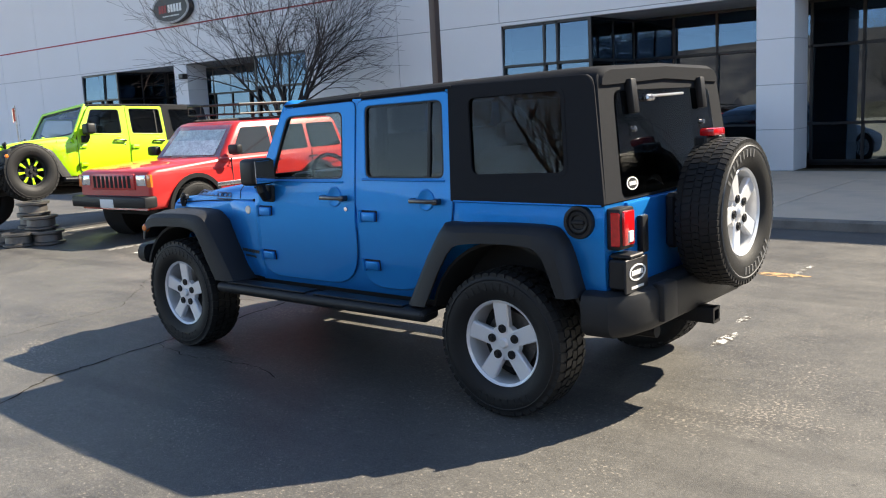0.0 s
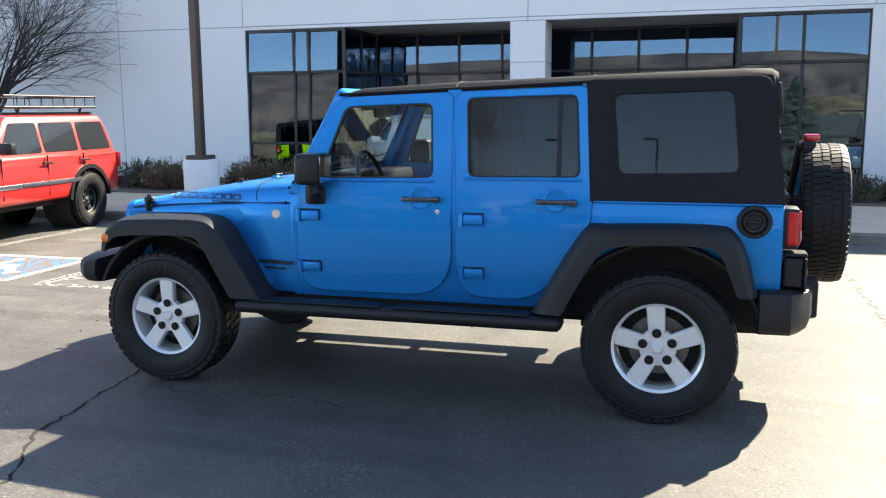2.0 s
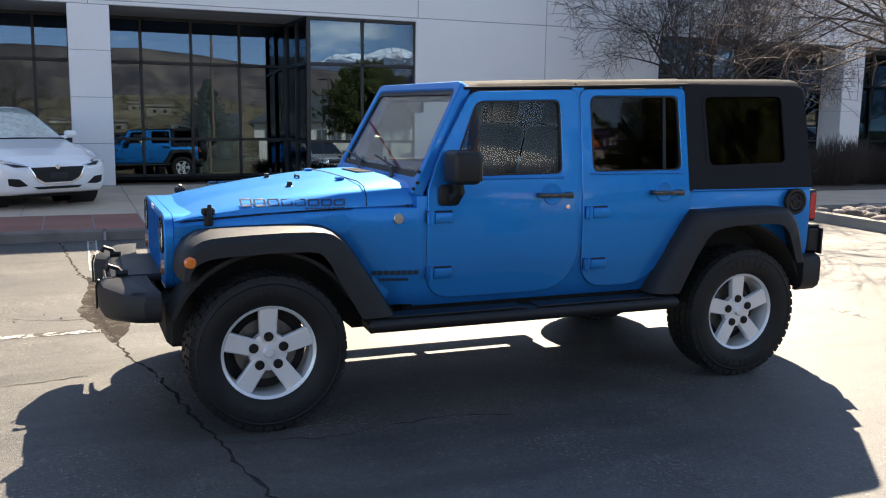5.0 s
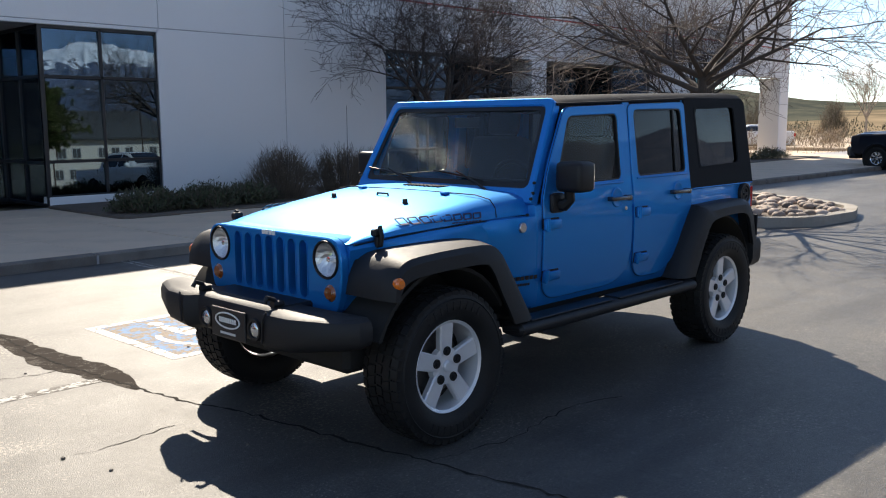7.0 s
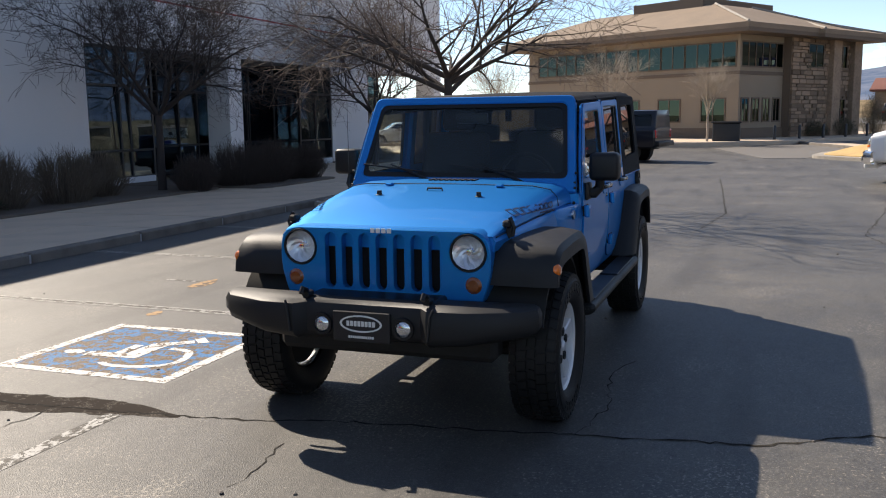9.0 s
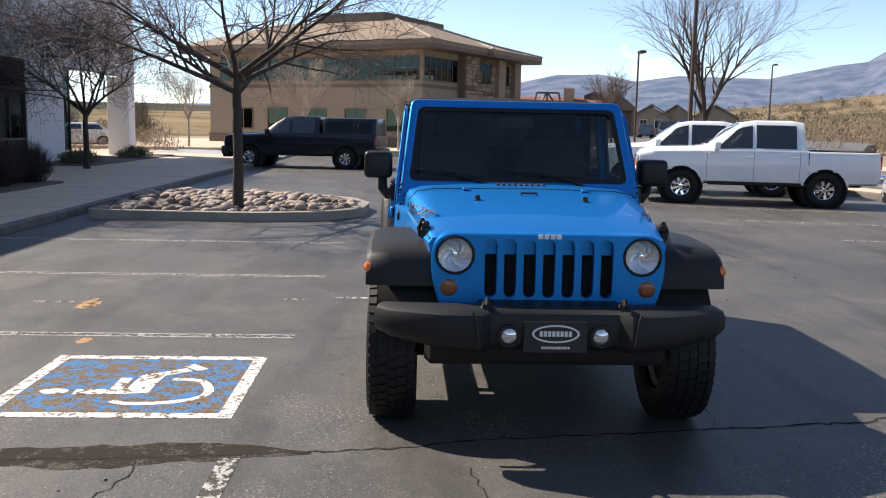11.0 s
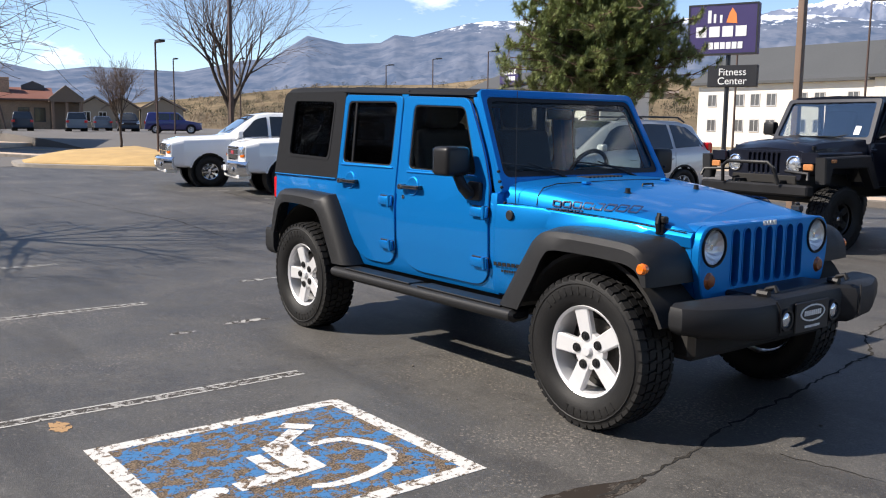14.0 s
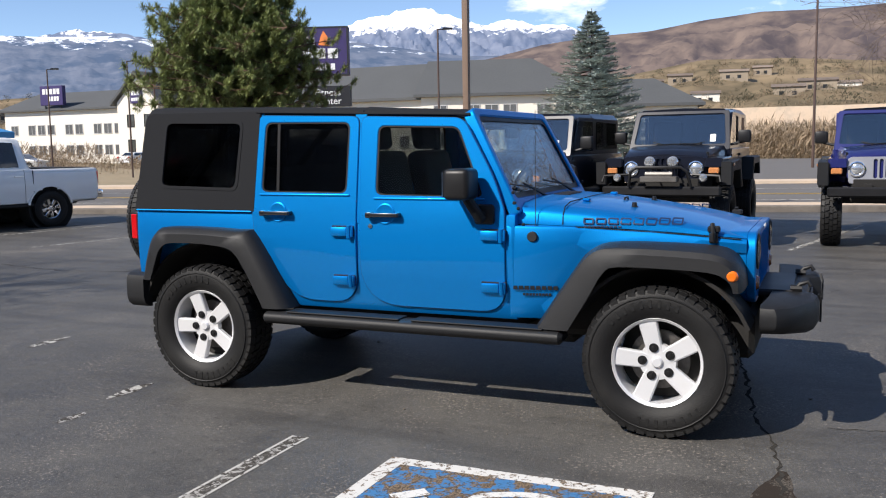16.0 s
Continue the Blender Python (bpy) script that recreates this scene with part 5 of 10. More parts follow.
    for s in (1, -1):
        add("roll_bar", flip(join(tube([(0.36, 0.62, 1.70), (-0.45, 0.63, 1.73), (-1.35, 0.63, 1.74), (-1.85, 0.62, 1.2)], 0.035, 8), tube([(-0.45, 0.63, 1.73), (-0.47, 0.66, 1.1)], 0.035, 8)), s), "seat", "padded black roll bar")
    for x in (-0.45, -1.35):
        add("roll_bar_cross", tube([(x, -0.63, 1.735), (x, 0.63, 1.735)], 0.035, 8), "seat")
    add("rear_view_mirror", bm_box((0.36, -0.11, 1.60), (0.385, 0.11, 1.665), 0.01, 2), "plastic")
    # wheels
    for i, (x, s) in enumerate(((1.4735, 1), (1.4735, -1), (-1.4735, 1), (-1.4735, -1))):
        put_wheel(car, wheels, (x, 0.785 * s, 0.403 + droop[i]), 0 if s > 0 else 180, "wheel", (wheel_spin + 31 * i) if wheel_spin else (0, 14, 4, 20)[i])
    return car


alloy = wheel_meshes()
road_spare = wheel_meshes(half=0.128, blocks=66, lug=0.006, marks="grey_print")
hero = off_roader("blue", "bright blue four-door off-road car with a black hard top on asphalt", alloy, spare_meshes=road_spare)
hero.matrix_world = pose(0, 0.022, 0)

# ---- ground ----
def rect_sheet(x0, x1, y0, y1, z):
    return sheet(x0, x1, y0, y1, z, 20, 1)


def sheet(x0, x1, y0, y1, z, nx=1, ny=1):
    bm = bmesh.new()
    vs = [[bm.verts.new((x0 + (x1 - x0) * i / nx, y0 + (y1 - y0) * j / ny, z)) for i in range(nx + 1)] for j in range(ny + 1)]
    for j in range(ny):
        for i in range(nx):
            bm.faces.new((vs[j][i], vs[j][i + 1], vs[j + 1][i + 1], vs[j + 1][i]))
    return bm


STREET = Matrix.Translation((1.5, 15.6, 0)) @ Matrix.Rotation(radians(13.9), 4, "Z")     # the street's own axes: x along it, y across it
structure("ground", sheet(-4000, 4000, -4000, 4000, -0.03), "dirt", "dry tan ground reaching to the horizon", "ground")
lot = [(-75, -6.2), (45, -6.2), (45, 26.3), (-75, -3.3)]
structure("parking_lot", prism(lot, "z", -0.3, 0.0), "asphalt", "dark worn asphalt parking lot with sealed cracks", "asphalt")
structure("street_kerb", moved(bm_box((-75, -0.02, -0.2), (45, 0.16, 0.14), 0.02), STREET), "kerb", "worn concrete kerb of the street", "kerb")
structure("verge", moved(bm_box((-75, 0.16, -0.2), (45, 1.6, 0.11)), STREET), "concrete", "pale concrete footway beside the street", "pavement")
structure("road", moved(bm_box((-200, 1.6, -0.3), (200, 13.2, 0.02)), STREET), "road", "grey asphalt street with yellow lines", "road")
structure("far_verge", moved(bm_box((-200, 13.2, -0.2), (200, 15.0, 0.12)), STREET), "concrete", "pale concrete footway across the street", "pavement")
for dy in (6.6, 6.85):
    tagged(solid("yellow_line", moved(rect_sheet(-150, 150, dy, dy + 0.11, 0.026), STREET), "road_yellow"), "yellow centre line on the street", "marking", "street lines", "structure")
for dy in (3.9, 9.8):
    tagged(solid("lane_line", moved(rect_sheet(-150, 150, dy, dy + 0.1, 0.026), STREET), "line_fresh"), "white lane line on the street", "marking", "street lines", "structure")
structure("side_street", bm_box((-1.5, 28.8, -0.3), (14, 75, 0.03)), "road", "grey asphalt drive beyond the street", "road")

# ---- kerbs, pavement, markings ----
KERB_Y = -6.2


def strip(points, width, z, wobble=0.0, seed=1):
    """A flat ribbon along a line on the ground."""
    rnd = random.Random(seed)
    bm = bmesh.new()
    pts = [Vector((*p, 0)) for p in points]
    rows = []
    for i, p in enumerate(pts):
        d = (pts[min(i + 1, len(pts) - 1)] - pts[max(i - 1, 0)]).normalized()
        n = Vector((-d.y, d.x, 0))
        w = width * (1 + wobble * rnd.uniform(-1, 1)) / 2
        rows.append((bm.verts.new((p + n * w).to_tuple()[:2] + (z,)), bm.verts.new((p - n * w).to_tuple()[:2] + (z,))))
    for a, b in zip(rows, rows[1:]):
        bm.faces.new((a[0], a[1], b[1], b[0]))
    bmesh.ops.recalc_face_normals(bm, faces=bm.faces[:])
    for f in bm.faces:
        if f.normal.z < 0:
            f.normal_flip()
    return bm


def jagged(points, step=0.07, amount=0.025, seed=1):
    """A line broken into small uneven steps, as a crack runs."""
    rnd = random.Random(seed)
    out = []
    for (x0, y0), (x1, y1) in zip(points, points[1:]):
        n = max(2, int(math.hypot(x1 - x0, y1 - y0) / step))
        for k in range(n):
            t = k / n
            out.append((x0 + (x1 - x0) * t + rnd.uniform(-amount, amount), y0 + (y1 - y0) * t + rnd.uniform(-amount, amount)))
    return out + [points[-1]]


def lerp_line(pts, x):
    for (a, va), (b, vb) in zip(pts, pts[1:]):
        if x <= b:
            return va + (vb - va) * (x - a) / (b - a)
    return pts[-1][1]


def rect(x0, x1, y0, y1, z):
    bm = bmesh.new()
    bm.faces.new([bm.verts.new(p) for p in ((x0, y0, z), (x1, y0, z), (x1, y1, z), (x0, y1, z))])
    return bm


pavement = structure("pavement", bm_box((-60, -12.7, -0.2), (45, -6.36, 0.115)), "joint", "tan concrete pavement along the building", "pavement")
kerb = structure("kerb", bm_box((-60, -6.36, -0.2), (45, -6.215, 0.10)), "joint", "worn concrete kerb", "kerb")

def worn_line(name, pts, w, z, label, group):
    """A painted line whose rims outlast its middle."""
    ob = tagged(solid(name, strip(pts, w, z), "line_inner"), label, "marking", group, "structure")
    (x0, y0), (x1, y1) = pts[0], pts[-1]
    d = math.hypot(x1 - x0, y1 - y0)
    for s in (1, -1):
        ox, oy = -(y1 - y0) / d * s * w * 0.43, (x1 - x0) / d * s * w * 0.43
        part("line_rim", strip([(x + ox, y + oy) for x, y in pts], 0.017, z + 0.0006), "line_edge", ob, "", None)
    return ob


for x in (-5.78, -3.06, -0.33, 2.15, 3.3, 4.5, 6.85, 9.6, 12.3):
    line = jagged([(x + 0.02, -1.53 if x != 2.15 else -4.1), (x, -6.2)], 0.5, 0.006, int(x * 10))
    worn_line("parking_line", line, 0.105, 0.0016, "worn white parking line on dark asphalt", "parking lines")
for k in range(8):
    x = 4.75 - 2.9 * k
    y = 15.6 + (x - 1.5) * 0.247
    tagged(solid("parking_line", strip([(x - 0.10, y - 7.6), (x + 0.95, y - 3.2)], 0.105, 0.0016), "line_white"), "worn white parking line on dark asphalt", "marking", "parking lines", "structure")
for k in range(5):
    y = -2.1 - 0.95 * k
    worn_line("hatch_line", [(3.34, y - 0.55), (4.46, y + 0.3)], 0.10, 0.0018, "worn white diagonal hatch line", "hatch lines")
tagged(solid("hatch_line", strip([(2.2, -1.53), (3.25, -1.54), (4.55, -1.52)], 0.10, 0.0021), "line_white"), "worn white cross line of the access aisle", "marking", "hatch lines", "structure")


def access_symbol(cx, cy, sx, sy):
    """A painted blue panel with a white edge and a white wheelchair sign that reads towards the building."""
    mark = thing("access_symbol", "flaking blue painted panel with a white wheelchair sign", "marking", "access symbols", Matrix.Translation((cx, cy, 0)), "structure")
    part("blue_panel", rect(-sx / 2 + 0.05, sx / 2 - 0.05, -sy / 2 + 0.05, sy / 2 - 0.05, 0.0015), "hc_blue", mark, "flaking blue paint", None)
    o = [(-sx / 2, -sy / 2), (sx / 2, -sy / 2), (sx / 2, sy / 2), (-sx / 2, sy / 2)]
    i = [(-sx / 2 + 0.085, -sy / 2 + 0.085), (sx / 2 - 0.085, -sy / 2 + 0.085), (sx / 2 - 0.085, sy / 2 - 0.085), (-sx / 2 + 0.085, sy / 2 - 0.085)]
    part("white_edge", ring_with_hole(o, i, "z", 0.0004, 0.0024), "line_fresh", mark, "chipped white edge line", None)

    def uv(u, v, z=0.008):
        return (-u, -v)

    level = [0.0028]

    def stroke(pts, w):
        level[0] += 0.0003
        return strip([uv(*p) for p in pts], w, level[0], 0.10, 5)

    sign = bmesh.new()
    head = [uv(-0.18 + 0.055 * math.cos(k / 8 * math.pi), 0.43 + 0.085 * math.sin(k / 8 * math.pi)) for k in range(16)]
    hb = bmesh.new()
    f = hb.faces.new([hb.verts.new((*p, 0.0028)) for p in head])
    hb.normal_update()
    if f.normal.z < 0:
        f.normal_flip()
    wheel = [(0.09, -0.20), (0.085, -0.30), (0.06, -0.38), (-0.02, -0.43), (-0.10, -0.46), (-0.18, -0.475), (-0.25, -0.46), (-0.32, -0.41), (-0.37, -0.32), (-0.40, -0.21), (-0.41, -0.10), (-0.40, -0.02), (-0.36, 0.04)]
    sign = join(sign, hb, stroke(wheel, 0.055), stroke([(-0.19, 0.31), (-0.18, 0.1), (-0.155, -0.11)], 0.10), stroke([(0.11, 0.09), (-0.15, 0.085)], 0.07),
                stroke([(-0.20, -0.055), (0.0, -0.05), (0.17, -0.06)], 0.14), stroke([(0.15, -0.02), (0.20, -0.11), (0.31, -0.25)], 0.085), stroke([(0.42, -0.22), (0.30, -0.34)], 0.075))
    part("wheelchair_sign", sign, "hc_white", mark, "white wheelchair sign", None)
    return mark


access_symbol(0.955, -2.335, 1.31, 1.40)
access_symbol(5.62, -2.25, 1.31, 1.40)

CRACKS = (([(1.05, 3.6), (1.31, 2.4), (1.60, 1.9), (1.76, 0.87), (1.94, -0.35), (2.05, -0.7), (2.14, -1.45), (2.22, -2.4), (2.18, -3.3), (2.32, -3.9), (2.5, -6.1)], 0.036, 0.02, 3),
          ([(1.74, 1.02), (1.2, 1.1), (0.55, 1.0), (0.2, 1.12)], 0.014, 0.02, 4),
          ([(2.20, -1.95), (2.45, -1.94), (2.63, -2.01), (3.0, -2.2)], 0.022, 0.02, 7), ([(2.31, -0.39), (2.64, -0.32), (2.88, -0.35)], 0.014, 0.02, 17), ([(-13.6, -4.0), (-12.9, 0.5), (-13.0, 3.0)], 0.025, 0.05, 8), ([(-16.6, -2.2), (-14.8, -1.3), (-13.0, -1.0)], 0.04, 0.07, 9),
          ([(3.0, 2.6), (3.3, 0.4), (4.6, -0.8)], 0.012, 0.03, 10), ([(-15, 4.6), (-7, 3.2), (-4.8, 3.6)], 0.03, 0.03, 11), ([(-18, 0.8), (-9.5, 1.3), (-7, 1.0)], 0.03, 0.03, 12),
          ([(2.4, 4.6), (1.9, 3.4), (1.1, 3.3)], 0.012, 0.03, 13))
for pts, w, a, sd in CRACKS:
    w *= 0.42
    tagged(solid("crack", strip(jagged(pts, 0.06 if w < 0.05 else 0.12, a, sd), w, 0.0026, 0.7, sd), "tar"), "dark jagged crack in the asphalt", "crack", "asphalt cracks", "structure")
# the sunken, crumbled stretch of the long crack
side_a, side_b = [], []
rnd = random.Random(31)
for k in range(61):
    y = -1.15 - 2.6 * k / 60
    c = lerp_line(((-3.75, 2.24), (-3.1, 2.17), (-2.6, 2.21), (-2.2, 2.19), (-1.8, 2.13), (-1.5, 2.11), (-1.15, 2.12)), y)
    w = lerp_line(((-3.75, 0.03), (-3.1, 0.16), (-2.6, 0.24), (-2.2, 0.30), (-1.8, 0.27), (-1.5, 0.20), (-1.15, 0.03)), y)
    side_a.append((c - w / 2 * (1 + 0.30 * noise.noise((y * 6.0, 0.3, 0.1)) + 0.16 * noise.noise((y * 22.0, 0.3, 0.1))), y))
    side_b.append((c + w / 2 * (1 + 0.30 * noise.noise((y * 6.0, 5.3, 0.1)) + 0.16 * noise.noise((y * 22.0, 7.3, 0.1))), y))
bm = bmesh.new()
va = [bm.verts.new((*q, 0.0012)) for q in side_a]
vb = [bm.verts.new((*q, 0.0012)) for q in side_b]
for k in range(60):
    bm.faces.new((va[k + 1], vb[k + 1], vb[k], va[k]))
tagged(solid("broken_asphalt", bm, "broken"), "dark crumbled asphalt sunken along a long crack", "stain", "", "structure")
for cx, cy, sx, sy, mt, nm in ((-1.45, -3.45, 0.5, 0.2, "rust_stain", "sand_stain"), (-0.12, -3.03, 0.2, 0.12, "rust_stain", "sand_stain"), (-1.88, -1.12, 0.10, 0.42, "line_white", "paint_patch"),
                               (-1.78, -1.72, 0.08, 0.22, "line_white", "paint_patch"), (-3.6, -0.2, 0.1, 0.5, "line_white", "paint_patch"), (-1.55, -3.75, 0.06, 0.6, "line_white", "paint_patch")):
    rnd = random.Random(int(cx * 100))
    bm = bmesh.new()
    f = bm.faces.new([bm.verts.new((cx + sx / 2 * math.cos(k / 12 * math.pi) * rnd.uniform(0.7, 1.1), cy + sy / 2 * math.sin(k / 12 * math.pi) * rnd.uniform(0.7, 1.1), 0.0019)) for k in range(24)])
    tagged(solid(nm, bm, mt), "tan sandy stain on the asphalt" if "sand" in nm else "worn patch of white paint on asphalt", "stain", "", "structure")
rnd = random.Random(77)
for k in range(26):
    x, y = rnd.uniform(-6, 5), rnd.uniform(-5, 4.2)
    r = rnd.uniform(0.006, 0.016)
    bm = bmesh.new()
    bmesh.ops.create_icosphere(bm, subdivisions=1, radius=r)
    for v in bm.verts:
        v.co = v.co * rnd.uniform(0.7, 1.2)
        v.co.z = v.co.z * 0.6 + r * 0.45
    o = tagged(solid("pebble", moved(bm, Matrix.Translation((x, y, 0))), "kerb"), "small loose pebble on the asphalt", "pebble", "loose pebbles")

# ---- the showroom building ----
FACE, BACK = -12.66, -14.7      # front plane of the wall, plane of the recessed glass
TOP, HEAD, FLOOR = 7.3, 3.42, 0.115
BAYS = ((15.1, 27.4, 21.5, 20.8), (-4.42, 8.28, 2.29, 1.57), (-22.8, -10.54, -16.3, -17.0))


def building():
    outer = [(-34.2, TOP - 0.02), (42, TOP - 0.02), (42, FLOOR), (27.4, FLOOR), (27.4, HEAD), (15.1, HEAD), (15.1, FLOOR), (8.28, FLOOR), (8.28, HEAD), (-4.42, HEAD), (-4.42, FLOOR),
             (-10.54, FLOOR), (-10.54, HEAD), (-22.8, HEAD), (-22.8, FLOOR), (-25.9, FLOOR), (-25.9, HEAD), (-34.2, HEAD)]
    wall = structure("wall_front", prism(outer, "y", FACE - 0.4, FACE - 0.012), "joint", "pale grey panelled showroom front", "wall")
    joints = [42, 36.7, 33.6, 30.5, 27.45, 21.15, 15.05, 11.55, 8.33, 1.93, -4.47, -7.5, -10.5, -16.65, -22.85, -25.9, -34.2]

    def panel(x0, x1, z0, z1, y=FACE, d=0.03):
        part("wall_panel", bm_box((x0 + 0.008, y - d, z0 + 0.008), (x1 - 0.008, y, z1 - 0.008), 0.006), "stucco", wall, "", None)

    for a, b in zip(joints, joints[1:]):
        panel(b, a, 3.50, TOP)
        panel(b, a, HEAD, 3.50) if any(c0 - 0.5 < (a + b) / 2 < c1 + 0.5 for c0, c1, *_ in BAYS) or a < -25 else None
    for a, b in ((8.28, 11.55), (11.55, 15.1), (-7.5, -4.42), (-10.54, -7.5), (-25.9, -22.8), (27.4, 30.5), (30.5, 33.6), (33.6, 36.7), (36.7, 42)):
        panel(a, b, FLOOR, 3.50)
    structure("red_stripe", bm_box((-34.2, FACE - 0.01, 4.62), (42, FACE + 0.004, 4.665)), "red_line", "thin red stripe on the wall", "stripe")
    structure("roof_cap", bm_box((-34.25, FACE - 0.5, TOP), (42, FACE + 0.02, TOP + 0.06), 0.01), "soffit", "pale metal roof edge", "roof edge")
    structure("roof", bm_box((-34.2, -40, TOP - 0.3), (42, FACE - 0.4, TOP - 0.1)), "soffit", "flat grey roof", "roof")
    structure("wall_back", bm_box((-29, -40.3, 0), (42, -40, TOP)), "stucco", "plain pale rear wall", "wall")
    structure("wall_side", bm_box((41.7, -40, 0), (42, FACE - 0.4, TOP)), "stucco", "plain pale side wall", "wall")
    structure("wall_end", bm_box((-29.3, -40, 0), (-29, FACE - 2.0, TOP)), "stucco", "plain pale end wall", "wall")
    structure("interior_back", bm_box((-29, -22, 0), (42, -21.8, TOP)), "interior", "near-black backing wall that stands in for the unlit showroom", "wall")
    structure("interior_floor", bm_box((-29, -21.8, 0.05), (42, BACK - 0.1, 0.11)), "interior", "near-black floor that stands in for the unlit showroom", "floor")
    ceiling = structure("ceiling", bm_box((-29, -21.8, HEAD), (42, FACE - 0.4, HEAD + 0.1)), "soffit", "grey soffit and ceiling", "ceiling")

    def window(name, x0, x1, y, z0, z1, cols, rows, axis="y"):
        w = tagged(new(name), "dark-framed mirrored window wall of the showroom", "window", "showroom windows", "structure")
        t = 0.06
        cuts = [x0 + (x1 - x0) * c for c in cols]

        def bar(a0, a1, b0, b1, dy=0.06):
            bm = bm_box((a0, y - dy, b0), (a1, y + 0.02, b1), 0.006) if axis == "y" else bm_box((y - 0.05, a0, b0), (y + 0.03, a1, b1), 0.006)
            part("window_frame", bm, "frame_dark", w, "", None)

        for c in cuts:
            bar(c - t / 2, c + t / 2, z0, z1)
        for r in rows:
            bar(x0, x1, r - t / 2, r + t / 2, 0.055)
        rnd = random.Random(int(x0 * 7))
        rows2, cols2 = sorted(rows), sorted(cuts)
        for c0, c1 in zip(cols2, cols2[1:]):
            for r0, r1 in zip(rows2, rows2[1:]):
                if axis == "y":
                    bm = bm_box((c0 + 0.03, -0.006, r0 + 0.03), (c1 - 0.03, 0.006, r1 - 0.03))
                    bm.transform(Matrix.Translation((0, y - 0.02, 0)) @ Matrix.Rotation(radians(rnd.uniform(-0.15, 0.15)), 4, "Z"))
                    for v in bm.verts:
                        v.co.y -= (v.co.z - (r0 + r1) / 2) * 0.036
                else:
                    bm = bm_box((y - 0.026, c0 + 0.03, r0 + 0.03), (y - 0.014, c1 - 0.03, r1 - 0.03))
                part("pane", bm, "shopglass", w, "", None)
        return w

    n = 0
    for x0, x1, p1, p0 in BAYS:
        rows = (0.30, 0.95, 2.5, HEAD - 0.03)
        n += 1
        window(f"window_{n}", x1 - 2.32, x1, FACE - 0.06, 0.30, HEAD, (0, 0.36, 0.51, 1), rows)
        n += 1
        window(f"window_{n}", x0, x0 + 2.28, FACE - 0.06, 0.30, HEAD, (0, 0.5, 1), rows)
        n += 1
        k = 8
        window(f"window_{n}", x0 + 2.28, x1 - 2.32, BACK, FLOOR, HEAD, [j / k for j in range(k + 1)], (0.15, 0.92, 2.5, HEAD - 0.03))
        for xs in (x0 + 2.28, x1 - 2.32):
            n += 1
            window(f"window_{n}", BACK + 0.06, FACE - 0.06, xs, FLOOR, HEAD, (0, 0.5, 1), (0.15, 0.92, 2.5, HEAD - 0.03), "x")
        for a, b in ((x1 - 2.32, x1), (x0, x0 + 2.28)):
            structure("window_sill", bm_box((a, FACE - 0.3, FLOOR), (b, FACE - 0.02, 0.30), 0.01), "stucco", "pale wall under the window", "sill")
        pil = thing("pillar", "pale panelled square pillar at the entrance", "pillar", "entrance pillars", None, "structure")
        for z0, z1 in ((FLOOR, 0.9), (0.9, 1.75), (1.75, 2.6), (2.6, HEAD)):
            part("pillar_block", bm_box((p0, FACE - 0.75, z0 + 0.004), (p1, FACE + 0.004, z1 - 0.004), 0.008), "stucco", pil, "", None)
        part("pillar_core", bm_box((p0 + 0.02, FACE - 0.72, FLOOR), (p1 - 0.02, FACE - 0.02, HEAD)), "joint", pil, "", None)
    # open corner at the far end
    n += 1
    window(f"window_{n}", -28.9, -25.9, FACE - 0.9, FLOOR, HEAD, (0, 0.33, 0.66, 1), (0.15, 2.5, HEAD - 0.03))
    part_col = thing("corner_column", "pale square column under the roof corner", "column", "", None, "structure")
    part("column_shaft", bm_box((-34.2, FACE - 0.9, FLOOR), (-33.3, FACE + 0.004, HEAD), 0.01), "stucco", part_col, "", None)
    # round dealer sign, drawn without letters
    sign = thing("wall_sign", "dark oval dealer sign with pale shapes on the wall", "sign")
    oval = [(21.05 + 1.0 * math.cos(k / 18 * math.pi), 5.18 + 0.46 * math.sin(k / 18 * math.pi)) for k in range(36)]
    inner = [(21.05 + 0.93 * math.cos(k / 18 * math.pi), 5.18 + 0.40 * math.sin(k / 18 * math.pi)) for k in range(36)]
    part("sign_body", prism(oval, "y", FACE, FACE + 0.22, 0.02), "decal_black", sign)
    part("sign_rim", ring_with_hole(oval, inner, "y", FACE + 0.2, FACE + 0.235), "soffit", sign)
    part("sign_print", letter_bars(letter_bars(bmesh.new(), 20.42, 21.2, 5.06, 5.3, FACE + 0.222, 5, 0.006), 20.6, 21.5, 4.93, 4.97, FACE + 0.222, 14, 0.006), "pale", sign)
    part("sign_print_red", letter_bars(bmesh.new(), 21.25, 21.7, 5.06, 5.3, FACE + 0.222, 3, 0.006), "red_line", sign)
    for bx in (20.15,):
        lamp = thing("wall_lamp", "small dark security lamp on the pillar", "lamp")
        part("lamp_body", bm_box((bx + 0.6, FACE, 2.95), (bx + 0.85, FACE + 0.2, 3.12), 0.02), "frame_dark", lamp)


building()


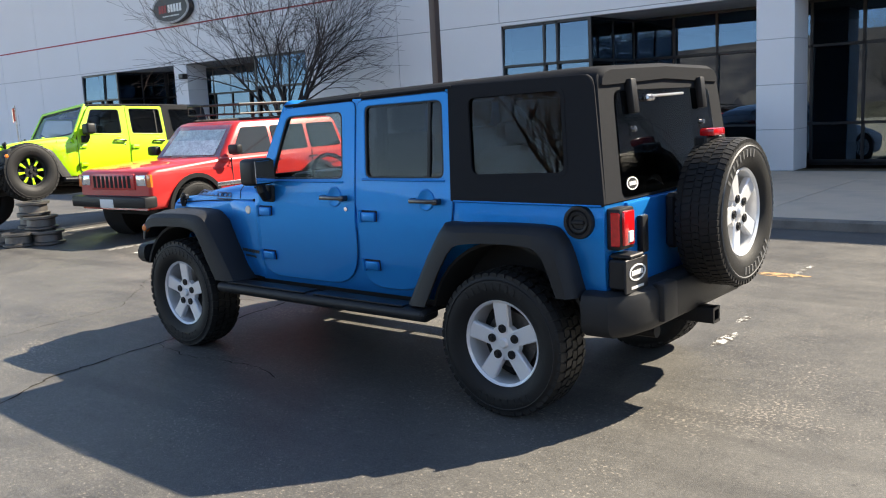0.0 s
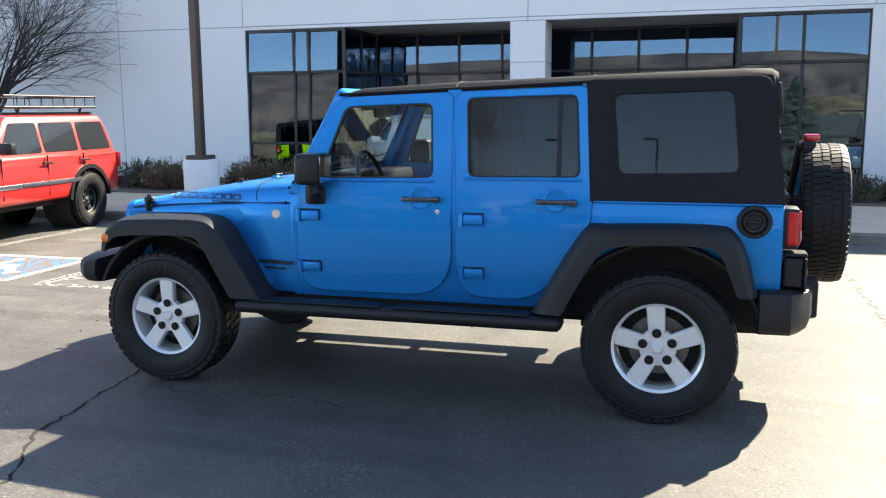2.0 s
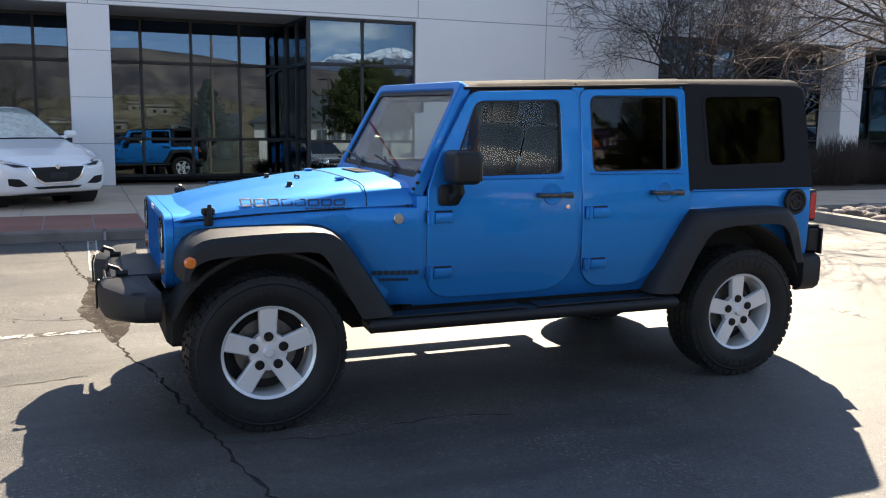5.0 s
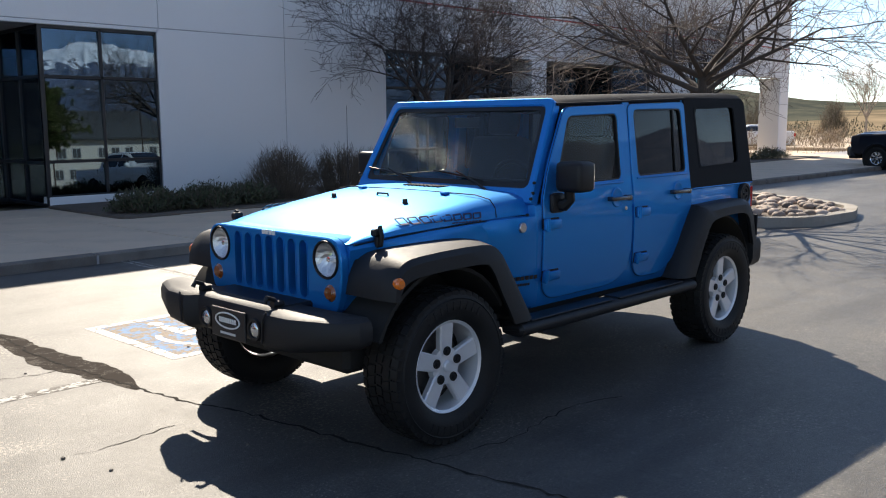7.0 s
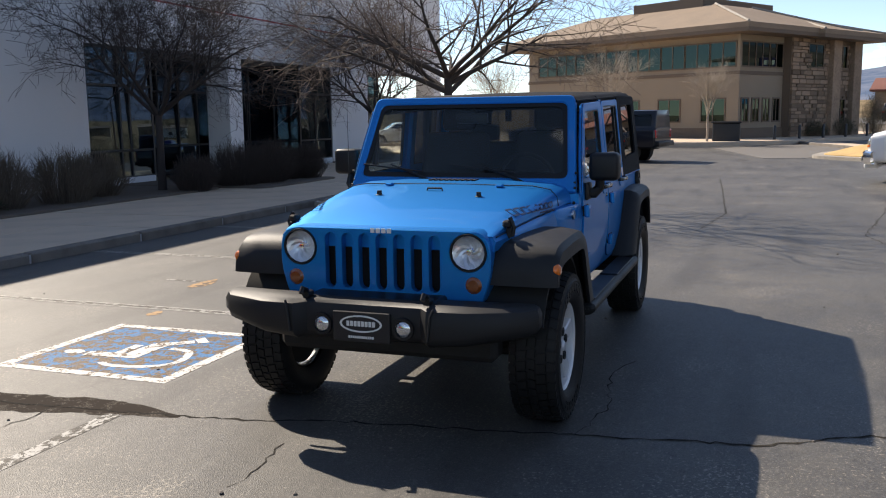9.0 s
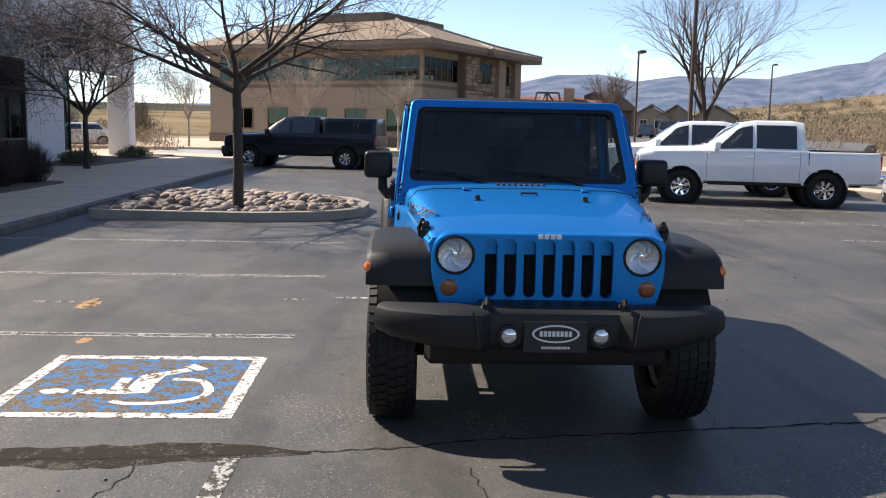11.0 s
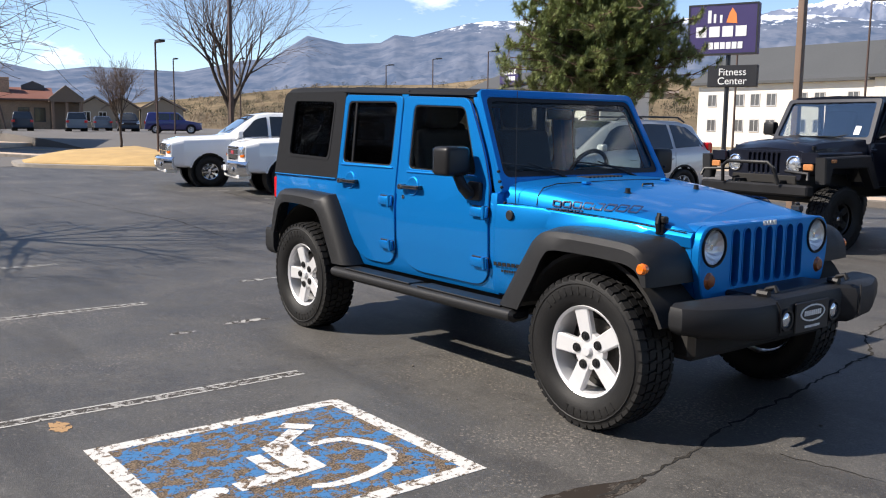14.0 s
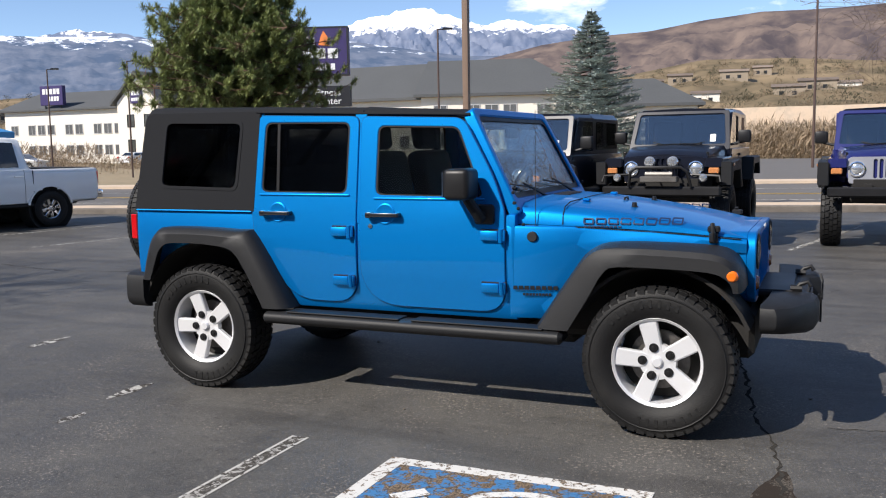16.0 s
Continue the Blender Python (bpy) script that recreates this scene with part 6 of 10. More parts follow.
def lamp_post(x, y, h, base=True, mat="brown_steel", head=True):
    p = thing("lamp_post", "tall brown square steel lamp post on a concrete base" if base else "tall dark slim lamp post beside the lot", "lamp post", "", Matrix.Translation((x, y, 0)))
    z = 0.0
    if base:
        part("concrete_base", lathe([(0.0, -0.1), (0.33, -0.1), (0.33, 0.74), (0.31, 0.77), (0, 0.77)], 28, "z"), "stucco", p, "pale round concrete base")
        part("base_plate", bm_box((-0.2, -0.2, 0.77), (0.2, 0.2, 0.85), 0.01), mat, p)
        z = 0.8
    w = 0.075 if base else 0.06
    part("pole", prism(rounded([(-w, -w), (w, -w), (w, w), (-w, w)], 0.015, 2), "z", z, h), mat, p)
    if head:
        part("arm", bm_box((-0.05, -0.05, h - 0.1), (0.7, 0.05, h), 0.01), mat, p)
        part("lamp_head", bm_box((0.5, -0.18, h - 0.04), (1.1, 0.18, h + 0.12), 0.02), mat, p)
    return p


MAT.update(brown_steel=surface("brown_steel", (0.075, 0.045, 0.034), 0.5, var=0.12, scale=1.0), tan_steel=surface("tan_steel", (0.17, 0.11, 0.075), 0.55, var=0.12))
lamp_post(7.5, -9.35, 8.0)

# ---- other vehicles ----
def slab4(p0, p1, p2, p3, thick):
    """A flat panel on four corners, drawn out along its normal."""
    a, b, c, d = (Vector(p) for p in (p0, p1, p2, p3))
    n = (b - a).cross(d - a).normalized() * thick
    bm = bmesh.new()
    lo = [bm.verts.new(v) for v in (a, b, c, d)]
    hi = [bm.verts.new(v + n) for v in (a, b, c, d)]
    bm.faces.new(hi)
    bm.faces.new(lo[::-1])
    for i in range(4):
        bm.faces.new((lo[i], lo[(i + 1) % 4], hi[(i + 1) % 4], hi[i]))
    bmesh.ops.recalc_face_normals(bm, faces=bm.faces[:])
    return bm


def lerp_pts(pts, x):
    if x <= pts[0][0]:
        return pts[0][1]
    for (a, va), (b, vb) in zip(pts, pts[1:]):
        if x <= b:
            return va + (vb - va) * (x - a) / (b - a)
    return pts[-1][1]


def road_car(name, label, paint, top, sill, front, rear, half, wheels, axles, R, arch, cabin, windows, extras=(), trim="plastic", taper=0.10, glass_mat="dark_screen", screen="dark_screen", category="car", cab_paint=None, arch_trim=True, tumble=0.03):
    """A car drawn from its side: top is its upper outline from front to rear; cabin = (belt z, roof z, windscreen foot x, windscreen head x,
    rear head x, rear foot x, half width at belt, half width at roof); windows are side-window outlines in x and z."""
    car = thing(name, label, category)
    mid, span = (front + rear) / 2, (front - rear) / 2
    outline = list(top)
    lower = []
    fx, rx = axles
    lower.append((rear, sill))
    for ax in (rx, fx):
        a0 = math.degrees(math.asin(max(-1, min(1, (sill - R) / arch))))
        lower += [(ax - arch * math.cos(radians(a)), R + arch * math.sin(radians(a))) for a in [a0 + (180 - 2 * a0) * k / 12 for k in range(13)]]
    lower.append((front, sill))
    pts = outline + lower
    bm = sliced(prism(pts, "y", -half, half, 0.06, 4), (sill + 0.12, (sill + top[len(top) // 2][1]) / 2, top[len(top) // 2][1] - 0.12))
    zt = max(p[1] for p in top)
    for v in bm.verts:
        k = abs(v.co.x - mid) / span
        f = 1 - taper * max(0, k - 0.55) ** 2 / 0.2
        h = (v.co.z - sill) / (zt - sill)
        f *= 1 - tumble * max(0, h - 0.55) / 0.45 - 0.03 * max(0, 0.25 - h) / 0.25
        v.co.y *= f
    part("body", bm, paint, car)
    part("underbody", bm_box((rear + 0.25, -half + 0.28, sill - 0.1), (front - 0.25, half - 0.28, sill + 0.3), 0.03), "under", car)
    zb, zr, wf, wh, rh, rf, hb, hr = cabin
    rings = []
    for t in (0.0, 0.5, 0.86, 0.96, 1.0):
        z = zb - 0.05 + (zr - zb + 0.05) * t
        x0, x1 = wf + (wh - wf) * t, rf + (rh - rf) * t
        h = hb + (hr - hb) * t
        if t == 1.0:
            x0, x1, h = x0 - 0.10, x1 + 0.10, h - 0.08
        if t == 0.96:
            x0, x1, h = x0 - 0.03, x1 + 0.03, h - 0.02
        rings.append([(x, y, z) for x, y in rounded([(x0, -h), (x0, h), (x1, h), (x1, -h)], 0.09, 4)])
    part("cabin", loft(rings), cab_paint or paint, car)

    def side(z):
        t = (z - zb + 0.05) / (zr - zb + 0.05)
        return hb + (hr - hb) * t

    for w in windows:
        for s in (1, -1):
            bm = prism(rounded(w, 0.04, 3), "y", 0.0, 0.012)
            for v in bm.verts:
                v.co.y += side(v.co.z) - 0.004
            part("side_window", flip(bm, s), glass_mat, car, "", None)

    for x0, x1, nm, sg in ((wf, wh, "windscreen", 1), (rf, rh, "rear_window", -1)):
        za, zc = zb + 0.02, zb + (zr - zb) * 0.90
        ta, tc = (za - zb + 0.05) / (zr - zb + 0.05), (zc - zb + 0.05) / (zr - zb + 0.05)
        xa, xc = x0 + (x1 - x0) * ta + 0.002 * sg, x0 + (x1 - x0) * tc + 0.002 * sg
        ha, hc = (hb + (hr - hb) * ta) * 0.90, (hb + (hr - hb) * tc) * 0.89
        c = [(xa, -ha, za), (xa, ha, za), (xc, hc, zc), (xc, -hc, zc)]
        part(nm, slab4(*(c if sg > 0 else c[::-1]), 0.008), screen if sg > 0 else glass_mat, car, "", None)
    for s in (1, -1):
        if arch_trim:
            for ax in axles:
                ro = arc(ax, R, arch + 0.055, 4, 176, 14)
                ri = arc(ax, R, arch - 0.005, 4, 176, 14)
                k = abs(ax - mid) / span
                f = 1 - taper * max(0, k - 0.55) ** 2 / 0.2
                part("arch_trim", flip(prism(ro + ri[::-1], "y", half * f - 0.05, half * f + 0.012), s), trim, car)
        for i, ax in enumerate(axles):
            put_wheel(car, wheels, (ax, (half - 0.125) * s, R), 0 if s > 0 else 180, "wheel", 17 + 40 * i)
            part("wheel_well", flip(lathe([(arch - 0.01, half - 0.5), (arch - 0.004, half - 0.06), (0, half - 0.5)], 24, "y", (ax, 0, R)), s), "under", car)
    for e in extras:
        nm, mt, lo, hi, bev, both = e[:6]
        lab = e[6] if len(e) > 6 else ""
        for s in ((1, -1) if both else (1,)):
            part(nm, flip(bm_box(lo, hi, bev, 2), s), mt, car, lab)
    return car


def mirrors_handles(xm, zm, half, doors, zh, mt="plastic", size=(0.12, 0.2, 0.15)):
    out = [("side_mirror", mt, (xm - size[0] / 2, half - 0.02, zm), (xm + size[0] / 2, half + size[1], zm + size[2]), 0.035, True)]
    for x in doors:
        out.append(("door_handle", "plastic", (x - 0.1, half - 0.005, zh - 0.016), (x + 0.1, half + 0.028, zh + 0.016), 0.008, True))
    return out


def seams(car, half, xs, z0, z1):
    for x in xs:
        for s in (1, -1):
            part("door_gap", flip(bm_box((x - 0.005, half - 0.02, z0), (x + 0.005, half + 0.002, z1)), s), "seam", car, "", None)


road_alloy = wheel_meshes(0.33, 0.105, 0.225, "rim", 10, 0.07, 0, 0.004, 5, spoke_rim_bm(0.225, 0.07, 10, 0.016, 0.022))
suv_alloy = wheel_meshes(0.365, 0.12, 0.24, "rim", 9, 0.08, 0, 0.004, 5, spoke_rim_bm(0.24, 0.08, 9, 0.018, 0.022))
truck_wheel = wheel_meshes(0.375, 0.125, 0.215, "chrome", 8, 0.085, 44, 0.008, 6, spoke_rim_bm(0.215, 0.085, 8, 0.03, 0.036))
mud_wheel = wheel_meshes(0.40, 0.14, 0.20, "dark_steel", 5, 0.06, 34, 0.016, 5, spoke_rim_bm(0.20, 0.06, 5, 0.04, 0.05), "chrome")
lime_wheel = wheel_meshes(0.45, 0.15, 0.235, "plastic", 8, 0.09, 34, 0.016, 5, spoke_rim_bm(0.235, 0.09, 8, 0.024, 0.034), "plastic")
for k in range(8):
    accent = prism([(0.10, -0.012), (0.205, -0.024), (0.205, 0.024), (0.10, 0.012)], "y", 0.07, 0.095, 0.004)
    accent.transform(Matrix.Rotation(2 * math.pi * k / 8, 4, "Y"))
    lime_wheel.append(("spoke_insert", mesh_of("spoke_insert", accent, "lime", 30), "lime green spoke insert"))


def red_wagon():
    top = [(2.1, 0.62), (2.1, 0.95), (2.06, 1.0), (1.95, 1.03), (0.75, 1.10), (-2.05, 1.10), (-2.1, 1.0), (-2.12, 0.62)]
    half = 0.86
    ex = mirrors_handles(0.62, 1.13, half, (-0.28, -1.15), 0.98)
    ex += [("headlight", "lens", (2.08, 0.54, 0.80), (2.115, 0.74, 0.95), 0.01, True), ("grille", "red", (2.08, -0.5, 0.74), (2.12, 0.5, 0.97), 0.015, False),
           ("turn_signal", "amber", (2.06, 0.74, 0.78), (2.10, 0.84, 0.96), 0.01, True), ("front_bumper", "plastic", (2.02, -0.86, 0.50), (2.24, 0.86, 0.66), 0.03, False),
           ("rear_bumper", "plastic", (-2.26, -0.86, 0.52), (-2.05, 0.86, 0.68), 0.03, False), ("bumper_strip", "steel", (-2.27, -0.80, 0.66), (-2.06, 0.80, 0.70), 0.01, False),
           ("number_plate", "pale", (2.235, -0.15, 0.50), (2.25, 0.15, 0.62), 0.004, False), ("side_trim", "steel", (-1.05, half - 0.01, 0.68), (0.95, half + 0.012, 0.74), 0.006, True),
           ("tail_light", "red_lens", (-2.13, 0.62, 0.82), (-2.08, 0.84, 1.05), 0.012, True), ("roof_rail", "plastic", (-1.9, 0.5, 1.62), (0.1, 0.54, 1.66), 0.01, True)]
    for k in range(9):
        ex.append(("grille_slot", "under", (2.115, -0.44 + 0.1 * k, 0.77), (2.124, -0.38 + 0.1 * k, 0.94), 0.0, False))
    car = road_car("station_wagon", "red boxy four-door off-road wagon with a black roof rack", "red", top, 0.46, 2.12, -2.12, half, mud_wheel, (1.32, -1.256), 0.40, 0.46,
                   (1.08, 1.62, 0.80, 0.30, -1.92, -2.08, 0.82, 0.68), [[(0.56, 1.12), (-0.28, 1.12), (-0.28, 1.52), (0.26, 1.52)], [(-0.35, 1.12), (-1.10, 1.12), (-1.10, 1.52), (-0.35, 1.52)], [(-1.18, 1.12), (-1.92, 1.12), (-1.84, 1.52), (-1.18, 1.52)]], ex, taper=0.05, screen="car_glass")
    seams(car, half, (0.62, -0.31, -1.14), 0.55, 1.08)
    for z in (1.73, 1.88):
        part("rack_rail", tube([(0.15, -0.6, z), (0.15, 0.6, z), (-1.9, 0.6, z), (-1.9, -0.6, z), (0.15, -0.6, z)], 0.014, 6), "plastic", car, "black roof rack rail")
    for k in range(9):
        x = 0.15 - 2.05 * k / 8
        part("rack_slat", tube([(x, -0.6, 1.88), (x, -0.6, 1.73), (x, 0.6, 1.73), (x, 0.6, 1.88)], 0.010, 6), "plastic", car)
    for x in (-0.2, -1.6):
        for s in (1, -1):
            part("rack_foot", tube([(x, 0.52 * s, 1.64), (x, 0.55 * s, 1.73)], 0.02, 6), "plastic", car)
    part("silver_screen", slab4((0.735, -0.6, 1.13), (0.735, 0.6, 1.13), (0.40, 0.54, 1.5), (0.40, -0.54, 1.5), 0.004), "shade_foil", car, "crumpled silver sunshade", None)
    return car


red_wagon().matrix_world = pose(7.74, -4.2, 0.0, 0, 0, 95)

lime_car = off_roader("lime", "lime green four-door off-road car propped on stacked steel rims", lime_wheel, 0.12, False, False, 9, (0.36, 0.02, 0.05, 0.05))
lime_car.matrix_world = pose(10.42, -3.3, 0.06, 0, 0, 92) @ Matrix.Rotation(radians(5.5), 4, "X") @ Matrix.Rotation(radians(-4.0), 4, "Y")

old_rim_me = mesh_of("old_rim", lathe([(0.13, 0.0), (0.20, 0.0), (0.235, 0.012), (0.235, 0.04), (0.20, 0.055), (0.195, 0.15), (0.235, 0.165), (0.235, 0.195), (0.20, 0.2), (0.13, 0.2), (0.13, 0.0)], 26, "z"), "rotor", 30)
for x, y, z in ((8.9, -1.6, 0.0), (8.45, -1.5, 0.0), (9.35, -1.75, 0.0), (8.68, -1.2, 0.0), (9.1, -1.2, 0.0), (8.7, -1.55, 0.2), (9.12, -1.65, 0.2), (8.9, -1.55, 0.4)):
    o = tagged(new("steel_rim", old_rim_me), "dull steel wheel rim in a stack on the asphalt", "wheel rim", "stacked rims")
    o.matrix_world = pose(x, y, z)


def station(shape, x):
    """A body's measures at a station: bottom half width, shoulder half width, bottom, shoulder, top, top half width."""
    pts = shape[::-1]
    return [lerp_pts([(p[0], p[k]) for p in pts], x) for k in range(1, 7)]


def cabin_side(shape, x, f):
    """A point on the glasshouse side: f runs from the shoulder to the roof edge."""
    yb, ys, zb, zs, zt, yt = station(shape, x)
    return (ys - 0.03 + (yt - ys + 0.03) * (f * 0.8 + 0.2 * f * f), zs + (zt - 0.05 - zs) * f)


def flank(shape, x, z):
    """Half width of the body side at a station and height."""
    yb, ys, zb, zs, zt, yt = station(shape, x)
    k = min(1, max(0, (z - zb - 0.05) / (zs - 0.08 - zb)))
    return yb + (ys - yb) * k + 0.022 * math.sin(math.pi * k)


def drape(tree, poly, thick=0.012, cuts=4):
    """A flat front-view outline in y and z, laid on the body from the front."""
    bm = bmesh.new()
    bm.faces.new([bm.verts.new((0, y, z)) for y, z in poly])
    bmesh.ops.triangulate(bm, faces=bm.faces[:])
    bmesh.ops.subdivide_edges(bm, edges=bm.edges[:], cuts=cuts, use_grid_fill=True)
    for v in bm.verts:
        hit = tree.ray_cast(Vector((5, v.co.y, v.co.z)), Vector((-1, 0, 0)))[0]
        v.co.x = hit.x if hit else 2.0
    back = bmesh.ops.extrude_face_region(bm, geom=bm.faces[:])
    bmesh.ops.translate(bm, vec=(thick, 0, 0), verts=[v for v in back["geom"] if isinstance(v, bmesh.types.BMVert)])
    bmesh.ops.recalc_face_normals(bm, faces=bm.faces[:])
    return bm


def lofted_car(name, label, category, paint, shape, axles, R, arch, wheels, panes, screens, gaps, handles, mirror, lip=None, side_glass="dark_screen", mirror_mat=None):
    """A vehicle with a smoothly drawn body. panes: side-window outlines in x and f; screens: name, front x, rear x, material, lift."""
    car = thing(name, label, category)
    front, rear = shape[0][0], shape[-1][0]
    n = int((front - rear) / 0.04)
    xs = sorted({round(front + (rear - front) * i / n, 4) for i in range(n + 1)} | {p[0] for p in shape}, reverse=True)
    rings = []
    for x in xs:
        yb, ys, zb, zs, zt, yt = station(shape, x)
        half = [(yb * 0.55, zb), (yb * 0.93, zb + 0.005), (yb, zb + 0.05)]
        half += [(yb + (ys - yb) * k / 8 + 0.022 * math.sin(math.pi * k / 8), zb + 0.05 + (zs - 0.08 - zb) * k / 8) for k in range(1, 9)]
        half += [cabin_side(shape, x, f) for f in (0.0, 0.25, 0.5, 0.75, 1.0)] + [(yt - 0.03, zt - 0.026), (yt - 0.09, zt - 0.010), (yt * 0.5, zt - 0.002)]
        rings.append([(x, -y, z) for y, z in half] + [(x, y, z) for y, z in half[::-1]])
    bm = loft(rings)
    tree = bvhtree.BVHTree.FromBMesh(bm)
    gone = [f for f in bm.faces for ax in axles if abs(f.calc_center_median().y) > 0.5 and math.hypot(f.calc_center_median().x - ax, f.calc_center_median().z - R) < arch - 0.002]
    bmesh.ops.delete(bm, geom=list(set(gone)), context="FACES")
    part("body", bm, paint, car, "", 50)
    zb = shape[len(shape) // 2][3]
    part("underbody", bm_box((rear + 0.25, -0.6, zb - 0.04), (front - 0.25, 0.6, zb + 0.25), 0.05), "under", car)
    for s in (1, -1):
        for i, ax in enumerate(axles):
            yl = flank(shape, ax, R + arch) + 0.006
            a0 = math.degrees(math.asin(max(-1, min(1, (zb - R) / arch))))
            ring = prism(arc(ax, R, arch + 0.03, a0, 180 - a0, 20) + arc(ax, R, arch - 0.012, a0, 180 - a0, 20)[::-1], "y", yl - 0.10, yl, 0.006)
            part("arch_lip", flip(ring, s), lip or paint, car)
            part("wheel_well", flip(lathe([(arch + 0.02, yl - 0.45), (arch + 0.015, yl - 0.02), (0, yl - 0.45)], 24, "y", (ax, 0, R)), s), "under", car)
            put_wheel(car, wheels, (ax, (yl - 0.115) * s, R), 0 if s > 0 else 180, "wheel", 17 + 40 * i)
        for outline in panes:
            pane = bmesh.new()
            pane.faces.new([pane.verts.new((x, 0, f)) for x, f in outline])
            bmesh.ops.triangulate(pane, faces=pane.faces[:])
            bmesh.ops.subdivide_edges(pane, edges=pane.edges[:], cuts=3, use_grid_fill=True)
            for v in pane.verts:
                y, z = cabin_side(shape, v.co.x, v.co.z)
                v.co.y, v.co.z = y + 0.006, z
            part("side_window", flip(pane, s), side_glass, car, "dark tinted side window", 40)
        mx, mz, mw, mh = mirror
        my = flank(shape, mx, mz)
        part("side_mirror", flip(join(bm_box((mx - 0.07, my + 0.02, mz), (mx + 0.07, my + 0.02 + mw, mz + mh), 0.045, 3), bm_box((mx - 0.04, my - 0.06, mz - 0.01), (mx + 0.04, my + 0.05, mz + 0.04), 0.012)), s), mirror_mat or paint, car, "door mirror")
        for x, z in handles:
            part("door_handle", flip(bm_box((x - 0.09, flank(shape, x, z) - 0.01, z - 0.013), (x + 0.09, flank(shape, x, z) + 0.032, z + 0.013), 0.01), s), paint, car)
        for x in gaps:
            z1 = station(shape, x)[3] - 0.03
            part("door_gap", flip(tube([(x, flank(shape, x, zb + 0.06 + (z1 - zb - 0.06) * k / 8) + 0.002, zb + 0.06 + (z1 - zb - 0.06) * k / 8) for k in range(9)], 0.004, 4), s), "seam", car, "", None)
    for nm, x0, x1, mt, lift in screens:
        sk = bmesh.new()
        rows = []
        for i in range(9):
            x = x0 + (x1 - x0) * i / 8
            yb, ys, zb_, zs, zt, yt = station(shape, x)
            rows.append([sk.verts.new((x, (yt - 0.05) * j / 4, zt + lift - 0.012 * abs(j / 4) ** 3)) for j in range(-4, 5)])
        for ra, rb in zip(rows, rows[1:]):
            for j in range(8):
                sk.faces.new((ra[j], ra[j + 1], rb[j + 1], rb[j]))
        bmesh.ops.recalc_face_normals(sk, faces=sk.faces[:])
        part(nm, sk, mt, car, "crumpled silver sunshade" if nm == "sunshade" else "", 40)
    return car, tree


def both(car, name, mat, make, label=""):
    """The same part on either side of a vehicle."""
    for s in (1, -1):
        part(name, flip(make(), s), mat, car, label)


HATCH = ((2.20, 0.50, 0.56, 0.30, 0.57, 0.60, 0.40), (2.13, 0.72, 0.75, 0.23, 0.635, 0.675, 0.58), (1.98, 0.81, 0.82, 0.20, 0.695, 0.755, 0.66), (1.65, 0.865, 0.87, 0.19, 0.785, 0.850, 0.72), (1.28, 0.885, 0.89, 0.19, 0.855, 0.925, 0.74),
         (1.08, 0.885, 0.885, 0.19, 0.88, 0.965, 0.735), (0.75, 0.885, 0.885, 0.19, 0.90, 1.165, 0.65), (0.42, 0.885, 0.885, 0.19, 0.915, 1.345, 0.595), (0.15, 0.885, 0.885, 0.19, 0.92, 1.43, 0.57), (-0.3, 0.885, 0.885, 0.19, 0.93, 1.455, 0.565),
         (-0.9, 0.885, 0.885, 0.19, 0.94, 1.435, 0.56), (-1.4, 0.88, 0.88, 0.20, 0.955, 1.36, 0.55), (-1.8, 0.855, 0.86, 0.22, 0.97, 1.225, 0.56), (-2.05, 0.79, 0.82, 0.27, 0.97, 1.06, 0.60), (-2.17, 0.68, 0.72, 0.34, 0.90, 0.93, 0.50))


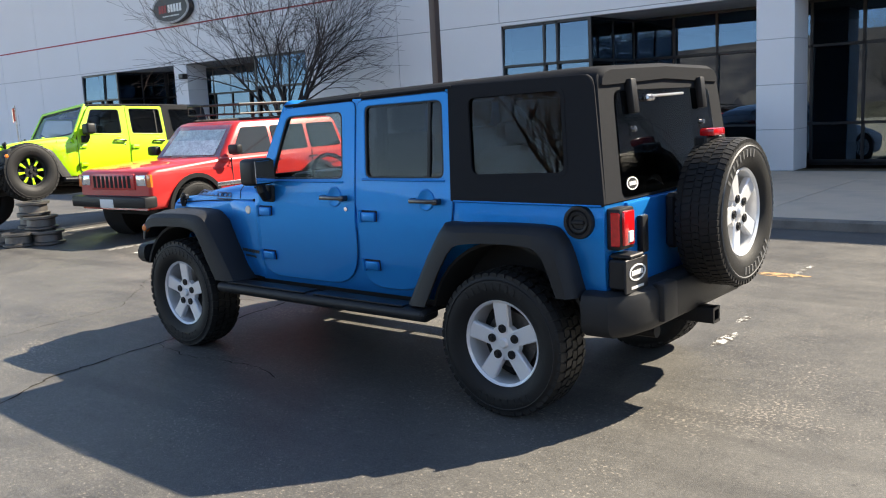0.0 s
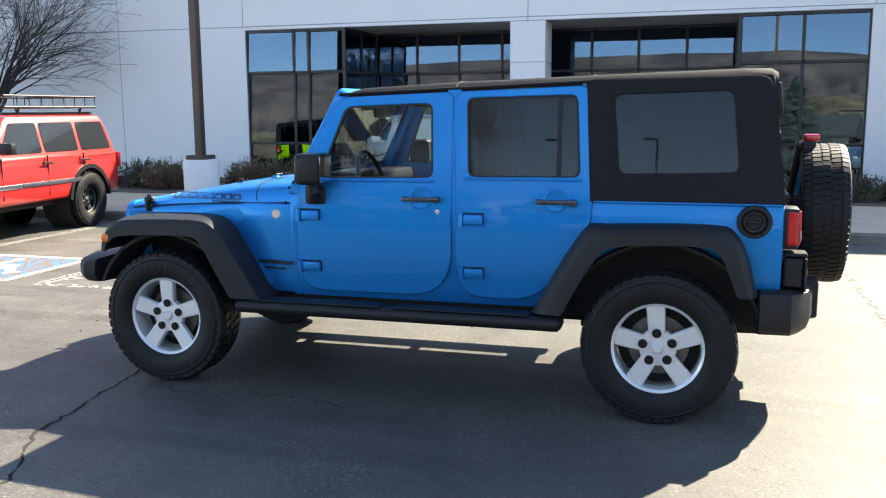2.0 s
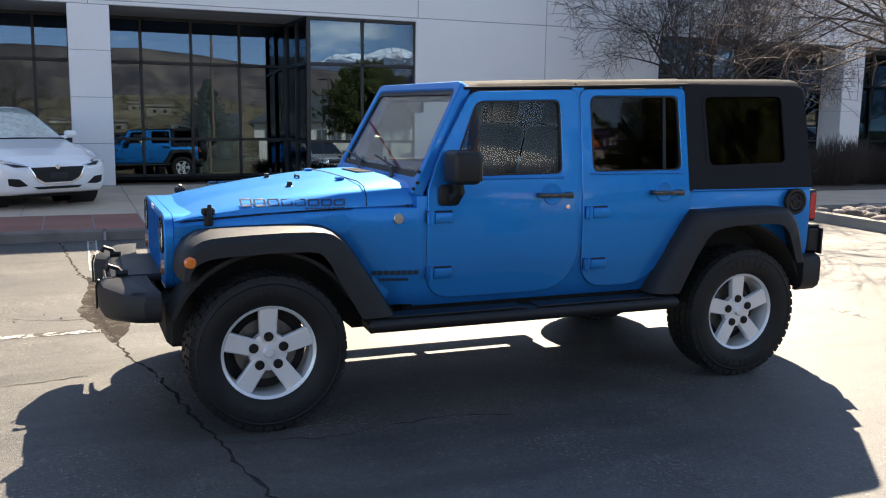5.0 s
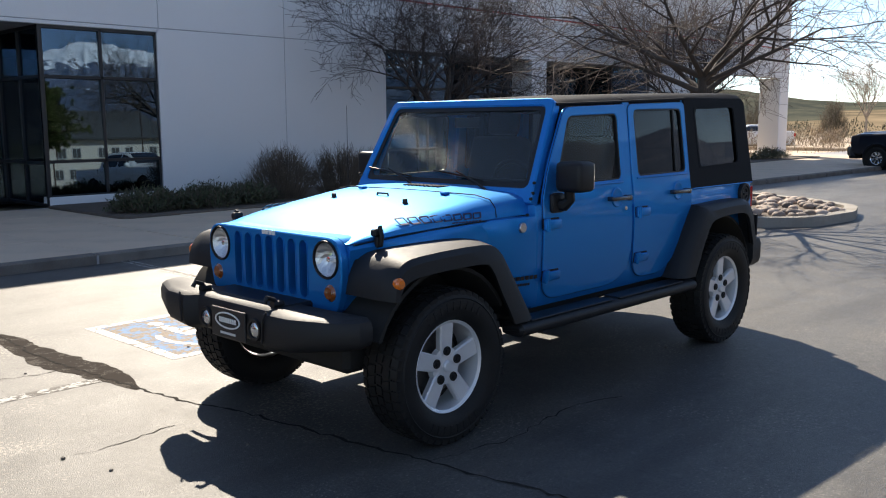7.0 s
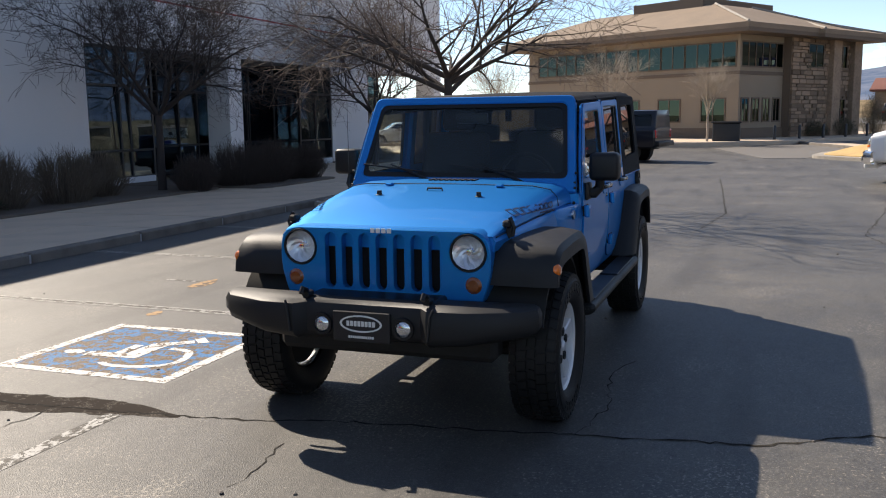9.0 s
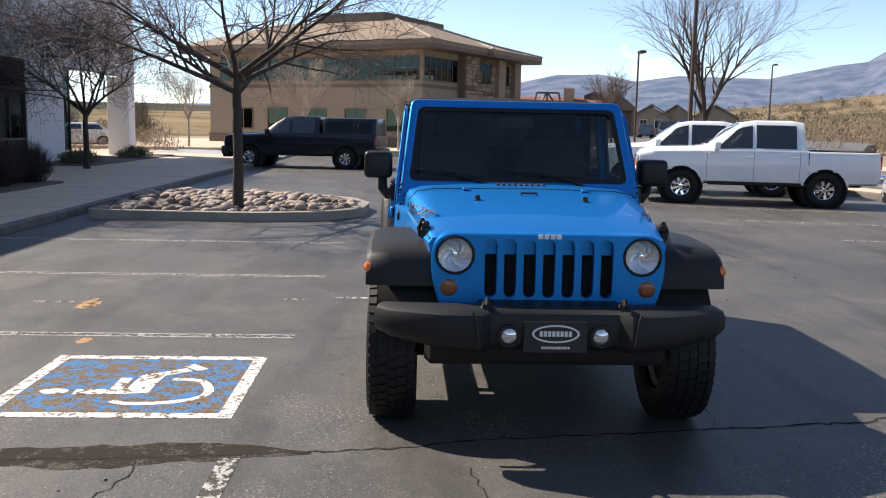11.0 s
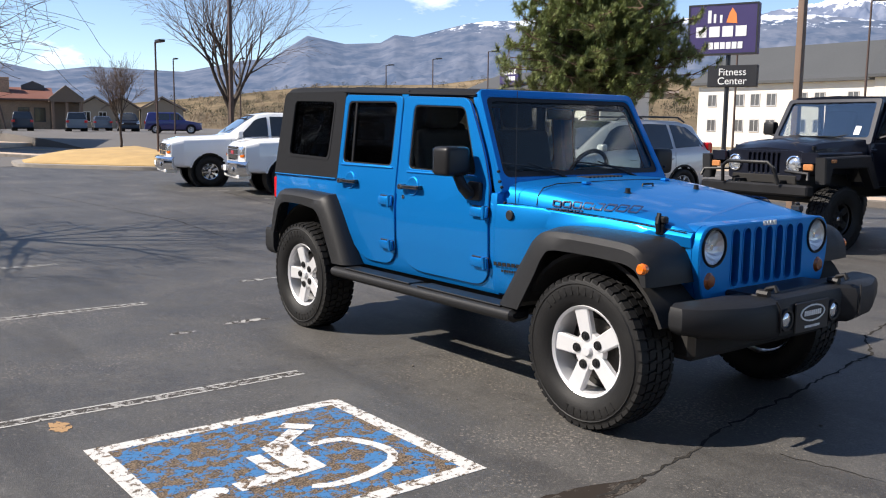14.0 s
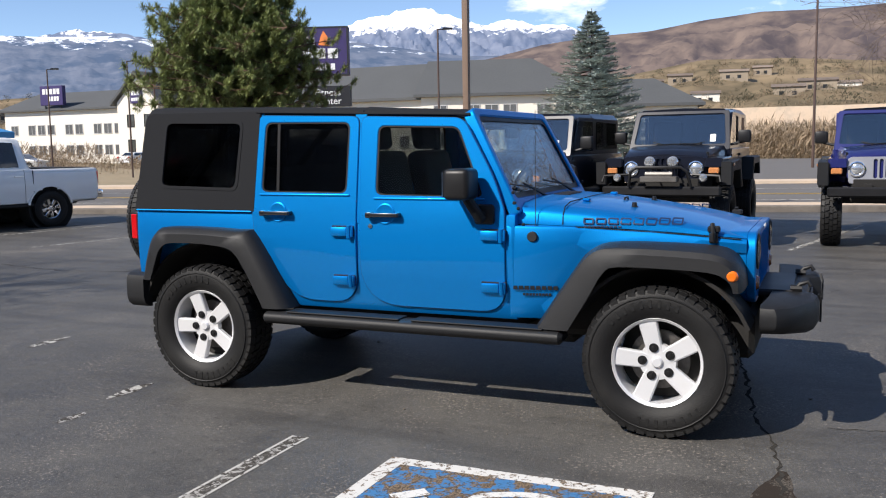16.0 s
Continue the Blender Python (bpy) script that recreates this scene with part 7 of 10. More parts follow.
def white_hatch():
    car, tree = lofted_car("hatchback", "white five-door hatchback with a bright sunshade parked by the entrance", "car", "white_paint", HATCH, (1.36, -1.34), 0.33, 0.374, road_alloy,
                           ([(0.78, 0.10), (0.60, 0.48), (0.32, 0.80), (0.0, 0.90), (-0.24, 0.92), (-0.24, 0.08)], [(-0.31, 0.08), (-0.31, 0.92), (-0.75, 0.92), (-1.05, 0.88), (-1.05, 0.10)], [(-1.12, 0.12), (-1.12, 0.86), (-1.38, 0.70), (-1.52, 0.35)]),
                           (("sunshade", 1.02, 0.24, "shade_foil", 0.002), ("windscreen", 1.06, 0.20, "car_glass", 0.009), ("rear_window", -1.25, -1.98, "dark_screen", 0.006)), (0.80, -0.275, -1.085), ((-0.12, 0.80), (-0.98, 0.82)), (0.73, 0.955, 0.18, 0.12))
    both(car, "headlight", "lens", lambda: drape(tree, [(0.39, 0.610), (0.55, 0.668), (0.74, 0.715), (0.765, 0.665), (0.60, 0.605)]), "swept clear headlight")
    both(car, "headlight_shade", "plastic", lambda: drape(tree, [(0.42, 0.612), (0.55, 0.640), (0.70, 0.665), (0.60, 0.607)], 0.016), "dark lower edge of the headlight")
    both(car, "fog_recess", "plastic", lambda: drape(tree, [(0.44, 0.345), (0.56, 0.445), (0.70, 0.455), (0.69, 0.36), (0.60, 0.335)]), "black fog light recess")
    both(car, "tail_light", "red_lens", lambda: bm_box((-2.13, 0.52, 0.86), (-1.98, 0.83, 0.97), 0.03))
    part("grille", drape(tree, [(-0.40, 0.60), (0.40, 0.60), (0.33, 0.46), (0.20, 0.385), (-0.20, 0.385), (-0.33, 0.46)]), "plastic", car, "black five-sided grille")
    part("grille_wing", drape(tree, [(-0.42, 0.605), (-0.40, 0.605), (-0.315, 0.45), (-0.19, 0.372), (0.19, 0.372), (0.315, 0.45), (0.40, 0.605), (0.42, 0.605), (0.335, 0.435), (0.20, 0.352), (-0.20, 0.352), (-0.335, 0.435)], 0.02, 1), "chrome", car, "chrome wing below the grille")
    part("badge", moved(lathe([(0.0, 0.012), (0.05, 0.01), (0.055, 0.0)], 18, "x"), Matrix.Translation((2.2, 0, 0.575))), "chrome", car, "small round chrome badge")
    part("dealer_plate", bm_box((2.20, -0.13, 0.43), (2.222, 0.13, 0.52), 0.006), "decal_black", car)
    part("lower_intake", drape(tree, [(-0.36, 0.325), (0.36, 0.325), (0.30, 0.288), (-0.30, 0.288)]), "plastic", car)
    part("screen_trim", tube([(1.075, -0.70, 0.962), (1.085, 0, 0.972), (1.075, 0.70, 0.962)], 0.014, 6), "plastic", car)
    return car


white_hatch().matrix_world = pose(3.55, -10.75, 0.125, 0, 0, 118)


SUV = ((2.40, 0.62, 0.70, 0.40, 0.74, 0.82, 0.50), (2.30, 0.84, 0.87, 0.36, 0.82, 0.92, 0.66), (2.1, 0.91, 0.92, 0.34, 0.90, 1.00, 0.72), (1.6, 0.945, 0.945, 0.33, 0.99, 1.08, 0.76), (1.30, 0.95, 0.95, 0.33, 1.03, 1.13, 0.78),
       (0.95, 0.95, 0.95, 0.33, 1.06, 1.36, 0.72), (0.55, 0.95, 0.95, 0.33, 1.08, 1.61, 0.665), (0.25, 0.95, 0.95, 0.33, 1.09, 1.715, 0.65), (-0.6, 0.95, 0.95, 0.33, 1.10, 1.755, 0.645), (-1.5, 0.95, 0.95, 0.34, 1.12, 1.735, 0.635),
       (-1.95, 0.94, 0.94, 0.36, 1.13, 1.65, 0.62), (-2.2, 0.90, 0.91, 0.40, 1.13, 1.39, 0.62), (-2.32, 0.80, 0.84, 0.46, 1.04, 1.08, 0.60))


def silver_suv():
    car, tree = lofted_car("sport_utility_car", "silver station-wagon style family car with dark lower trim", "car", "silver_paint", SUV, (1.46, -1.40), 0.365, 0.43, suv_alloy,
                           ([(0.98, 0.10), (0.72, 0.50), (0.46, 0.82), (0.2, 0.90), (-0.12, 0.92), (-0.12, 0.06)], [(-0.2, 0.06), (-0.2, 0.92), (-1.12, 0.92), (-1.12, 0.06)], [(-1.2, 0.08), (-1.2, 0.92), (-1.72, 0.88), (-1.98, 0.50), (-2.05, 0.16)]),
                           (("windscreen", 1.28, 0.30, "dark_screen", 0.006), ("rear_window", -2.0, -2.24, "dark_screen", 0.006)), (1.02, -0.16, -1.16), ((0.02, 0.93), (-1.0, 0.94)), (0.95, 1.10, 0.2, 0.15), "plastic")
    both(car, "headlight", "lens", lambda: drape(tree, [(0.46, 0.745), (0.47, 0.87), (0.70, 0.90), (0.88, 0.915), (0.89, 0.80), (0.75, 0.755)]), "clear headlight")
    both(car, "corner_lens", "amber", lambda: drape(tree, [(0.84, 0.80), (0.84, 0.90), (0.90, 0.91), (0.91, 0.81)], 0.02))
    part("grille", drape(tree, [(-0.38, 0.70), (-0.40, 0.86), (0.40, 0.86), (0.38, 0.70)]), "plastic", car, "black mesh grille")
    part("grille_rim", drape(tree, [(-0.42, 0.86), (-0.41, 0.885), (0.41, 0.885), (0.42, 0.86)], 0.03, 2), "chrome", car)
    part("grille_stroke", drape(tree, [(-0.36, 0.72), (-0.32, 0.72), (0.36, 0.85), (0.32, 0.85)], 0.022, 2), "chrome", car, "diagonal chrome bar")
    part("lower_bumper", drape(tree, [(-0.80, 0.42), (-0.82, 0.60), (0.82, 0.60), (0.80, 0.42)], 0.03), "plastic", car, "dark lower bumper")
    both(car, "fog_light", "lens", lambda: drape(tree, circle(0.60, 0.50, 0.05, 10), 0.038, 1))
    both(car, "side_strip", "plastic", lambda: bm_box((-1.0, 0.945, 0.70), (0.95, 0.985, 0.76), 0.01))
    both(car, "sill_trim", "plastic", lambda: bm_box((-0.95, 0.9, 0.32), (1.0, 0.972, 0.47), 0.02))
    both(car, "tail_light", "red_lens", lambda: bm_box((-2.30, 0.66, 0.92), (-2.12, 0.91, 1.28), 0.03))
    both(car, "roof_rail", "dark_steel", lambda: tube([(0.2, 0.58, 1.70), (0.05, 0.58, 1.80), (-1.55, 0.57, 1.80), (-1.75, 0.57, 1.70)], 0.02, 6), "dark roof rail")
    both(car, "wiper", "plastic", lambda: tube([(1.25, 0.1, 1.17), (1.12, 0.45, 1.25)], 0.01, 5))
    return car


silver_suv().matrix_world = pose(-8.30, 10.10, 0.0, 0, 0, -97)


def truck_shape(rear_cab, tail, nose=1.0):
    return ((2.78, 0.78, 0.84, 0.56, 1.00, 1.06, 0.60), (2.70, 0.92, 0.94, 0.50, 1.10, 1.16 * nose, 0.68), (2.4, 0.98, 0.98, 0.48, 1.17, 1.245, 0.74), (1.5, 0.99, 0.985, 0.48, 1.20, 1.29, 0.78), (1.28, 0.99, 0.985, 0.48, 1.21, 1.32, 0.80),
            (0.82, 0.99, 0.985, 0.48, 1.22, 1.65, 0.735), (0.52, 0.99, 0.985, 0.48, 1.23, 1.83, 0.70), (0.2, 0.99, 0.985, 0.48, 1.23, 1.88, 0.69), (rear_cab + 0.22, 0.99, 0.985, 0.48, 1.23, 1.88, 0.69), (rear_cab, 0.99, 0.985, 0.48, 1.23, 1.84, 0.69),
            (rear_cab - 0.07, 0.99, 0.985, 0.48, 1.225, 1.30, 0.80), (rear_cab - 0.12, 0.99, 0.985, 0.48, 1.215, 1.222, 0.92), (tail + 0.06, 0.99, 0.985, 0.50, 1.215, 1.222, 0.92), (tail, 0.95, 0.95, 0.56, 1.19, 1.20, 0.88))


def pickup(label, paint, crew=True, chrome_front=True, cover=False, wheels=truck_wheel, short=0.0, red_badge=False):
    rear_cab, tail = (-0.80 if crew else -0.55), -2.92 + short
    fm = "chrome" if chrome_front else "plastic"
    rw = rear_cab + 0.16
    car, tree = lofted_car("pickup_truck", label, "pickup truck", paint, truck_shape(rear_cab, tail), (1.78, -1.80 + short), 0.385, 0.47, wheels,
                           ([(1.12, 0.06), (0.86, 0.56), (0.62, 0.86), (0.28, 0.90), (0.28, 0.05)], [(0.2, 0.05), (0.2, 0.90), (rw, 0.90), (rw, 0.05)]),
                           (("windscreen", 1.25, 0.56, "dark_screen", 0.006),), (1.24, 0.24, rear_cab + 0.08), ((0.36, 1.08), (rw + 0.05, 1.08)), (1.05, 1.20, 0.24, 0.20), None, "dark_screen", paint if chrome_front else "plastic")
    both(car, "headlight", "lens", lambda: drape(tree, [(0.56, 0.86), (0.56, 1.05), (0.80, 1.08), (0.93, 1.06), (0.92, 0.88)]), "clear headlight")
    both(car, "turn_signal", "amber", lambda: drape(tree, [(0.80, 0.83), (0.80, 0.88), (0.93, 0.90), (0.92, 0.84)], 0.02))
    part("grille", drape(tree, [(-0.55, 0.76), (-0.57, 1.07), (0.57, 1.07), (0.55, 0.76)], 0.02), fm, car, "broad chrome grille" if chrome_front else "black grille")
    for z0, z1 in ((0.79, 0.88), (0.90, 0.99), (1.005, 1.05)):
        part("grille_opening", drape(tree, [(-0.51, z0), (-0.51, z1), (0.51, z1), (0.51, z0)], 0.027, 3), "under", car, "", None)
    if red_badge:
        part("badge", drape(tree, [(-0.14, 0.89), (-0.14, 0.97), (0.14, 0.97), (0.14, 0.89)], 0.036, 2), "red", car, "plain red badge bar")
    else:
        part("grille_post", drape(tree, [(-0.03, 0.78), (-0.03, 1.06), (0.03, 1.06), (0.03, 0.78)], 0.033, 2), fm, car)
    bump = loft([[(x + d, y, z) for x, y in ((2.70, -0.98), (2.88, -0.86), (2.96, -0.45), (2.98, 0), (2.96, 0.45), (2.88, 0.86), (2.70, 0.98), (2.60, 0.9), (2.60, -0.9))] for z, d in ((0.44, -0.05), (0.49, -0.01), (0.60, 0.0), (0.70, -0.005), (0.745, -0.05))])
    part("front_bumper", bump, fm, car, "bright chrome front bumper" if chrome_front else "dark front bumper")
    part("lower_valance", bm_box((2.55, -0.80, 0.34), (2.86, 0.80, 0.46), 0.03), "plastic" if not chrome_front else paint, car)
    both(car, "fog_light", "lens", lambda: lathe([(0.0, 2.955), (0.05, 2.95), (0.06, 2.93)], 14, "x", (0, 0.62, 0.56)))
    part("number_plate", bm_box((2.975, -0.15, 0.52), (2.992, 0.15, 0.64), 0.004), "pale", car)
    part("rear_bumper", bm_box((tail - 0.13, -0.95, 0.56), (tail + 0.04, 0.95, 0.74), 0.03, 2), fm, car)
    both(car, "tail_light", "red_lens", lambda: bm_box((tail - 0.02, 0.80, 0.86), (tail + 0.07, 0.975, 1.14), 0.015))
    both(car, "rocker", "plastic", lambda: bm_box((-1.0, 0.9, 0.44), (1.2, 0.995, 0.52), 0.02))
    # the bed is closed; this black slab paints the shade of an open one
    part("bed_liner", bm_box((tail + 0.08, -0.84, 1.10), (rear_cab - 0.16, 0.84, 1.232), 0.006), "under", car, "flat dark slab drawn as the inside of the truck bed")
    part("bed_gap", join(*[bm_box((rear_cab - 0.105, 0.97 * q, 0.56), (rear_cab - 0.09, 1.008 * q, 1.19)) if q > 0 else bm_box((rear_cab - 0.105, 1.008 * q, 0.56), (rear_cab - 0.09, 0.97 * q, 1.19)) for q in (1, -1)]), "seam", car, "", None)
    both(car, "wiper", "plastic", lambda: tube([(1.24, 0.1, 1.35), (1.10, 0.5, 1.46)], 0.01, 5))
    if cover:
        rings = [[(x, y, z) for x, y in rounded([(x0, -h), (x0, h), (-2.9, h), (-2.9, -h)], 0.08, 3)] for z, x0, h in ((1.19, -0.93, 0.95), (1.6, -0.93, 0.86), (1.80, -0.96, 0.78), (1.83, -1.05, 0.70))]
        part("bed_cover", loft(rings), paint, car, "black cap over the truck bed")
        for s in (1, -1):
            part("cap_window", flip(slab4((-1.05, 0.935, 1.28), (-2.75, 0.935, 1.28), (-2.75, 0.852, 1.68), (-1.05, 0.852, 1.68), -0.01), s), "dark_glass", car, "", None)
    return car


pickup("white crew-cab pickup truck with a broad chrome grille", "white_paint").matrix_world = pose(-17.36, 7.05, 0, 0, 0, -104)
pickup("white extended-cab pickup truck with a red grille badge", "white_paint", short=0.55, red_badge=True).matrix_world = pose(-14.02, 7.43, 0, 0, 0, -104)
pickup("black pickup truck with a cap over its bed", "black_paint", True, False, True).matrix_world = pose(-27.3, -4.45, 0, 0, 0, -100)


def short_off_roader(label, paint, lights=2, winch=False, bull=False, grille_paint=None, top_mat="black_paint", lift=0.0, tyres=None):
    """The two-door off-roader, seen from its front."""
    car = thing("off_road_car", label, "car")
    z0 = 0.08 + lift

    def add(n, bm, mt, lab="", sm=35):
        return part(n, moved(bm, Matrix.Translation((0, 0, z0))), mt, car, lab, sm)

    tub = [(0.55, 0.55), (-0.72, 0.55)] + arc(-1.18, 0.42, 0.46, 16, 164, 10) + [(-1.70, 0.6), (-1.70, 1.10), (0.55, 1.10)]
    add("tub", prism(tub, "y", -0.74, 0.74, 0.02, 2), paint)
    rings = []
    for x, w, e, c in ((0.52, 0.70, 1.06, 1.16), (0.9, 0.66, 1.05, 1.14), (1.3, 0.60, 1.03, 1.11), (1.5, 0.575, 1.0, 1.07), (1.58, 0.565, 0.97, 1.02)):
        rings.append([(x, -w, 0.72), (x, -w, e), (x, -w + 0.05, c - 0.02), (x, 0, c + 0.015), (x, w - 0.05, c - 0.02), (x, w, e), (x, w, 0.72)])
    add("hood", loft(rings), paint)
    gp = grille_paint or paint
    slots = [capsule(0.072 * (k - 3), 0.84, 0.045, 0.26) for k in range(7)]
    add("grille", plate(rounded([(-0.54, 0.64), (0.54, 0.64), (0.57, 1.0), (-0.57, 1.0)], [0.04, 0.04, 0.09, 0.09], 4), slots, "x", 1.575, 1.61, 0.004), gp)
    add("radiator_screen", bm_box((1.565, -0.30, 0.68), (1.574, 0.30, 1.0)), "under")
    add("underbody", join(bm_box((-1.6, -0.50, 0.40), (1.62, 0.50, 0.72), 0.03), tube([(1.19, -0.7, 0.40), (1.19, 0.7, 0.40)], 0.05), tube([(-1.18, -0.7, 0.40), (-1.18, 0.7, 0.40)], 0.05)), "under")
    for s in (1, -1):
        add("headlight", lathe([(0, 1.635), (0.06, 1.628), (0.085, 1.61), (0.09, 1.59)], 24, "x", (0, 0.44 * s, 0.835)), "lens", "round clear headlight")
        add("headlight_rim", lathe([(0.088, 1.60), (0.092, 1.632), (0.106, 1.628), (0.110, 1.60)], 24, "x", (0, 0.44 * s, 0.835)), "chrome")
        add("front_fender", flip(prism([(1.66, 0.86), (1.66, 0.98), (0.80, 0.99), (0.62, 0.62), (0.72, 0.62), (0.86, 0.90), (1.5, 0.90)], "y", 0.56, 0.80, 0.015), s), paint)
        add("flare", flip(prism([(1.68, 0.62), (1.70, 0.93), (0.82, 0.955), (0.58, 0.54), (0.70, 0.54), (0.88, 0.80), (1.54, 0.80), (1.58, 0.62)], "y", 0.78, 0.93, 0.015), s), "flare")
        add("rear_flare", flip(prism([(-0.66, 0.6), (-0.8, 0.95), (-1.58, 0.96), (-1.72, 0.66), (-1.63, 0.66), (-1.50, 0.84), (-0.88, 0.84), (-0.76, 0.6)], "y", 0.73, 0.92, 0.015), s), "flare")
        add("turn_signal", flip(bm_box((1.675, 0.62, 0.77), (1.70, 0.76, 0.85), 0.012), s), "amber_dull", "amber turn signal")
        add("side_marker", flip(bm_box((1.50, 0.925, 0.87), (1.60, 0.94, 0.91), 0.006), s), "amber_dull")
        add("side_mirror", flip(join(bm_box((0.30, 0.82, 1.18), (0.42, 1.0, 1.36), 0.03, 2), tube([(0.40, 0.72, 1.15), (0.38, 0.9, 1.2)], 0.02, 6)), s), "plastic")
        door = [(0.50, 0.62), (-0.42, 0.62), (-0.50, 1.09), (0.50, 1.09)]
        add("door", flip(prism(rounded(door, 0.08, 4), "y", 0.735, 0.752, 0.004), s), paint)
        add("side_window", flip(prism(rounded([(0.40, 1.14), (-0.42, 1.14), (-0.40, 1.58), (0.20, 1.58)], 0.04, 3), "y", 0.675, 0.70), s), "tint_glass", "", None)
        add("rear_side_window", flip(prism(rounded([(-0.62, 1.16), (-1.56, 1.16), (-1.50, 1.56), (-0.62, 1.58)], 0.04, 3), "y", 0.685, 0.70), s), "dark_glass", "", None)
        add("wiper", flip(tube([(0.60, 0.1, 1.13), (0.52, 0.38, 1.2)], 0.008, 5), s), "plastic")
    add("roof", loft([[(x, -w, 1.10), (x, -w, 1.62), (x, -w + 0.08, 1.70), (x, 0, 1.715), (x, w - 0.08, 1.70), (x, w, 1.62), (x, w, 1.10)] for x, w in ((-0.52, 0.685), (-1.1, 0.685), (-1.68, 0.67))]), top_mat)
    add("roof_front", loft([[(x, -w, 1.60), (x, -w + 0.06, 1.68), (x, 0, 1.70), (x, w - 0.06, 1.68), (x, w, 1.60), (x, 0, 1.64)] for x, w in ((0.24, 0.66), (-0.1, 0.68), (-0.53, 0.685))]), top_mat)
    a, b = Vector((0.56, 0, 1.08)), Vector((0.28, 0, 1.66))
    tl, d = (b - a).length, (b - a).normalized()
    M = Matrix.Translation(a) @ Matrix(((0, d.x, d.z, 0), (1, 0, 0, 0), (0, d.z, -d.x, 0), (0, 0, 0, 1)))
    hole = rounded([(-0.665, 0.10), (0.665, 0.10), (0.615, tl - 0.055), (-0.615, tl - 0.055)], 0.04, 3)
    add("windscreen_frame", moved(plate(rounded([(-0.74, 0), (0.74, 0), (0.685, tl), (-0.685, tl)], 0.04, 3), [hole], "z", -0.05, 0.0, 0.006), M), paint)
    add("windscreen", moved(prism(hole, "z", -0.025, -0.018), M), "car_glass", "", None)
    add("dashboard", bm_box((0.3, -0.62, 1.0), (0.52, 0.62, 1.14), 0.03), "plastic")
    for s in (1, -1):
        add("seat", moved(bm_box((-0.07, -0.22, 0), (0.07, 0.22, 0.6), 0.05, 2), Matrix.Translation((-0.3, 0.34 * s, 0.92)) @ Matrix.Rotation(radians(-10), 4, "Y")), "seat")
    for s in (1, -1):
        add("hood_latch", flip(bm_box((1.40, 0.555, 0.98), (1.46, 0.585, 1.06), 0.006), s), "plastic")
        add("windscreen_hinge", flip(bm_box((0.50, 0.60, 1.06), (0.62, 0.66, 1.12), 0.008), s), paint)
        add("door_handle", flip(bm_box((-0.36, 0.752, 0.98), (-0.24, 0.775, 1.02), 0.006), s), "plastic")
        add("door_hinge", flip(bm_box((0.46, 0.75, 0.98), (0.58, 0.77, 1.02), 0.005), s), paint)
        add("window_frame", flip(ring_with_hole(rounded([(0.46, 1.10), (-0.50, 1.10), (-0.48, 1.63), (0.20, 1.63)], 0.05, 3), rounded([(0.40, 1.14), (-0.42, 1.14), (-0.40, 1.58), (0.20, 1.58)], 0.04, 3), "y", 0.68, 0.715), s), paint)
    add("windscreen_sticker", moved(bm_box((0.44, 0.14, -0.017), (0.52, 0.26, -0.015)), M), "pale", "small pale windscreen sticker")
    add("cowl_vent", bm_box((0.58, -0.35, 1.165), (0.70, 0.35, 1.178), 0.004), "plastic")
    add("front_bumper", bm_box((1.70, -0.80, 0.47), (1.84, 0.80, 0.60), 0.02), "plastic", "black steel bumper")
    add("bumper_bracket", join(bm_box((1.5, 0.25, 0.54), (1.74, 0.35, 0.64)), bm_box((1.5, -0.35, 0.54), (1.74, -0.25, 0.64))), "under")
    if bull or winch:
        add("bull_bar", join(tube([(1.86, -0.42, 0.60), (1.92, -0.38, 0.80), (1.92, -0.30, 0.86), (1.92, 0.30, 0.86), (1.92, 0.38, 0.80), (1.86, 0.42, 0.60)], 0.022, 8), tube([(1.84, -0.8, 0.66), (1.80, -0.78, 0.74), (1.74, -0.42, 0.76)], 0.02, 6), tube([(1.84, 0.8, 0.66), (1.80, 0.78, 0.74), (1.74, 0.42, 0.76)], 0.02, 6)), "plastic", "black tube bumper bar")
    if winch:
        add("winch", join(bm_box((1.80, -0.25, 0.66), (1.95, 0.25, 0.74), 0.01), tube([(1.88, -0.18, 0.76), (1.88, 0.18, 0.76)], 0.05, 10)), "rotor", "grey winch behind the bar")
        for s in (1, -1):
            add("bumper_lamp", lathe([(0, 1.90), (0.04, 1.895), (0.055, 1.87), (0.05, 1.82)], 16, "x", (0, 0.58 * s, 0.72)), "lens")
            add("drive_lamp", lathe([(0, 1.78), (0.06, 1.775), (0.078, 1.75), (0.06, 1.68)], 20, "x", (0, 0.155 * s, 0.93)), "lens", "round auxiliary lamp")
            add("lamp_stay", tube([(1.72, 0.155 * s, 0.9), (1.9, 0.155 * s, 0.84)], 0.012, 6), "plastic")
    for x in (1.19, -1.18):
        for s in (1, -1):
            put_wheel(car, tyres or truck_wheel, (x, 0.74 * s, 0.45 if tyres is big_mud else 0.405), 0 if s > 0 else 180, "wheel", 20)
    part("spare_wheel_cover", lathe([(0, -1.98), (0.36, -1.98), (0.38, -1.95), (0.38, -1.74), (0, -1.74)], 24, "x", (0, 0, 1.0)), "plastic", car)
    return car


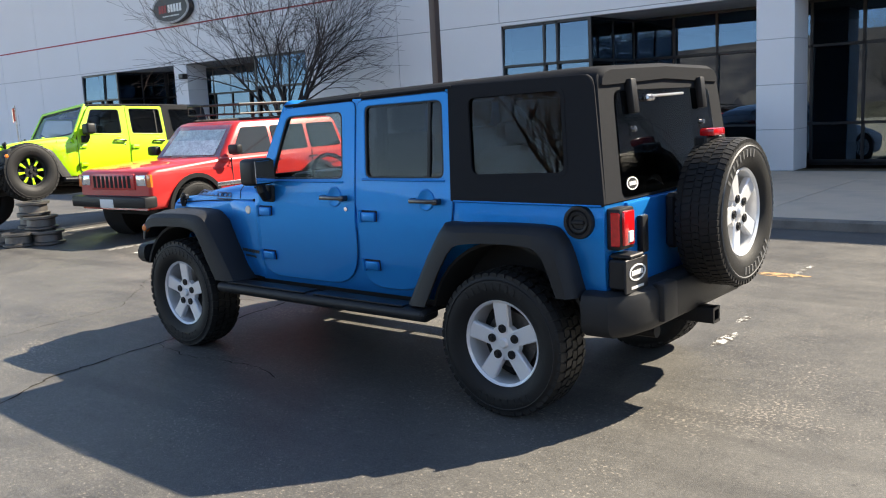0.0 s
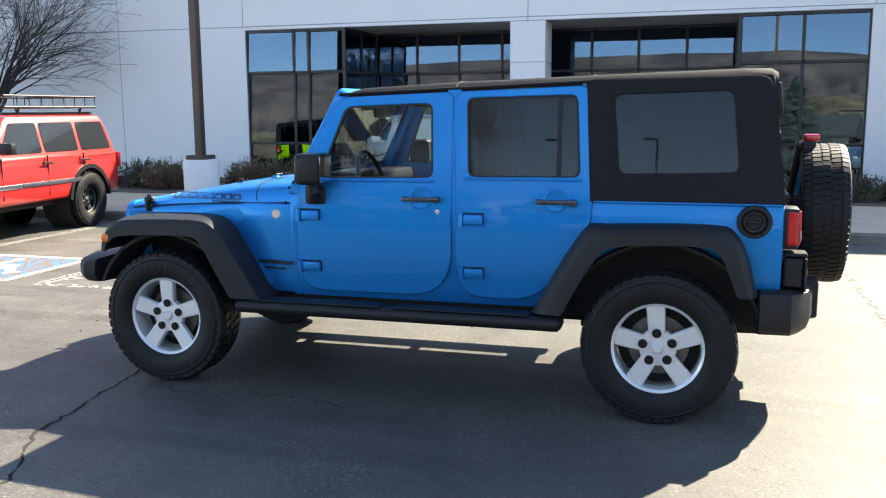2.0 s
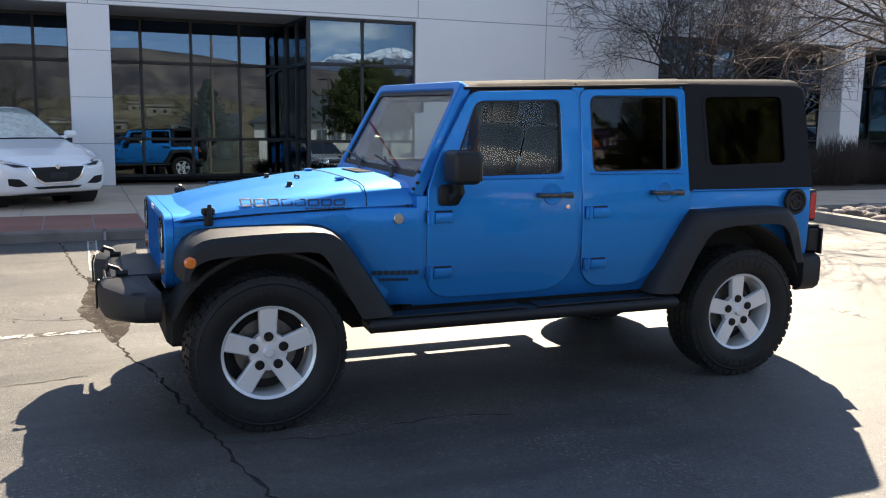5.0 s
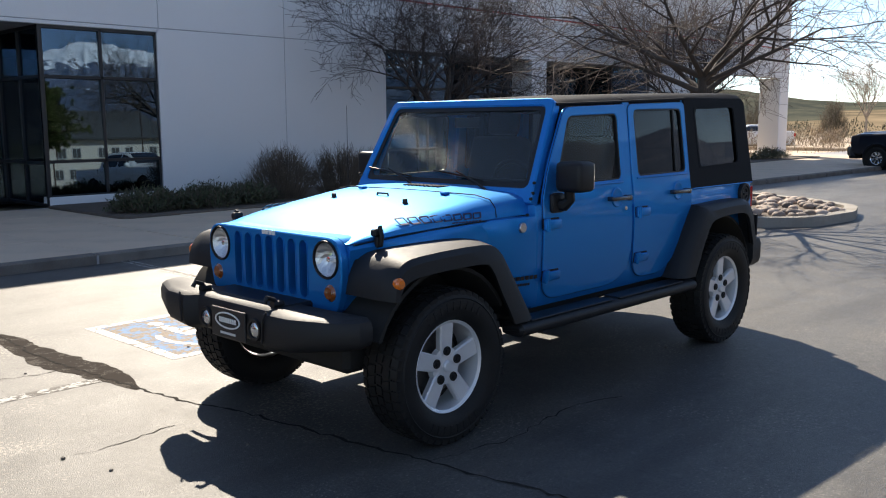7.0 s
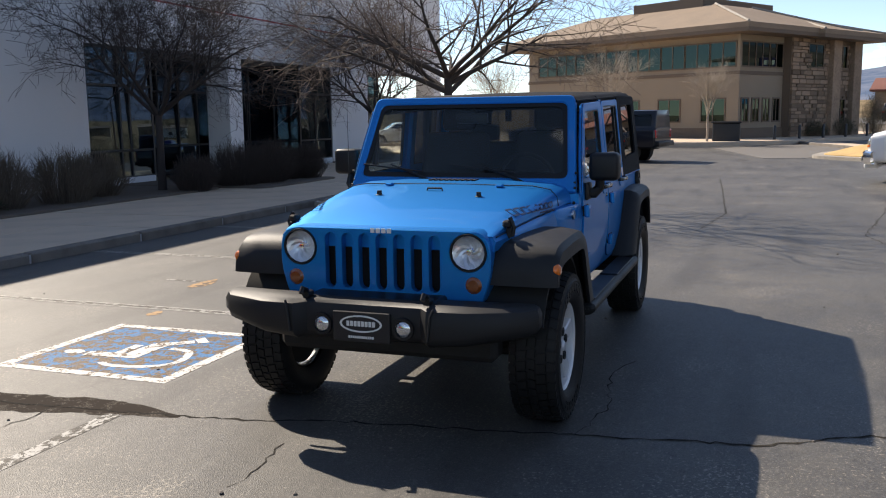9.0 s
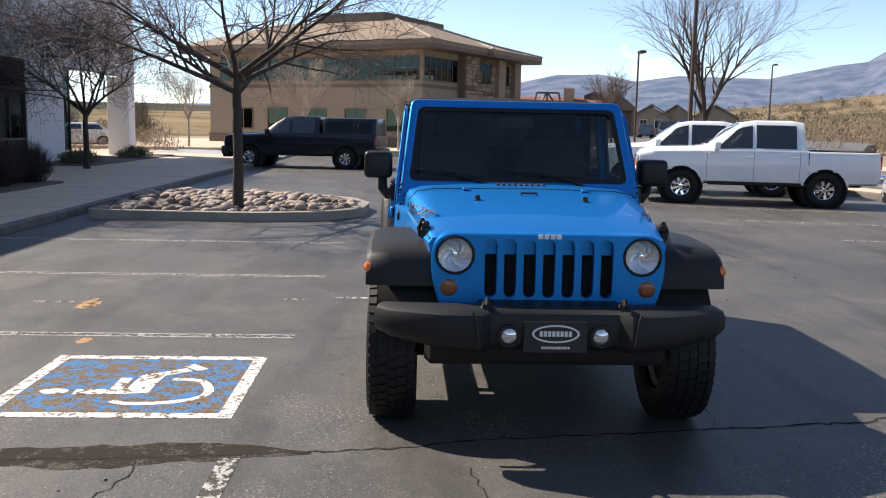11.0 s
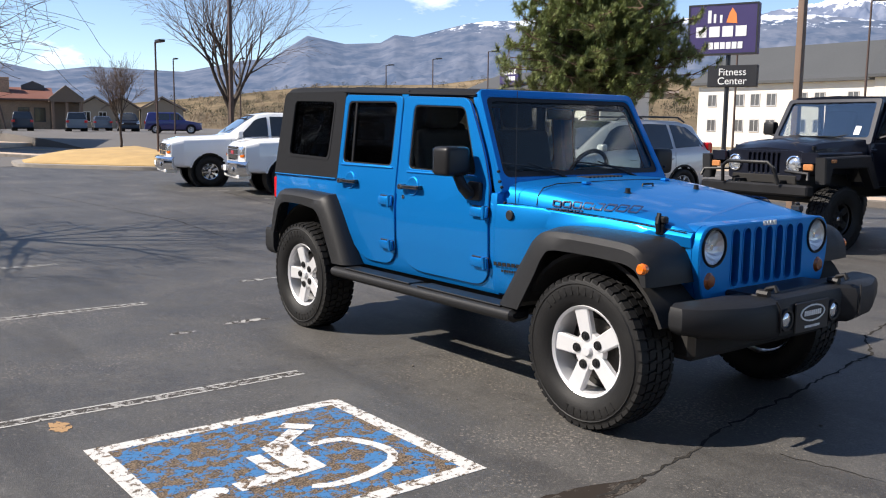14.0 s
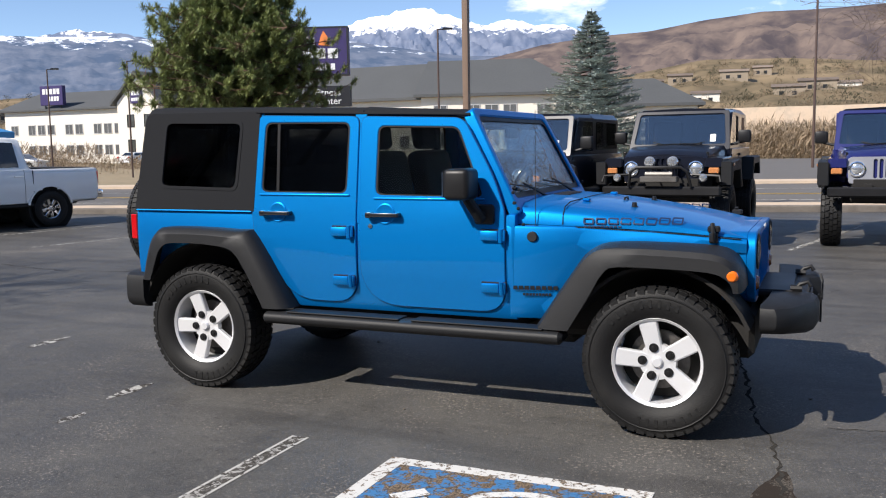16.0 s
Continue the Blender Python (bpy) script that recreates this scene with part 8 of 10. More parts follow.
big_mud = wheel_meshes(0.445, 0.135, 0.20, "rim", 5, 0.06, 32, 0.018, 5, spoke_rim_bm(0.20, 0.06, 5, 0.04, 0.05), "chrome")
short_off_roader("black two-door off-road car with a tube bar and twin headlights", "black_paint", 2, False, True, lift=0.138, tyres=mud_wheel).matrix_world = pose(-2.02, 8.16, 0, 0, 0, -96) @ Matrix.Scale(1.06, 4)
short_off_roader("dark navy two-door off-road car with a winch and auxiliary lamps", "black_paint", 4, True, True, "black_paint", lift=0.19, tyres=big_mud).matrix_world = pose(0.05, 9.59, 0, 0, 0, -92) @ Matrix.Scale(1.065, 4)
short_off_roader("dark blue two-door off-road car with a silver grille", "navy_paint", 2, False, False, "grille_silver", lift=0.16, tyres=big_mud).matrix_world = pose(3.06, 10.24, 0, 0, 0, -90) @ Matrix.Scale(1.06, 4)

# ---- plants ----
MAT.update(
    bark=surface("grey_bark", (0.055, 0.043, 0.036), 0.9, var=0.3, scale=8, fine=60, bump=0.5, bump_scale=40, stretch=(1, 1, 0.3)),
    twig=surface("brown_twig", (0.15, 0.112, 0.09), 0.85, var=0.25, scale=5, island=0.2),
    # bark and twig again, with the wall's shade put into a darker colour
    shade_bark=surface("shaded_bark", (0.038, 0.03, 0.028), 0.9, var=0.3, scale=8, fine=60),
    shade_twig=surface("shaded_twig", (0.065, 0.048, 0.041), 0.85, var=0.25, scale=5, island=0.2),
    pine=surface("pine_needle", (0.20, 0.235, 0.075), 0.7, var=0.3, scale=1.5, island=0.4),
    spruce=surface("spruce_needle", (0.38, 0.43, 0.395), 0.9, spec=0.15, var=0.3, scale=1.5, island=0.35),
    juniper=surface("juniper_leaf", (0.052, 0.060, 0.026), 0.8, var=0.35, scale=2.0, island=0.4),
    dry_leaf=surface("dry_leaf", (0.16, 0.10, 0.055), 0.85, var=0.35, scale=2.0, island=0.4),
    reed=surface("dry_twig", (0.15, 0.115, 0.085), 0.85, var=0.3, scale=2.0, island=0.3),
    pale_twig=surface("pale_twig", (0.34, 0.28, 0.22), 0.85, var=0.25, scale=5, island=0.2),
    pine_bark=surface("pine_bark", (0.13, 0.075, 0.05), 0.9, var=0.35, scale=6, fine=40, bump=0.5),
    river_rock=surface("river_rock", (0.30, 0.25, 0.21), 0.75, var=0.25, scale=6, fine=50, rand=0.6, tint=(0.24, 0.14, 0.10), tint_amount=0.6),
    mulch=surface("mulch", (0.11, 0.085, 0.065), 0.95, var=0.4, scale=6, fine=40, bump=0.6, bump_scale=30),
    dry_grass=surface("dry_grass", (0.48, 0.32, 0.135), 0.9, var=0.25, scale=1.5, fine=30, bump=0.5, bump_scale=30),
)


class Skin:
    """Vertices and faces gathered for one mesh."""

    def __init__(self):
        self.v, self.f = [], []

    def limb(self, pts, radii, n=5):
        base = len(self.v)
        side = None
        for i, p in enumerate(pts):
            d = (pts[min(i + 1, len(pts) - 1)] - pts[max(i - 1, 0)])
            d = d.normalized() if d.length > 1e-6 else Vector((0, 0, 1))
            if side is None:
                side = d.orthogonal().normalized()
            side = side - d * side.dot(d)
            side = side.normalized() if side.length > 1e-5 else d.orthogonal().normalized()
            up = d.cross(side)
            for k in range(n):
                a = 2 * math.pi * k / n
                self.v.append(p + (side * math.cos(a) + up * math.sin(a)) * radii[i])
        for i in range(len(pts) - 1):
            for k in range(n):
                a, b = base + i * n + k, base + i * n + (k + 1) % n
                self.f.append((a, b, b + n, a + n))

    def blade(self, p, d, w, length):
        """A thin needle or leaf: one triangle pair."""
        b = len(self.v)
        s = d.cross(Vector((0.3, 0.2, 1.0)))
        s = (s.normalized() if s.length > 1e-4 else Vector((1, 0, 0))) * w
        self.v += [p - s * 0.5, p + d * length * 0.5 + s, p + d * length, p + d * length * 0.5 - s]
        self.f.append((b, b + 1, b + 2, b + 3))

    def mesh(self, name, mat, smooth=True):
        me = bpy.data.meshes.new(name)
        me.from_pydata([tuple(v) for v in self.v], [], self.f)
        me.materials.append(MAT[mat])
        if smooth:
            me.shade_smooth()
        me.update()
        return me


def put(name, skin, mat, parent, label="", smooth=True):
    o = new(name, skin.mesh(name, mat, smooth))
    o.parent = parent
    return tagged(o, label)


def grow(rnd, wood, fine, p, d, length, r, level, depth, droop, spread):
    """One limb and what grows from it."""
    n = 5 if level < 2 else 4
    pts, rad = [p.copy()], [r]
    q, dd = p.copy(), d.copy()
    for i in range(n):
        dd = (dd + Vector((rnd.uniform(-1, 1), rnd.uniform(-1, 1), rnd.uniform(-0.6, 1) * 0.6)) * (0.10 + 0.05 * level) + Vector((0, 0, droop * level))).normalized()
        q = q + dd * length / n
        pts.append(q.copy())
        rad.append(max(r * (1 - 0.72 * (i + 1) / n), 0.0038))
    (wood if level < 3 else fine).limb(pts, rad, 7 if level == 0 else 5 if level < 3 else 3)
    if level >= depth:
        return
    kids = (4, 6, 6, 5, 4)[min(level, 4)]
    for k in range(kids):
        t = 0.30 + 0.70 * (k + rnd.uniform(0, 0.9)) / kids
        i = min(int(t * n), n - 1)
        at = pts[i].lerp(pts[i + 1], t * n - i)
        side = dd.orthogonal().normalized()
        side.rotate(Matrix.Rotation(rnd.uniform(0, 2 * math.pi), 3, dd).to_quaternion())
        nd = (dd * (1 - spread) + side * spread * rnd.uniform(0.7, 1.3) + Vector((0, 0, 0.12))).normalized()
        grow(rnd, wood, fine, at, nd, length * rnd.uniform(0.52, 0.76), rad[i] * rnd.uniform(0.5, 0.68), level + 1, depth, droop, spread)


def bare_tree(label, at, trunk, length, r, seed, depth=5, limbs=6, spread=0.52, out=0.75, mats=("bark", "twig"), lean_to=(0, 0), group=""):
    rnd = random.Random(seed)
    tree = thing("bare_tree", label, "tree", group, Matrix.Translation(at))
    wood, fine = Skin(), Skin()
    top = Vector((lean_to[0], lean_to[1], trunk))
    pts = [Vector((0, 0, -0.15)), Vector((0.0, 0, 0.1)), top * 0.35 + Vector((0.03, 0.02, 0)), top * 0.7, top]
    wood.limb(pts, [r * 1.5, r * 1.12, r, r * 0.92, r * 0.8], 9)
    for k in range(limbs):
        a = 2 * math.pi * (k + rnd.uniform(-0.2, 0.2)) / limbs
        d = Vector((math.cos(a) * out, math.sin(a) * out, 1.0 - 0.35 * out + rnd.uniform(-0.15, 0.2))).normalized()
        start = top * rnd.uniform(0.86, 1.0)
        grow(rnd, wood, fine, start, d, length * rnd.uniform(0.85, 1.15), r * 0.62, 1, depth, -0.015, spread)
    put("trunk", wood, mats[0], tree)
    put("twig_crown", fine, mats[1], tree, "fine bare twigs")
    return tree


def bush(label, at, rx, ry, h, n, seed, mat, leaf=None, kind="twig"):
    """A low shrub of many thin stems, or of small leaf sprays."""
    rnd = random.Random(seed)
    b = thing("shrub", label, "shrub", "shrubs along the wall", Matrix.Translation(at))
    stems, leaves = Skin(), Skin()
    for k in range(n):
        a, u = rnd.uniform(0, 2 * math.pi), math.sqrt(rnd.random())
        p = Vector((math.cos(a) * u * rx * 0.55, math.sin(a) * u * ry * 0.55, -0.05))
        hh = h * math.sqrt(max(0.10, 1 - 0.92 * u * u)) * rnd.uniform(0.72, 1.04)
        e = Vector((math.cos(a) * u * rx, math.sin(a) * u * ry, hh))
        m = p.lerp(e, 0.5) + Vector((rnd.uniform(-1, 1), rnd.uniform(-1, 1), 0)) * 0.05 + Vector((0, 0, hh * 0.12))
        stems.limb([p, m, e], [0.006, 0.0045, 0.002], 3)
        for j in range(5):
            s = m.lerp(e, rnd.random())
            d = (e - m).normalized() + Vector((rnd.uniform(-1, 1), rnd.uniform(-1, 1), rnd.uniform(-0.2, 0.8))) * 0.7
            stems.limb([s, s + d.normalized() * h * rnd.uniform(0.12, 0.28)], [0.003, 0.0015], 3)
        if leaf:
            for j in range(14):
                s = m.lerp(e, rnd.uniform(-0.3, 1.0)) + Vector((rnd.gauss(0, 0.05), rnd.gauss(0, 0.05), rnd.gauss(0, 0.04)))
                d = Vector((rnd.gauss(0, 1), rnd.gauss(0, 1), rnd.gauss(0.4, 0.8))).normalized()
                leaves.blade(s, d, 0.014, rnd.uniform(0.05, 0.11))
    put("stem_clump", stems, mat, b)
    if leaf:
        put("foliage", leaves, leaf, b, "small sprays of foliage", False)
    return b


# planting beds against the wall
for x0, x1, y0 in ((-11.2, -2.0, -9.6), (6.5, 15.5, -9.2), (-15.0, -11.3, -8.6), (-33, -22.5, -10.6)):
    bed = [(x0, y0), (x1, y0), (x1, -12.65), (x0, -12.65)]
    structure("planting_bed", prism(rounded(bed, 0.3, 4), "z", 0.05, 0.16, 0.02), "mulch", "dark mulch planting bed along the wall", "planting bed")
for i, (x, y, rx, ry, h) in enumerate(((-5.9, -10.7, 0.75, 0.6, 1.0), (-7.3, -10.5, 0.8, 0.65, 0.98), (-8.6, -10.9, 0.7, 0.6, 0.9), (-11.9, -9.7, 0.8, 0.7, 1.0), (-12.9, -9.5, 0.85, 0.7, 1.02), (-13.9, -9.7, 0.75, 0.7, 0.95), (-14.6, -9.3, 0.6, 0.5, 0.9), (-10.4, -9.8, 0.6, 0.5, 0.75))):
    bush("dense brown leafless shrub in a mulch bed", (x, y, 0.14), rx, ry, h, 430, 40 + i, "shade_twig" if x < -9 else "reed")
for i, (x, y, rx, ry, h) in enumerate(((-2.8, -10.3, 0.7, 0.5, 0.42), (-3.9, -10.2, 0.8, 0.55, 0.45), (-4.9, -10.35, 0.6, 0.5, 0.4), (6.4, -10.6, 0.75, 0.6, 0.55), (5.9, -10.9, 0.5, 0.5, 0.45), (9.4, -10.3, 0.85, 0.7, 0.55), (10.5, -10.1, 0.7, 0.6, 0.4), (-24.0, -11.5, 1.3, 0.6, 0.5), (-29.5, -11.3, 1.6, 0.6, 0.45))):
    bush("low spreading green juniper in a mulch bed", (x, y, 0.14), rx, ry, h, 190, 60 + i, "reed", "juniper")
for i, (x, y) in enumerate(((8.6, -9.9), (6.9, -10.2), (11.6, -10.4), (12.8, -10.2))):
    bush("low shrub with dry brown leaves in a mulch bed", (x, y, 0.14), 0.6, 0.5, 0.6, 170, 80 + i, "reed", "dry_leaf")

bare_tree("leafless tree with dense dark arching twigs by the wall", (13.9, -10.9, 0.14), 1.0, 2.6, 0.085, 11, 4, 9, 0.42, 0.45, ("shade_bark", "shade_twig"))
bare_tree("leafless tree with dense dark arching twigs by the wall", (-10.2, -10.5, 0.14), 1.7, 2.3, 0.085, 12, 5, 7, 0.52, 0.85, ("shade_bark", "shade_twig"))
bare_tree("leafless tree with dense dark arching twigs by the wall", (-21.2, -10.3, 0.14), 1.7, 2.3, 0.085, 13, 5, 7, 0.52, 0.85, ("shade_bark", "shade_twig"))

# the rock island with its tree
ISLAND = [(-8.35, -5.9), (-8.2, -3.2), (-8.6, -2.0), (-9.3, -1.45), (-10.6, -1.35), (-11.7, -1.7), (-12.6, -2.8), (-13.2, -4.2), (-13.4, -6.1)]
isl_in = [(-8.55, -5.9), (-8.42, -3.25), (-8.78, -2.12), (-9.4, -1.65), (-10.55, -1.56), (-11.58, -1.88), (-12.42, -2.9), (-13.0, -4.25), (-13.2, -6.1)]
island = structure("island_kerb", ring_with_hole(rounded(ISLAND, 0.25, 3), rounded(isl_in, 0.25, 3), "z", -0.05, 0.15), "kerb_pale", "pale rounded concrete kerb of the planting island", "kerb")
structure("island_bed", prism(rounded(isl_in, 0.25, 3), "z", -0.05, 0.10), "mulch", "gravel bed of the planting island", "planting bed")


def rock_mesh(seed):
    rnd = random.Random(seed)
    bm = bmesh.new()
    bmesh.ops.create_icosphere(bm, subdivisions=2, radius=0.5)
    sx, sy, sz = rnd.uniform(0.8, 1.25), rnd.uniform(0.65, 1.0), rnd.uniform(0.45, 0.7)
    for v in bm.verts:
        k = 1 + 0.16 * noise.noise(v.co * 1.7 + Vector((seed, 0, 0)))
        v.co = Vector((v.co.x * sx, v.co.y * sy, v.co.z * sz)) * k
    return mesh_of("rock", bm, "river_rock", 60)


ROCKS = [rock_mesh(i) for i in range(7)]
rnd = random.Random(5)
poly = rounded(isl_in, 0.25, 3)


def inside(x, y, pts):
    c = False
    for i in range(len(pts)):
        (x1, y1), (x0, y0) = pts[i], pts[i - 1]
        if (y1 > y) != (y0 > y) and x < (x0 - x1) * (y - y1) / (y0 - y1) + x1:
            c = not c
    return c


count = 0
rock_bed = tagged(new("rock_bed"), "bed of tan and grey river rocks on the island", "rocks", "", "structure")
while count < 300:
    x, y = rnd.uniform(-13.2, -8.4), rnd.uniform(-6.0, -1.5)
    if inside(x, y, poly) and inside(x * 0.985 - 0.16, y * 0.985 - 0.05, poly):
        o = new("rock", ROCKS[count % 7])
        o.parent = rock_bed
        s = rnd.uniform(0.13, 0.27)
        o.matrix_world = Matrix.Translation((x, y, 0.10 + s * 0.16)) @ Matrix.Rotation(rnd.uniform(0, 6.3), 4, "Z") @ Matrix.Scale(s, 4)
        count += 1
bare_tree("leafless honey-coloured tree with arching limbs on the rock island", (-9.6, -3.65, 0.1), 2.3, 2.3, 0.09, 23, 4, 9, 0.55, 1.1, ("bark", "twig"))


def pine_tree(at, h, seed):
    """A broad ponderosa pine with needle tufts at the branch ends."""
    rnd = random.Random(seed)
    t = thing("pine_tree", "broad green ponderosa pine with a reddish trunk", "tree", "", Matrix.Translation(at))
    wood, needles = Skin(), Skin()
    wood.limb([Vector((0, 0, -0.2)), Vector((0.05, 0, 1.5)), Vector((0.0, 0.08, 3.5)), Vector((-0.1, 0, h * 0.8)), Vector((-0.05, 0, h))], [0.22, 0.19, 0.15, 0.08, 0.03], 9)
    for k in range(130):
        f = (k / 129) ** 0.85
        z = 2.45 + (h - 2.75) * f
        a = k * 2.4 + rnd.uniform(-0.4, 0.4)
        reach = 2.65 * (0.80 + 0.20 * min(1, f * 5)) * math.sqrt(max(0.05, 1 - f ** 2.2)) * rnd.uniform(0.72, 1.08)
        d = Vector((math.cos(a), math.sin(a), 0))
        p0 = Vector((0.12 * min(1, f * 3), 0.2 * min(1, f * 3), z))
        p1 = p0 + d * reach * 0.5 + Vector((0, 0, -0.08 + 0.22 * f))
        p2 = p0 + d * reach + Vector((0, 0, -0.05 + 0.5 * f))
        wood.limb([Vector((0, 0, z - 0.15)), p1, p2], [0.05, 0.03, 0.008], 4)
        for j in range(22):
            u = rnd.uniform(0.18, 1.02)
            s = (p0.lerp(p1, u * 2) if u < 0.5 else p1.lerp(p2, u * 2 - 1))
            off = Vector((rnd.gauss(0, 1), rnd.gauss(0, 1), rnd.gauss(0.25, 0.55))) * (0.12 + 0.26 * reach / 3)
            c = s + off
            wood.limb([s, c], [0.012, 0.006], 3)
            axis = (off.normalized() + Vector((0, 0, 0.5))).normalized()
            for m in range(140):
                nd = (axis * rnd.uniform(-0.1, 1.0) + Vector((rnd.gauss(0, 1), rnd.gauss(0, 1), rnd.gauss(0, 1))) * 0.62).normalized()
                needles.blade(c - axis * rnd.uniform(0, 0.2), nd, 0.0085, rnd.uniform(0.11, 0.20))
    put("trunk", wood, "pine_bark", t)
    put("crown", needles, "pine", t, "tufts of long green needles", False)
    return t


pine_tree((-12.0, 13.7, 0), 5.7, 3)


def spruce_tree(at, h, w, seed, label="blue-green spruce with a narrow pointed crown"):
    rnd = random.Random(seed)
    t = thing("spruce_tree", label, "tree", "", Matrix.Translation(at))
    wood, needles = Skin(), Skin()
    wood.limb([Vector((0, 0, -0.2)), Vector((0, 0, h * 0.6)), Vector((0, 0, h))], [0.14, 0.07, 0.01], 7)
    rows = 46
    for i in range(rows):
        f = i / (rows - 1)
        z = 0.35 + (h - 0.5) * f
        reach = w * (1 - f) ** 0.9 + 0.08
        for k in range(int(19 - 10 * f)):
            a = rnd.uniform(0, 2 * math.pi)
            d = Vector((math.cos(a), math.sin(a), 0))
            rr = reach * rnd.uniform(0.72, 1.12)
            p0, p1, p2 = Vector((0, 0, z)), Vector((0, 0, z - 0.05)) + d * rr * 0.55, Vector((0, 0, z - 0.02 + 0.12 * rr * (1 - f))) + d * rr
            wood.limb([p0, p1, p2], [0.015, 0.01, 0.004], 3)
            for m in range(int(120 * (0.3 + rr / w))):
                u = rnd.uniform(0.25, 1.0)
                s = p0.lerp(p1, u * 2) if u < 0.5 else p1.lerp(p2, u * 2 - 1)
                side = Vector((-d.y, d.x, 0)) * rnd.uniform(-1, 1)
                nd = (d * 0.7 + side + Vector((0, 0, rnd.uniform(-0.3, 0.6)))).normalized()
                needles.blade(s + side * 0.16 * rr, nd, 0.028, rnd.uniform(0.10, 0.20))
    put("trunk", wood, "pine_bark", t)
    put("crown", needles, "spruce", t, "drooping blue-green needles", False)
    return t


spruce_tree((-6.5, 29.3, 0), 6.75, 3.15, 8)

# ---- street furniture and far buildings ----
MAT.update(
    office_wall=surface("tan_stucco", (0.28, 0.225, 0.165), 0.85, var=0.08, scale=0.6, fine=30),
    office_dark=surface("brown_trim", (0.15, 0.11, 0.08), 0.8, var=0.1),
    shingle=surface("tan_shingle", (0.235, 0.175, 0.125), 0.9, var=0.2, scale=0.8, fine=14, bump=0.3, bump_scale=12),
    stone=surface("rough_stone", (0.25, 0.175, 0.12), 0.9, var=0.3, scale=1.4, fine=8, rand=0.45, bump=0.6, bump_scale=9),
    green_glass=glass("green_glass", (0.008, 0.02, 0.018), 0.02, 1.45, 0.0, (0.55, 0.8, 0.75)),
    hotel_glass=surface("curtained_glass", (0.10, 0.10, 0.10), 0.15, 0.0, 0.5, var=0.3, scale=1.2),
    hotel_wall=surface("cream_stucco", (0.72, 0.665, 0.58), 0.85, var=0.05, scale=0.2, fine=8),
    hotel_roof=surface("grey_shingle", (0.075, 0.078, 0.08), 0.9, var=0.12, scale=0.4, fine=6),
    purple=surface("sign_purple", (0.035, 0.022, 0.10), 0.5, var=0.1),
    orange=surface("sign_orange", (0.75, 0.22, 0.05), 0.5, var=0.1),
    tile_roof=surface("red_roof", (0.17, 0.062, 0.042), 0.85, var=0.15, scale=0.5),
    teal=surface("teal_paint", (0.03, 0.21, 0.46), 0.6, var=0.1),
    hill_roof=surface("hill_roof", (0.21, 0.16, 0.125), 0.9, var=0.25, scale=0.3, fine=3, rand=0.3),
    scrub=surface("dry_scrub", (0.25, 0.185, 0.12), 0.95, var=0.35, scale=0.3, fine=2, island=0.3),
    scrub_green=surface("dark_scrub", (0.055, 0.055, 0.032), 0.95, var=0.35, scale=0.3, fine=2, island=0.3),
)

lamp_post(-4.15, 10.45, 9.0, False, "tan_steel", False)


def street_lamp(x, y, h, w=0.06, turn=0.0):
    p = thing("street_lamp", "dark slim street lamp with a flat head", "street lamp", "street lamps", Matrix.Translation((x, y, 0)) @ Matrix.Rotation(radians(turn), 4, "Z"))
    part("pole", tube([(0, 0, -0.2), (0, 0, h)], [w, w * 0.7], 8), "brown_steel", p)
    part("lamp_head", join(bm_box((0.0, -0.025, h - 0.05), (0.4, 0.025, h), 0.01), bm_box((0.25, -0.12, h - 0.04), (0.72, 0.12, h + 0.06), 0.02)), "frame_dark", p)


